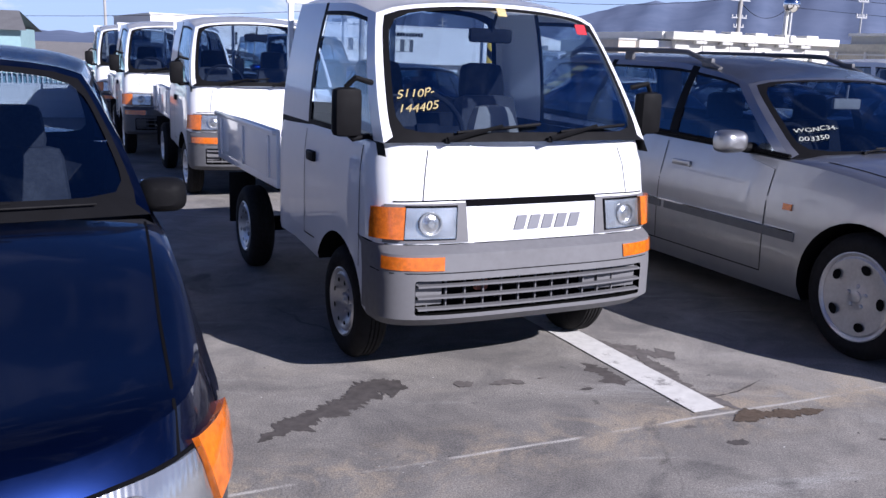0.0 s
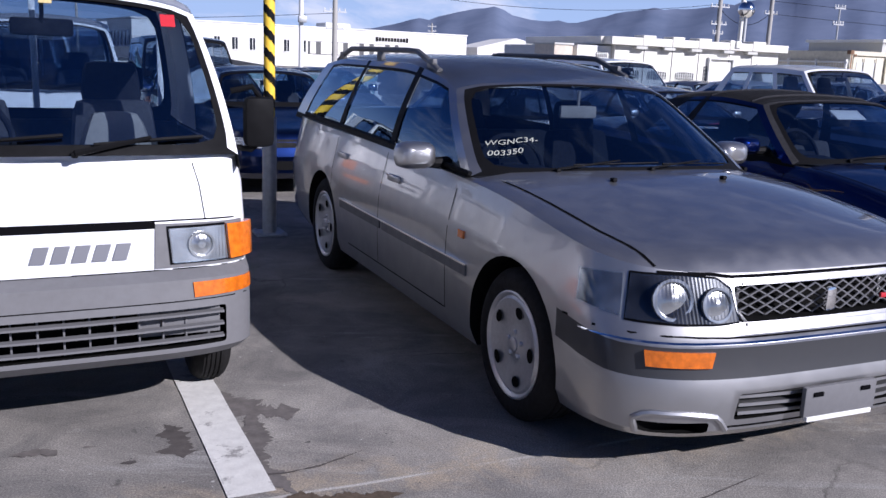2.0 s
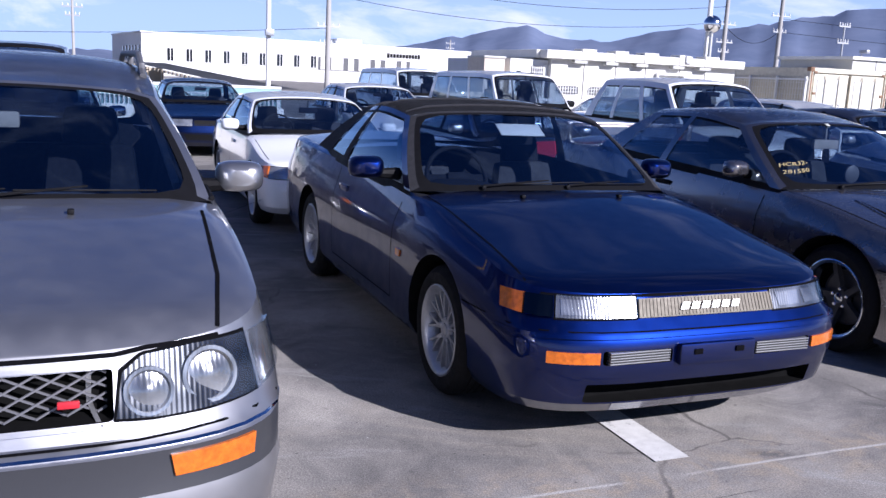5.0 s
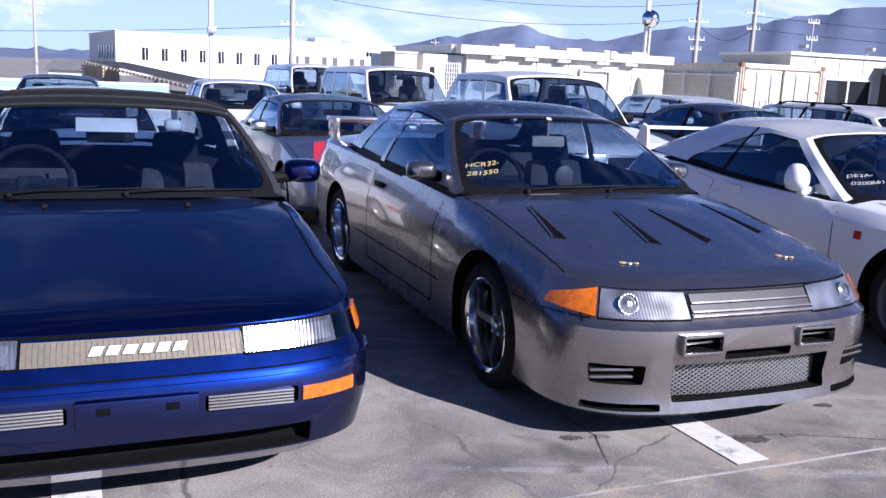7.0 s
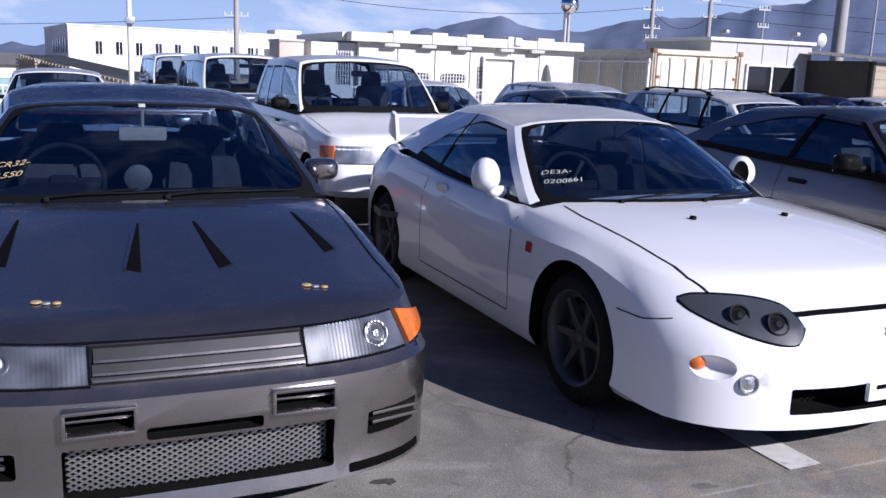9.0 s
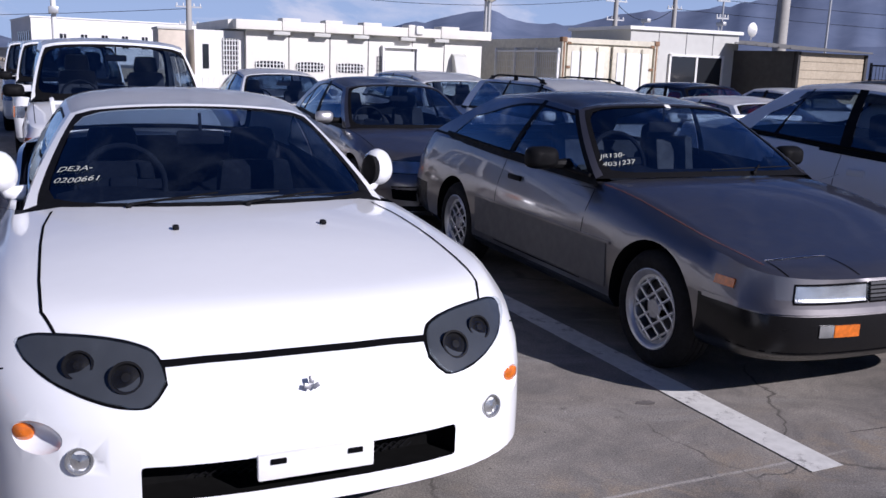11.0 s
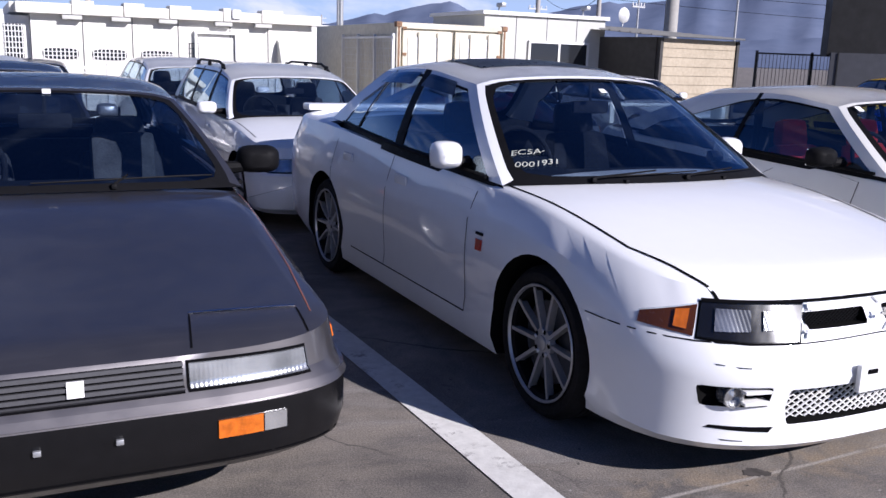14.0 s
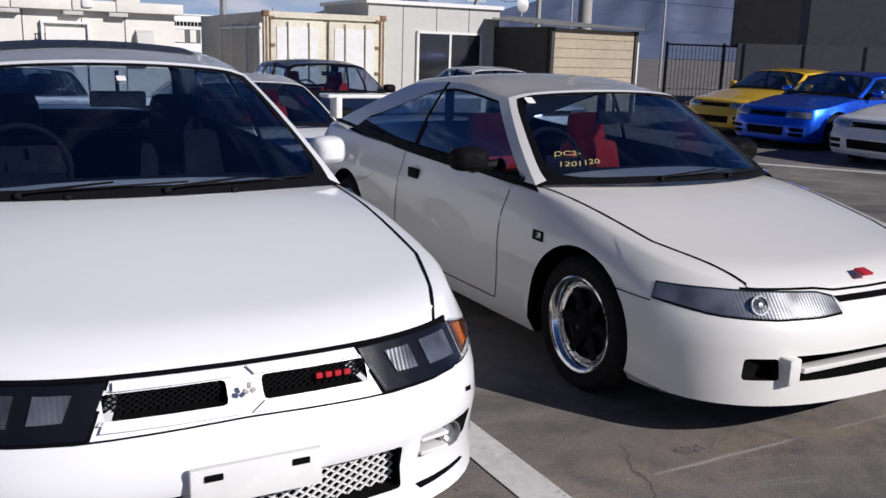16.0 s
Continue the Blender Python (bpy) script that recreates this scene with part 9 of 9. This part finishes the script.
utility_pole(*at_dir(E35, 5.6, 160), 7.6, "concrete utility pole standing far off", ((7.0, 1.6), (6.2, 1.6)), 0.18)
utility_pole(27.24, 32.5, 9, "thick concrete pole behind the shed", ((5.2, 0.8),), 0.26)
utility_pole(*at_dir(E7, -9.38, 38), 8, "white lamp post with a flood lamp", (), 0.11, "white_steel", 2.85)
utility_pole(15.4, 26.8, 7, "white pole by the mesh fence", (), 0.09, "white_steel")
utility_pole(*at_dir((16.33, 2.78), 25.0, 45), 7, "slim galvanised steel lamp pole", (), 0.07, "steel")
utility_pole(*at_dir(E35, -16.2, 70), 6.2, "small wooden utility pole", ((5.0, 1.4), (4.4, 1.0)), 0.12)
for k, (a, b, h) in enumerate(((up1, up2, 9.0), (up1, up2, 6.4), (up2, up3, 6.1), (up3, (110, 60), 7.0), (up3, (110, 60), 6.0), (up1, (-60, 70), 4.2), (up1, up2, 8.0))):
    bm = bmesh.new()
    pts = []
    for i in range(17):
        t = i / 16
        pts.append((lerp(a[0], b[0], t), lerp(a[1], b[1], t), h + (0.0 if k < 3 else -0.5 * t) - 1.1 * 4 * t * (1 - t)))
    tube(bm, pts, 0.022, 4)
    tagged(part("overhead_wire", bm, "black"), "black overhead electric cable", "cable", "overhead wires")

# ball water tank
tank = empty("ball_tank", pose(15.43, 26.58, 0), "polished metal ball on a slim pole", "tank")
bm = bmesh.new()
bmesh.ops.create_uvsphere(bm, u_segments=32, v_segments=20, radius=0.27)
part("ball", bm, "polish", tank, "mirror-polished sphere", at=pose(0, 0, 3.42), angle=80)
bm = bmesh.new()
tube(bm, [(0, 0, 0), (0, 0, 3.2)], 0.06, 10)
part("pole", bm, "steel", tank)

# hills; the haze of distance is painted into their blue colour
hill = mat("haze_blue_hill", (0.12, 0.15, 0.235), 1.0, spec=0.0)
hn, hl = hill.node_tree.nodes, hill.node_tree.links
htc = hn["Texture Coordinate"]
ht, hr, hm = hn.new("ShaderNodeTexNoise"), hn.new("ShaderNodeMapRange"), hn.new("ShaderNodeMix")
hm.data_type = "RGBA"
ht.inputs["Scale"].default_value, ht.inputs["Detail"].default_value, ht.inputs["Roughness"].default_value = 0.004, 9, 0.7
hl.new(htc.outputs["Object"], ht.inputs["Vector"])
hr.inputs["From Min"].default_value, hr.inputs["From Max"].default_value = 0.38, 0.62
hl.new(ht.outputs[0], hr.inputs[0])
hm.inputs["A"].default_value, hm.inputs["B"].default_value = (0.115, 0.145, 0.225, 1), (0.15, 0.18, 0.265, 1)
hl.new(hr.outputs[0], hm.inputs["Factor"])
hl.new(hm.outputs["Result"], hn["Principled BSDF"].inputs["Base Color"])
M["hill"] = hill


def ridge(name, d, pts, rough, seed, label):
    """A range of hills: crest elevations in degrees by bearing."""
    f = smooth_curve(pts)
    bm = bmesh.new()
    rows = []
    n = 260
    for share in (0.0, 0.25, 0.5, 0.75, 0.9, 1.0):
        row = []
        for i in range(n + 1):
            az = lerp(pts[0][0], pts[-1][0], i / n)
            e = f(az) + rough * noise.fractal((az * 0.9, seed, 0.0), 1.0, 2.1, 5)
            h = d * math.tan(radians(max(0.1, e)))
            dd = d * (0.62 + 0.38 * share ** 0.8) * (1 + 0.02 * noise.noise((az * 0.7, share * 2, seed + 3)))
            hh = h * share ** 1.3 * (1 + 0.3 * noise.noise((az * 1.4, share * 3, seed)) * (1 - share))
            row.append(Vector((8 + dd * math.sin(radians(az)), dd * math.cos(radians(az)), hh if share > 0 else -2)))
        rows.append(row)
    grid(bm, rows)
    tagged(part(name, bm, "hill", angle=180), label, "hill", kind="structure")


ridge("backdrop_range", 3600, [(-75, 1.0), (-45, 0.9), (-24, 0.3), (-18.5, 0.55), (-10, 0.5), (-2, 0.9), (1.7, 1.72), (3.7, 2.1), (6.7, 2.75), (9.9, 3.32), (11.3, 2.85), (14.3, 2.6), (16.3, 2.95), (18.9, 3.4), (22.2, 3.7), (25.3, 4.1), (30.2, 4.9), (38, 4.8), (50, 4.2), (75, 3.0)], 0.22, 1.7, "distant mountain range, blue with painted haze")
ridge("backdrop_foothill", 1500, [(-75, 0.3), (-30, 0.25), (0, 0.4), (10, 0.9), (20, 1.3), (26, 1.5), (34, 1.8), (50, 1.6), (75, 1.0)], 0.15, 6.2, "wooded foothills, blue with painted haze")
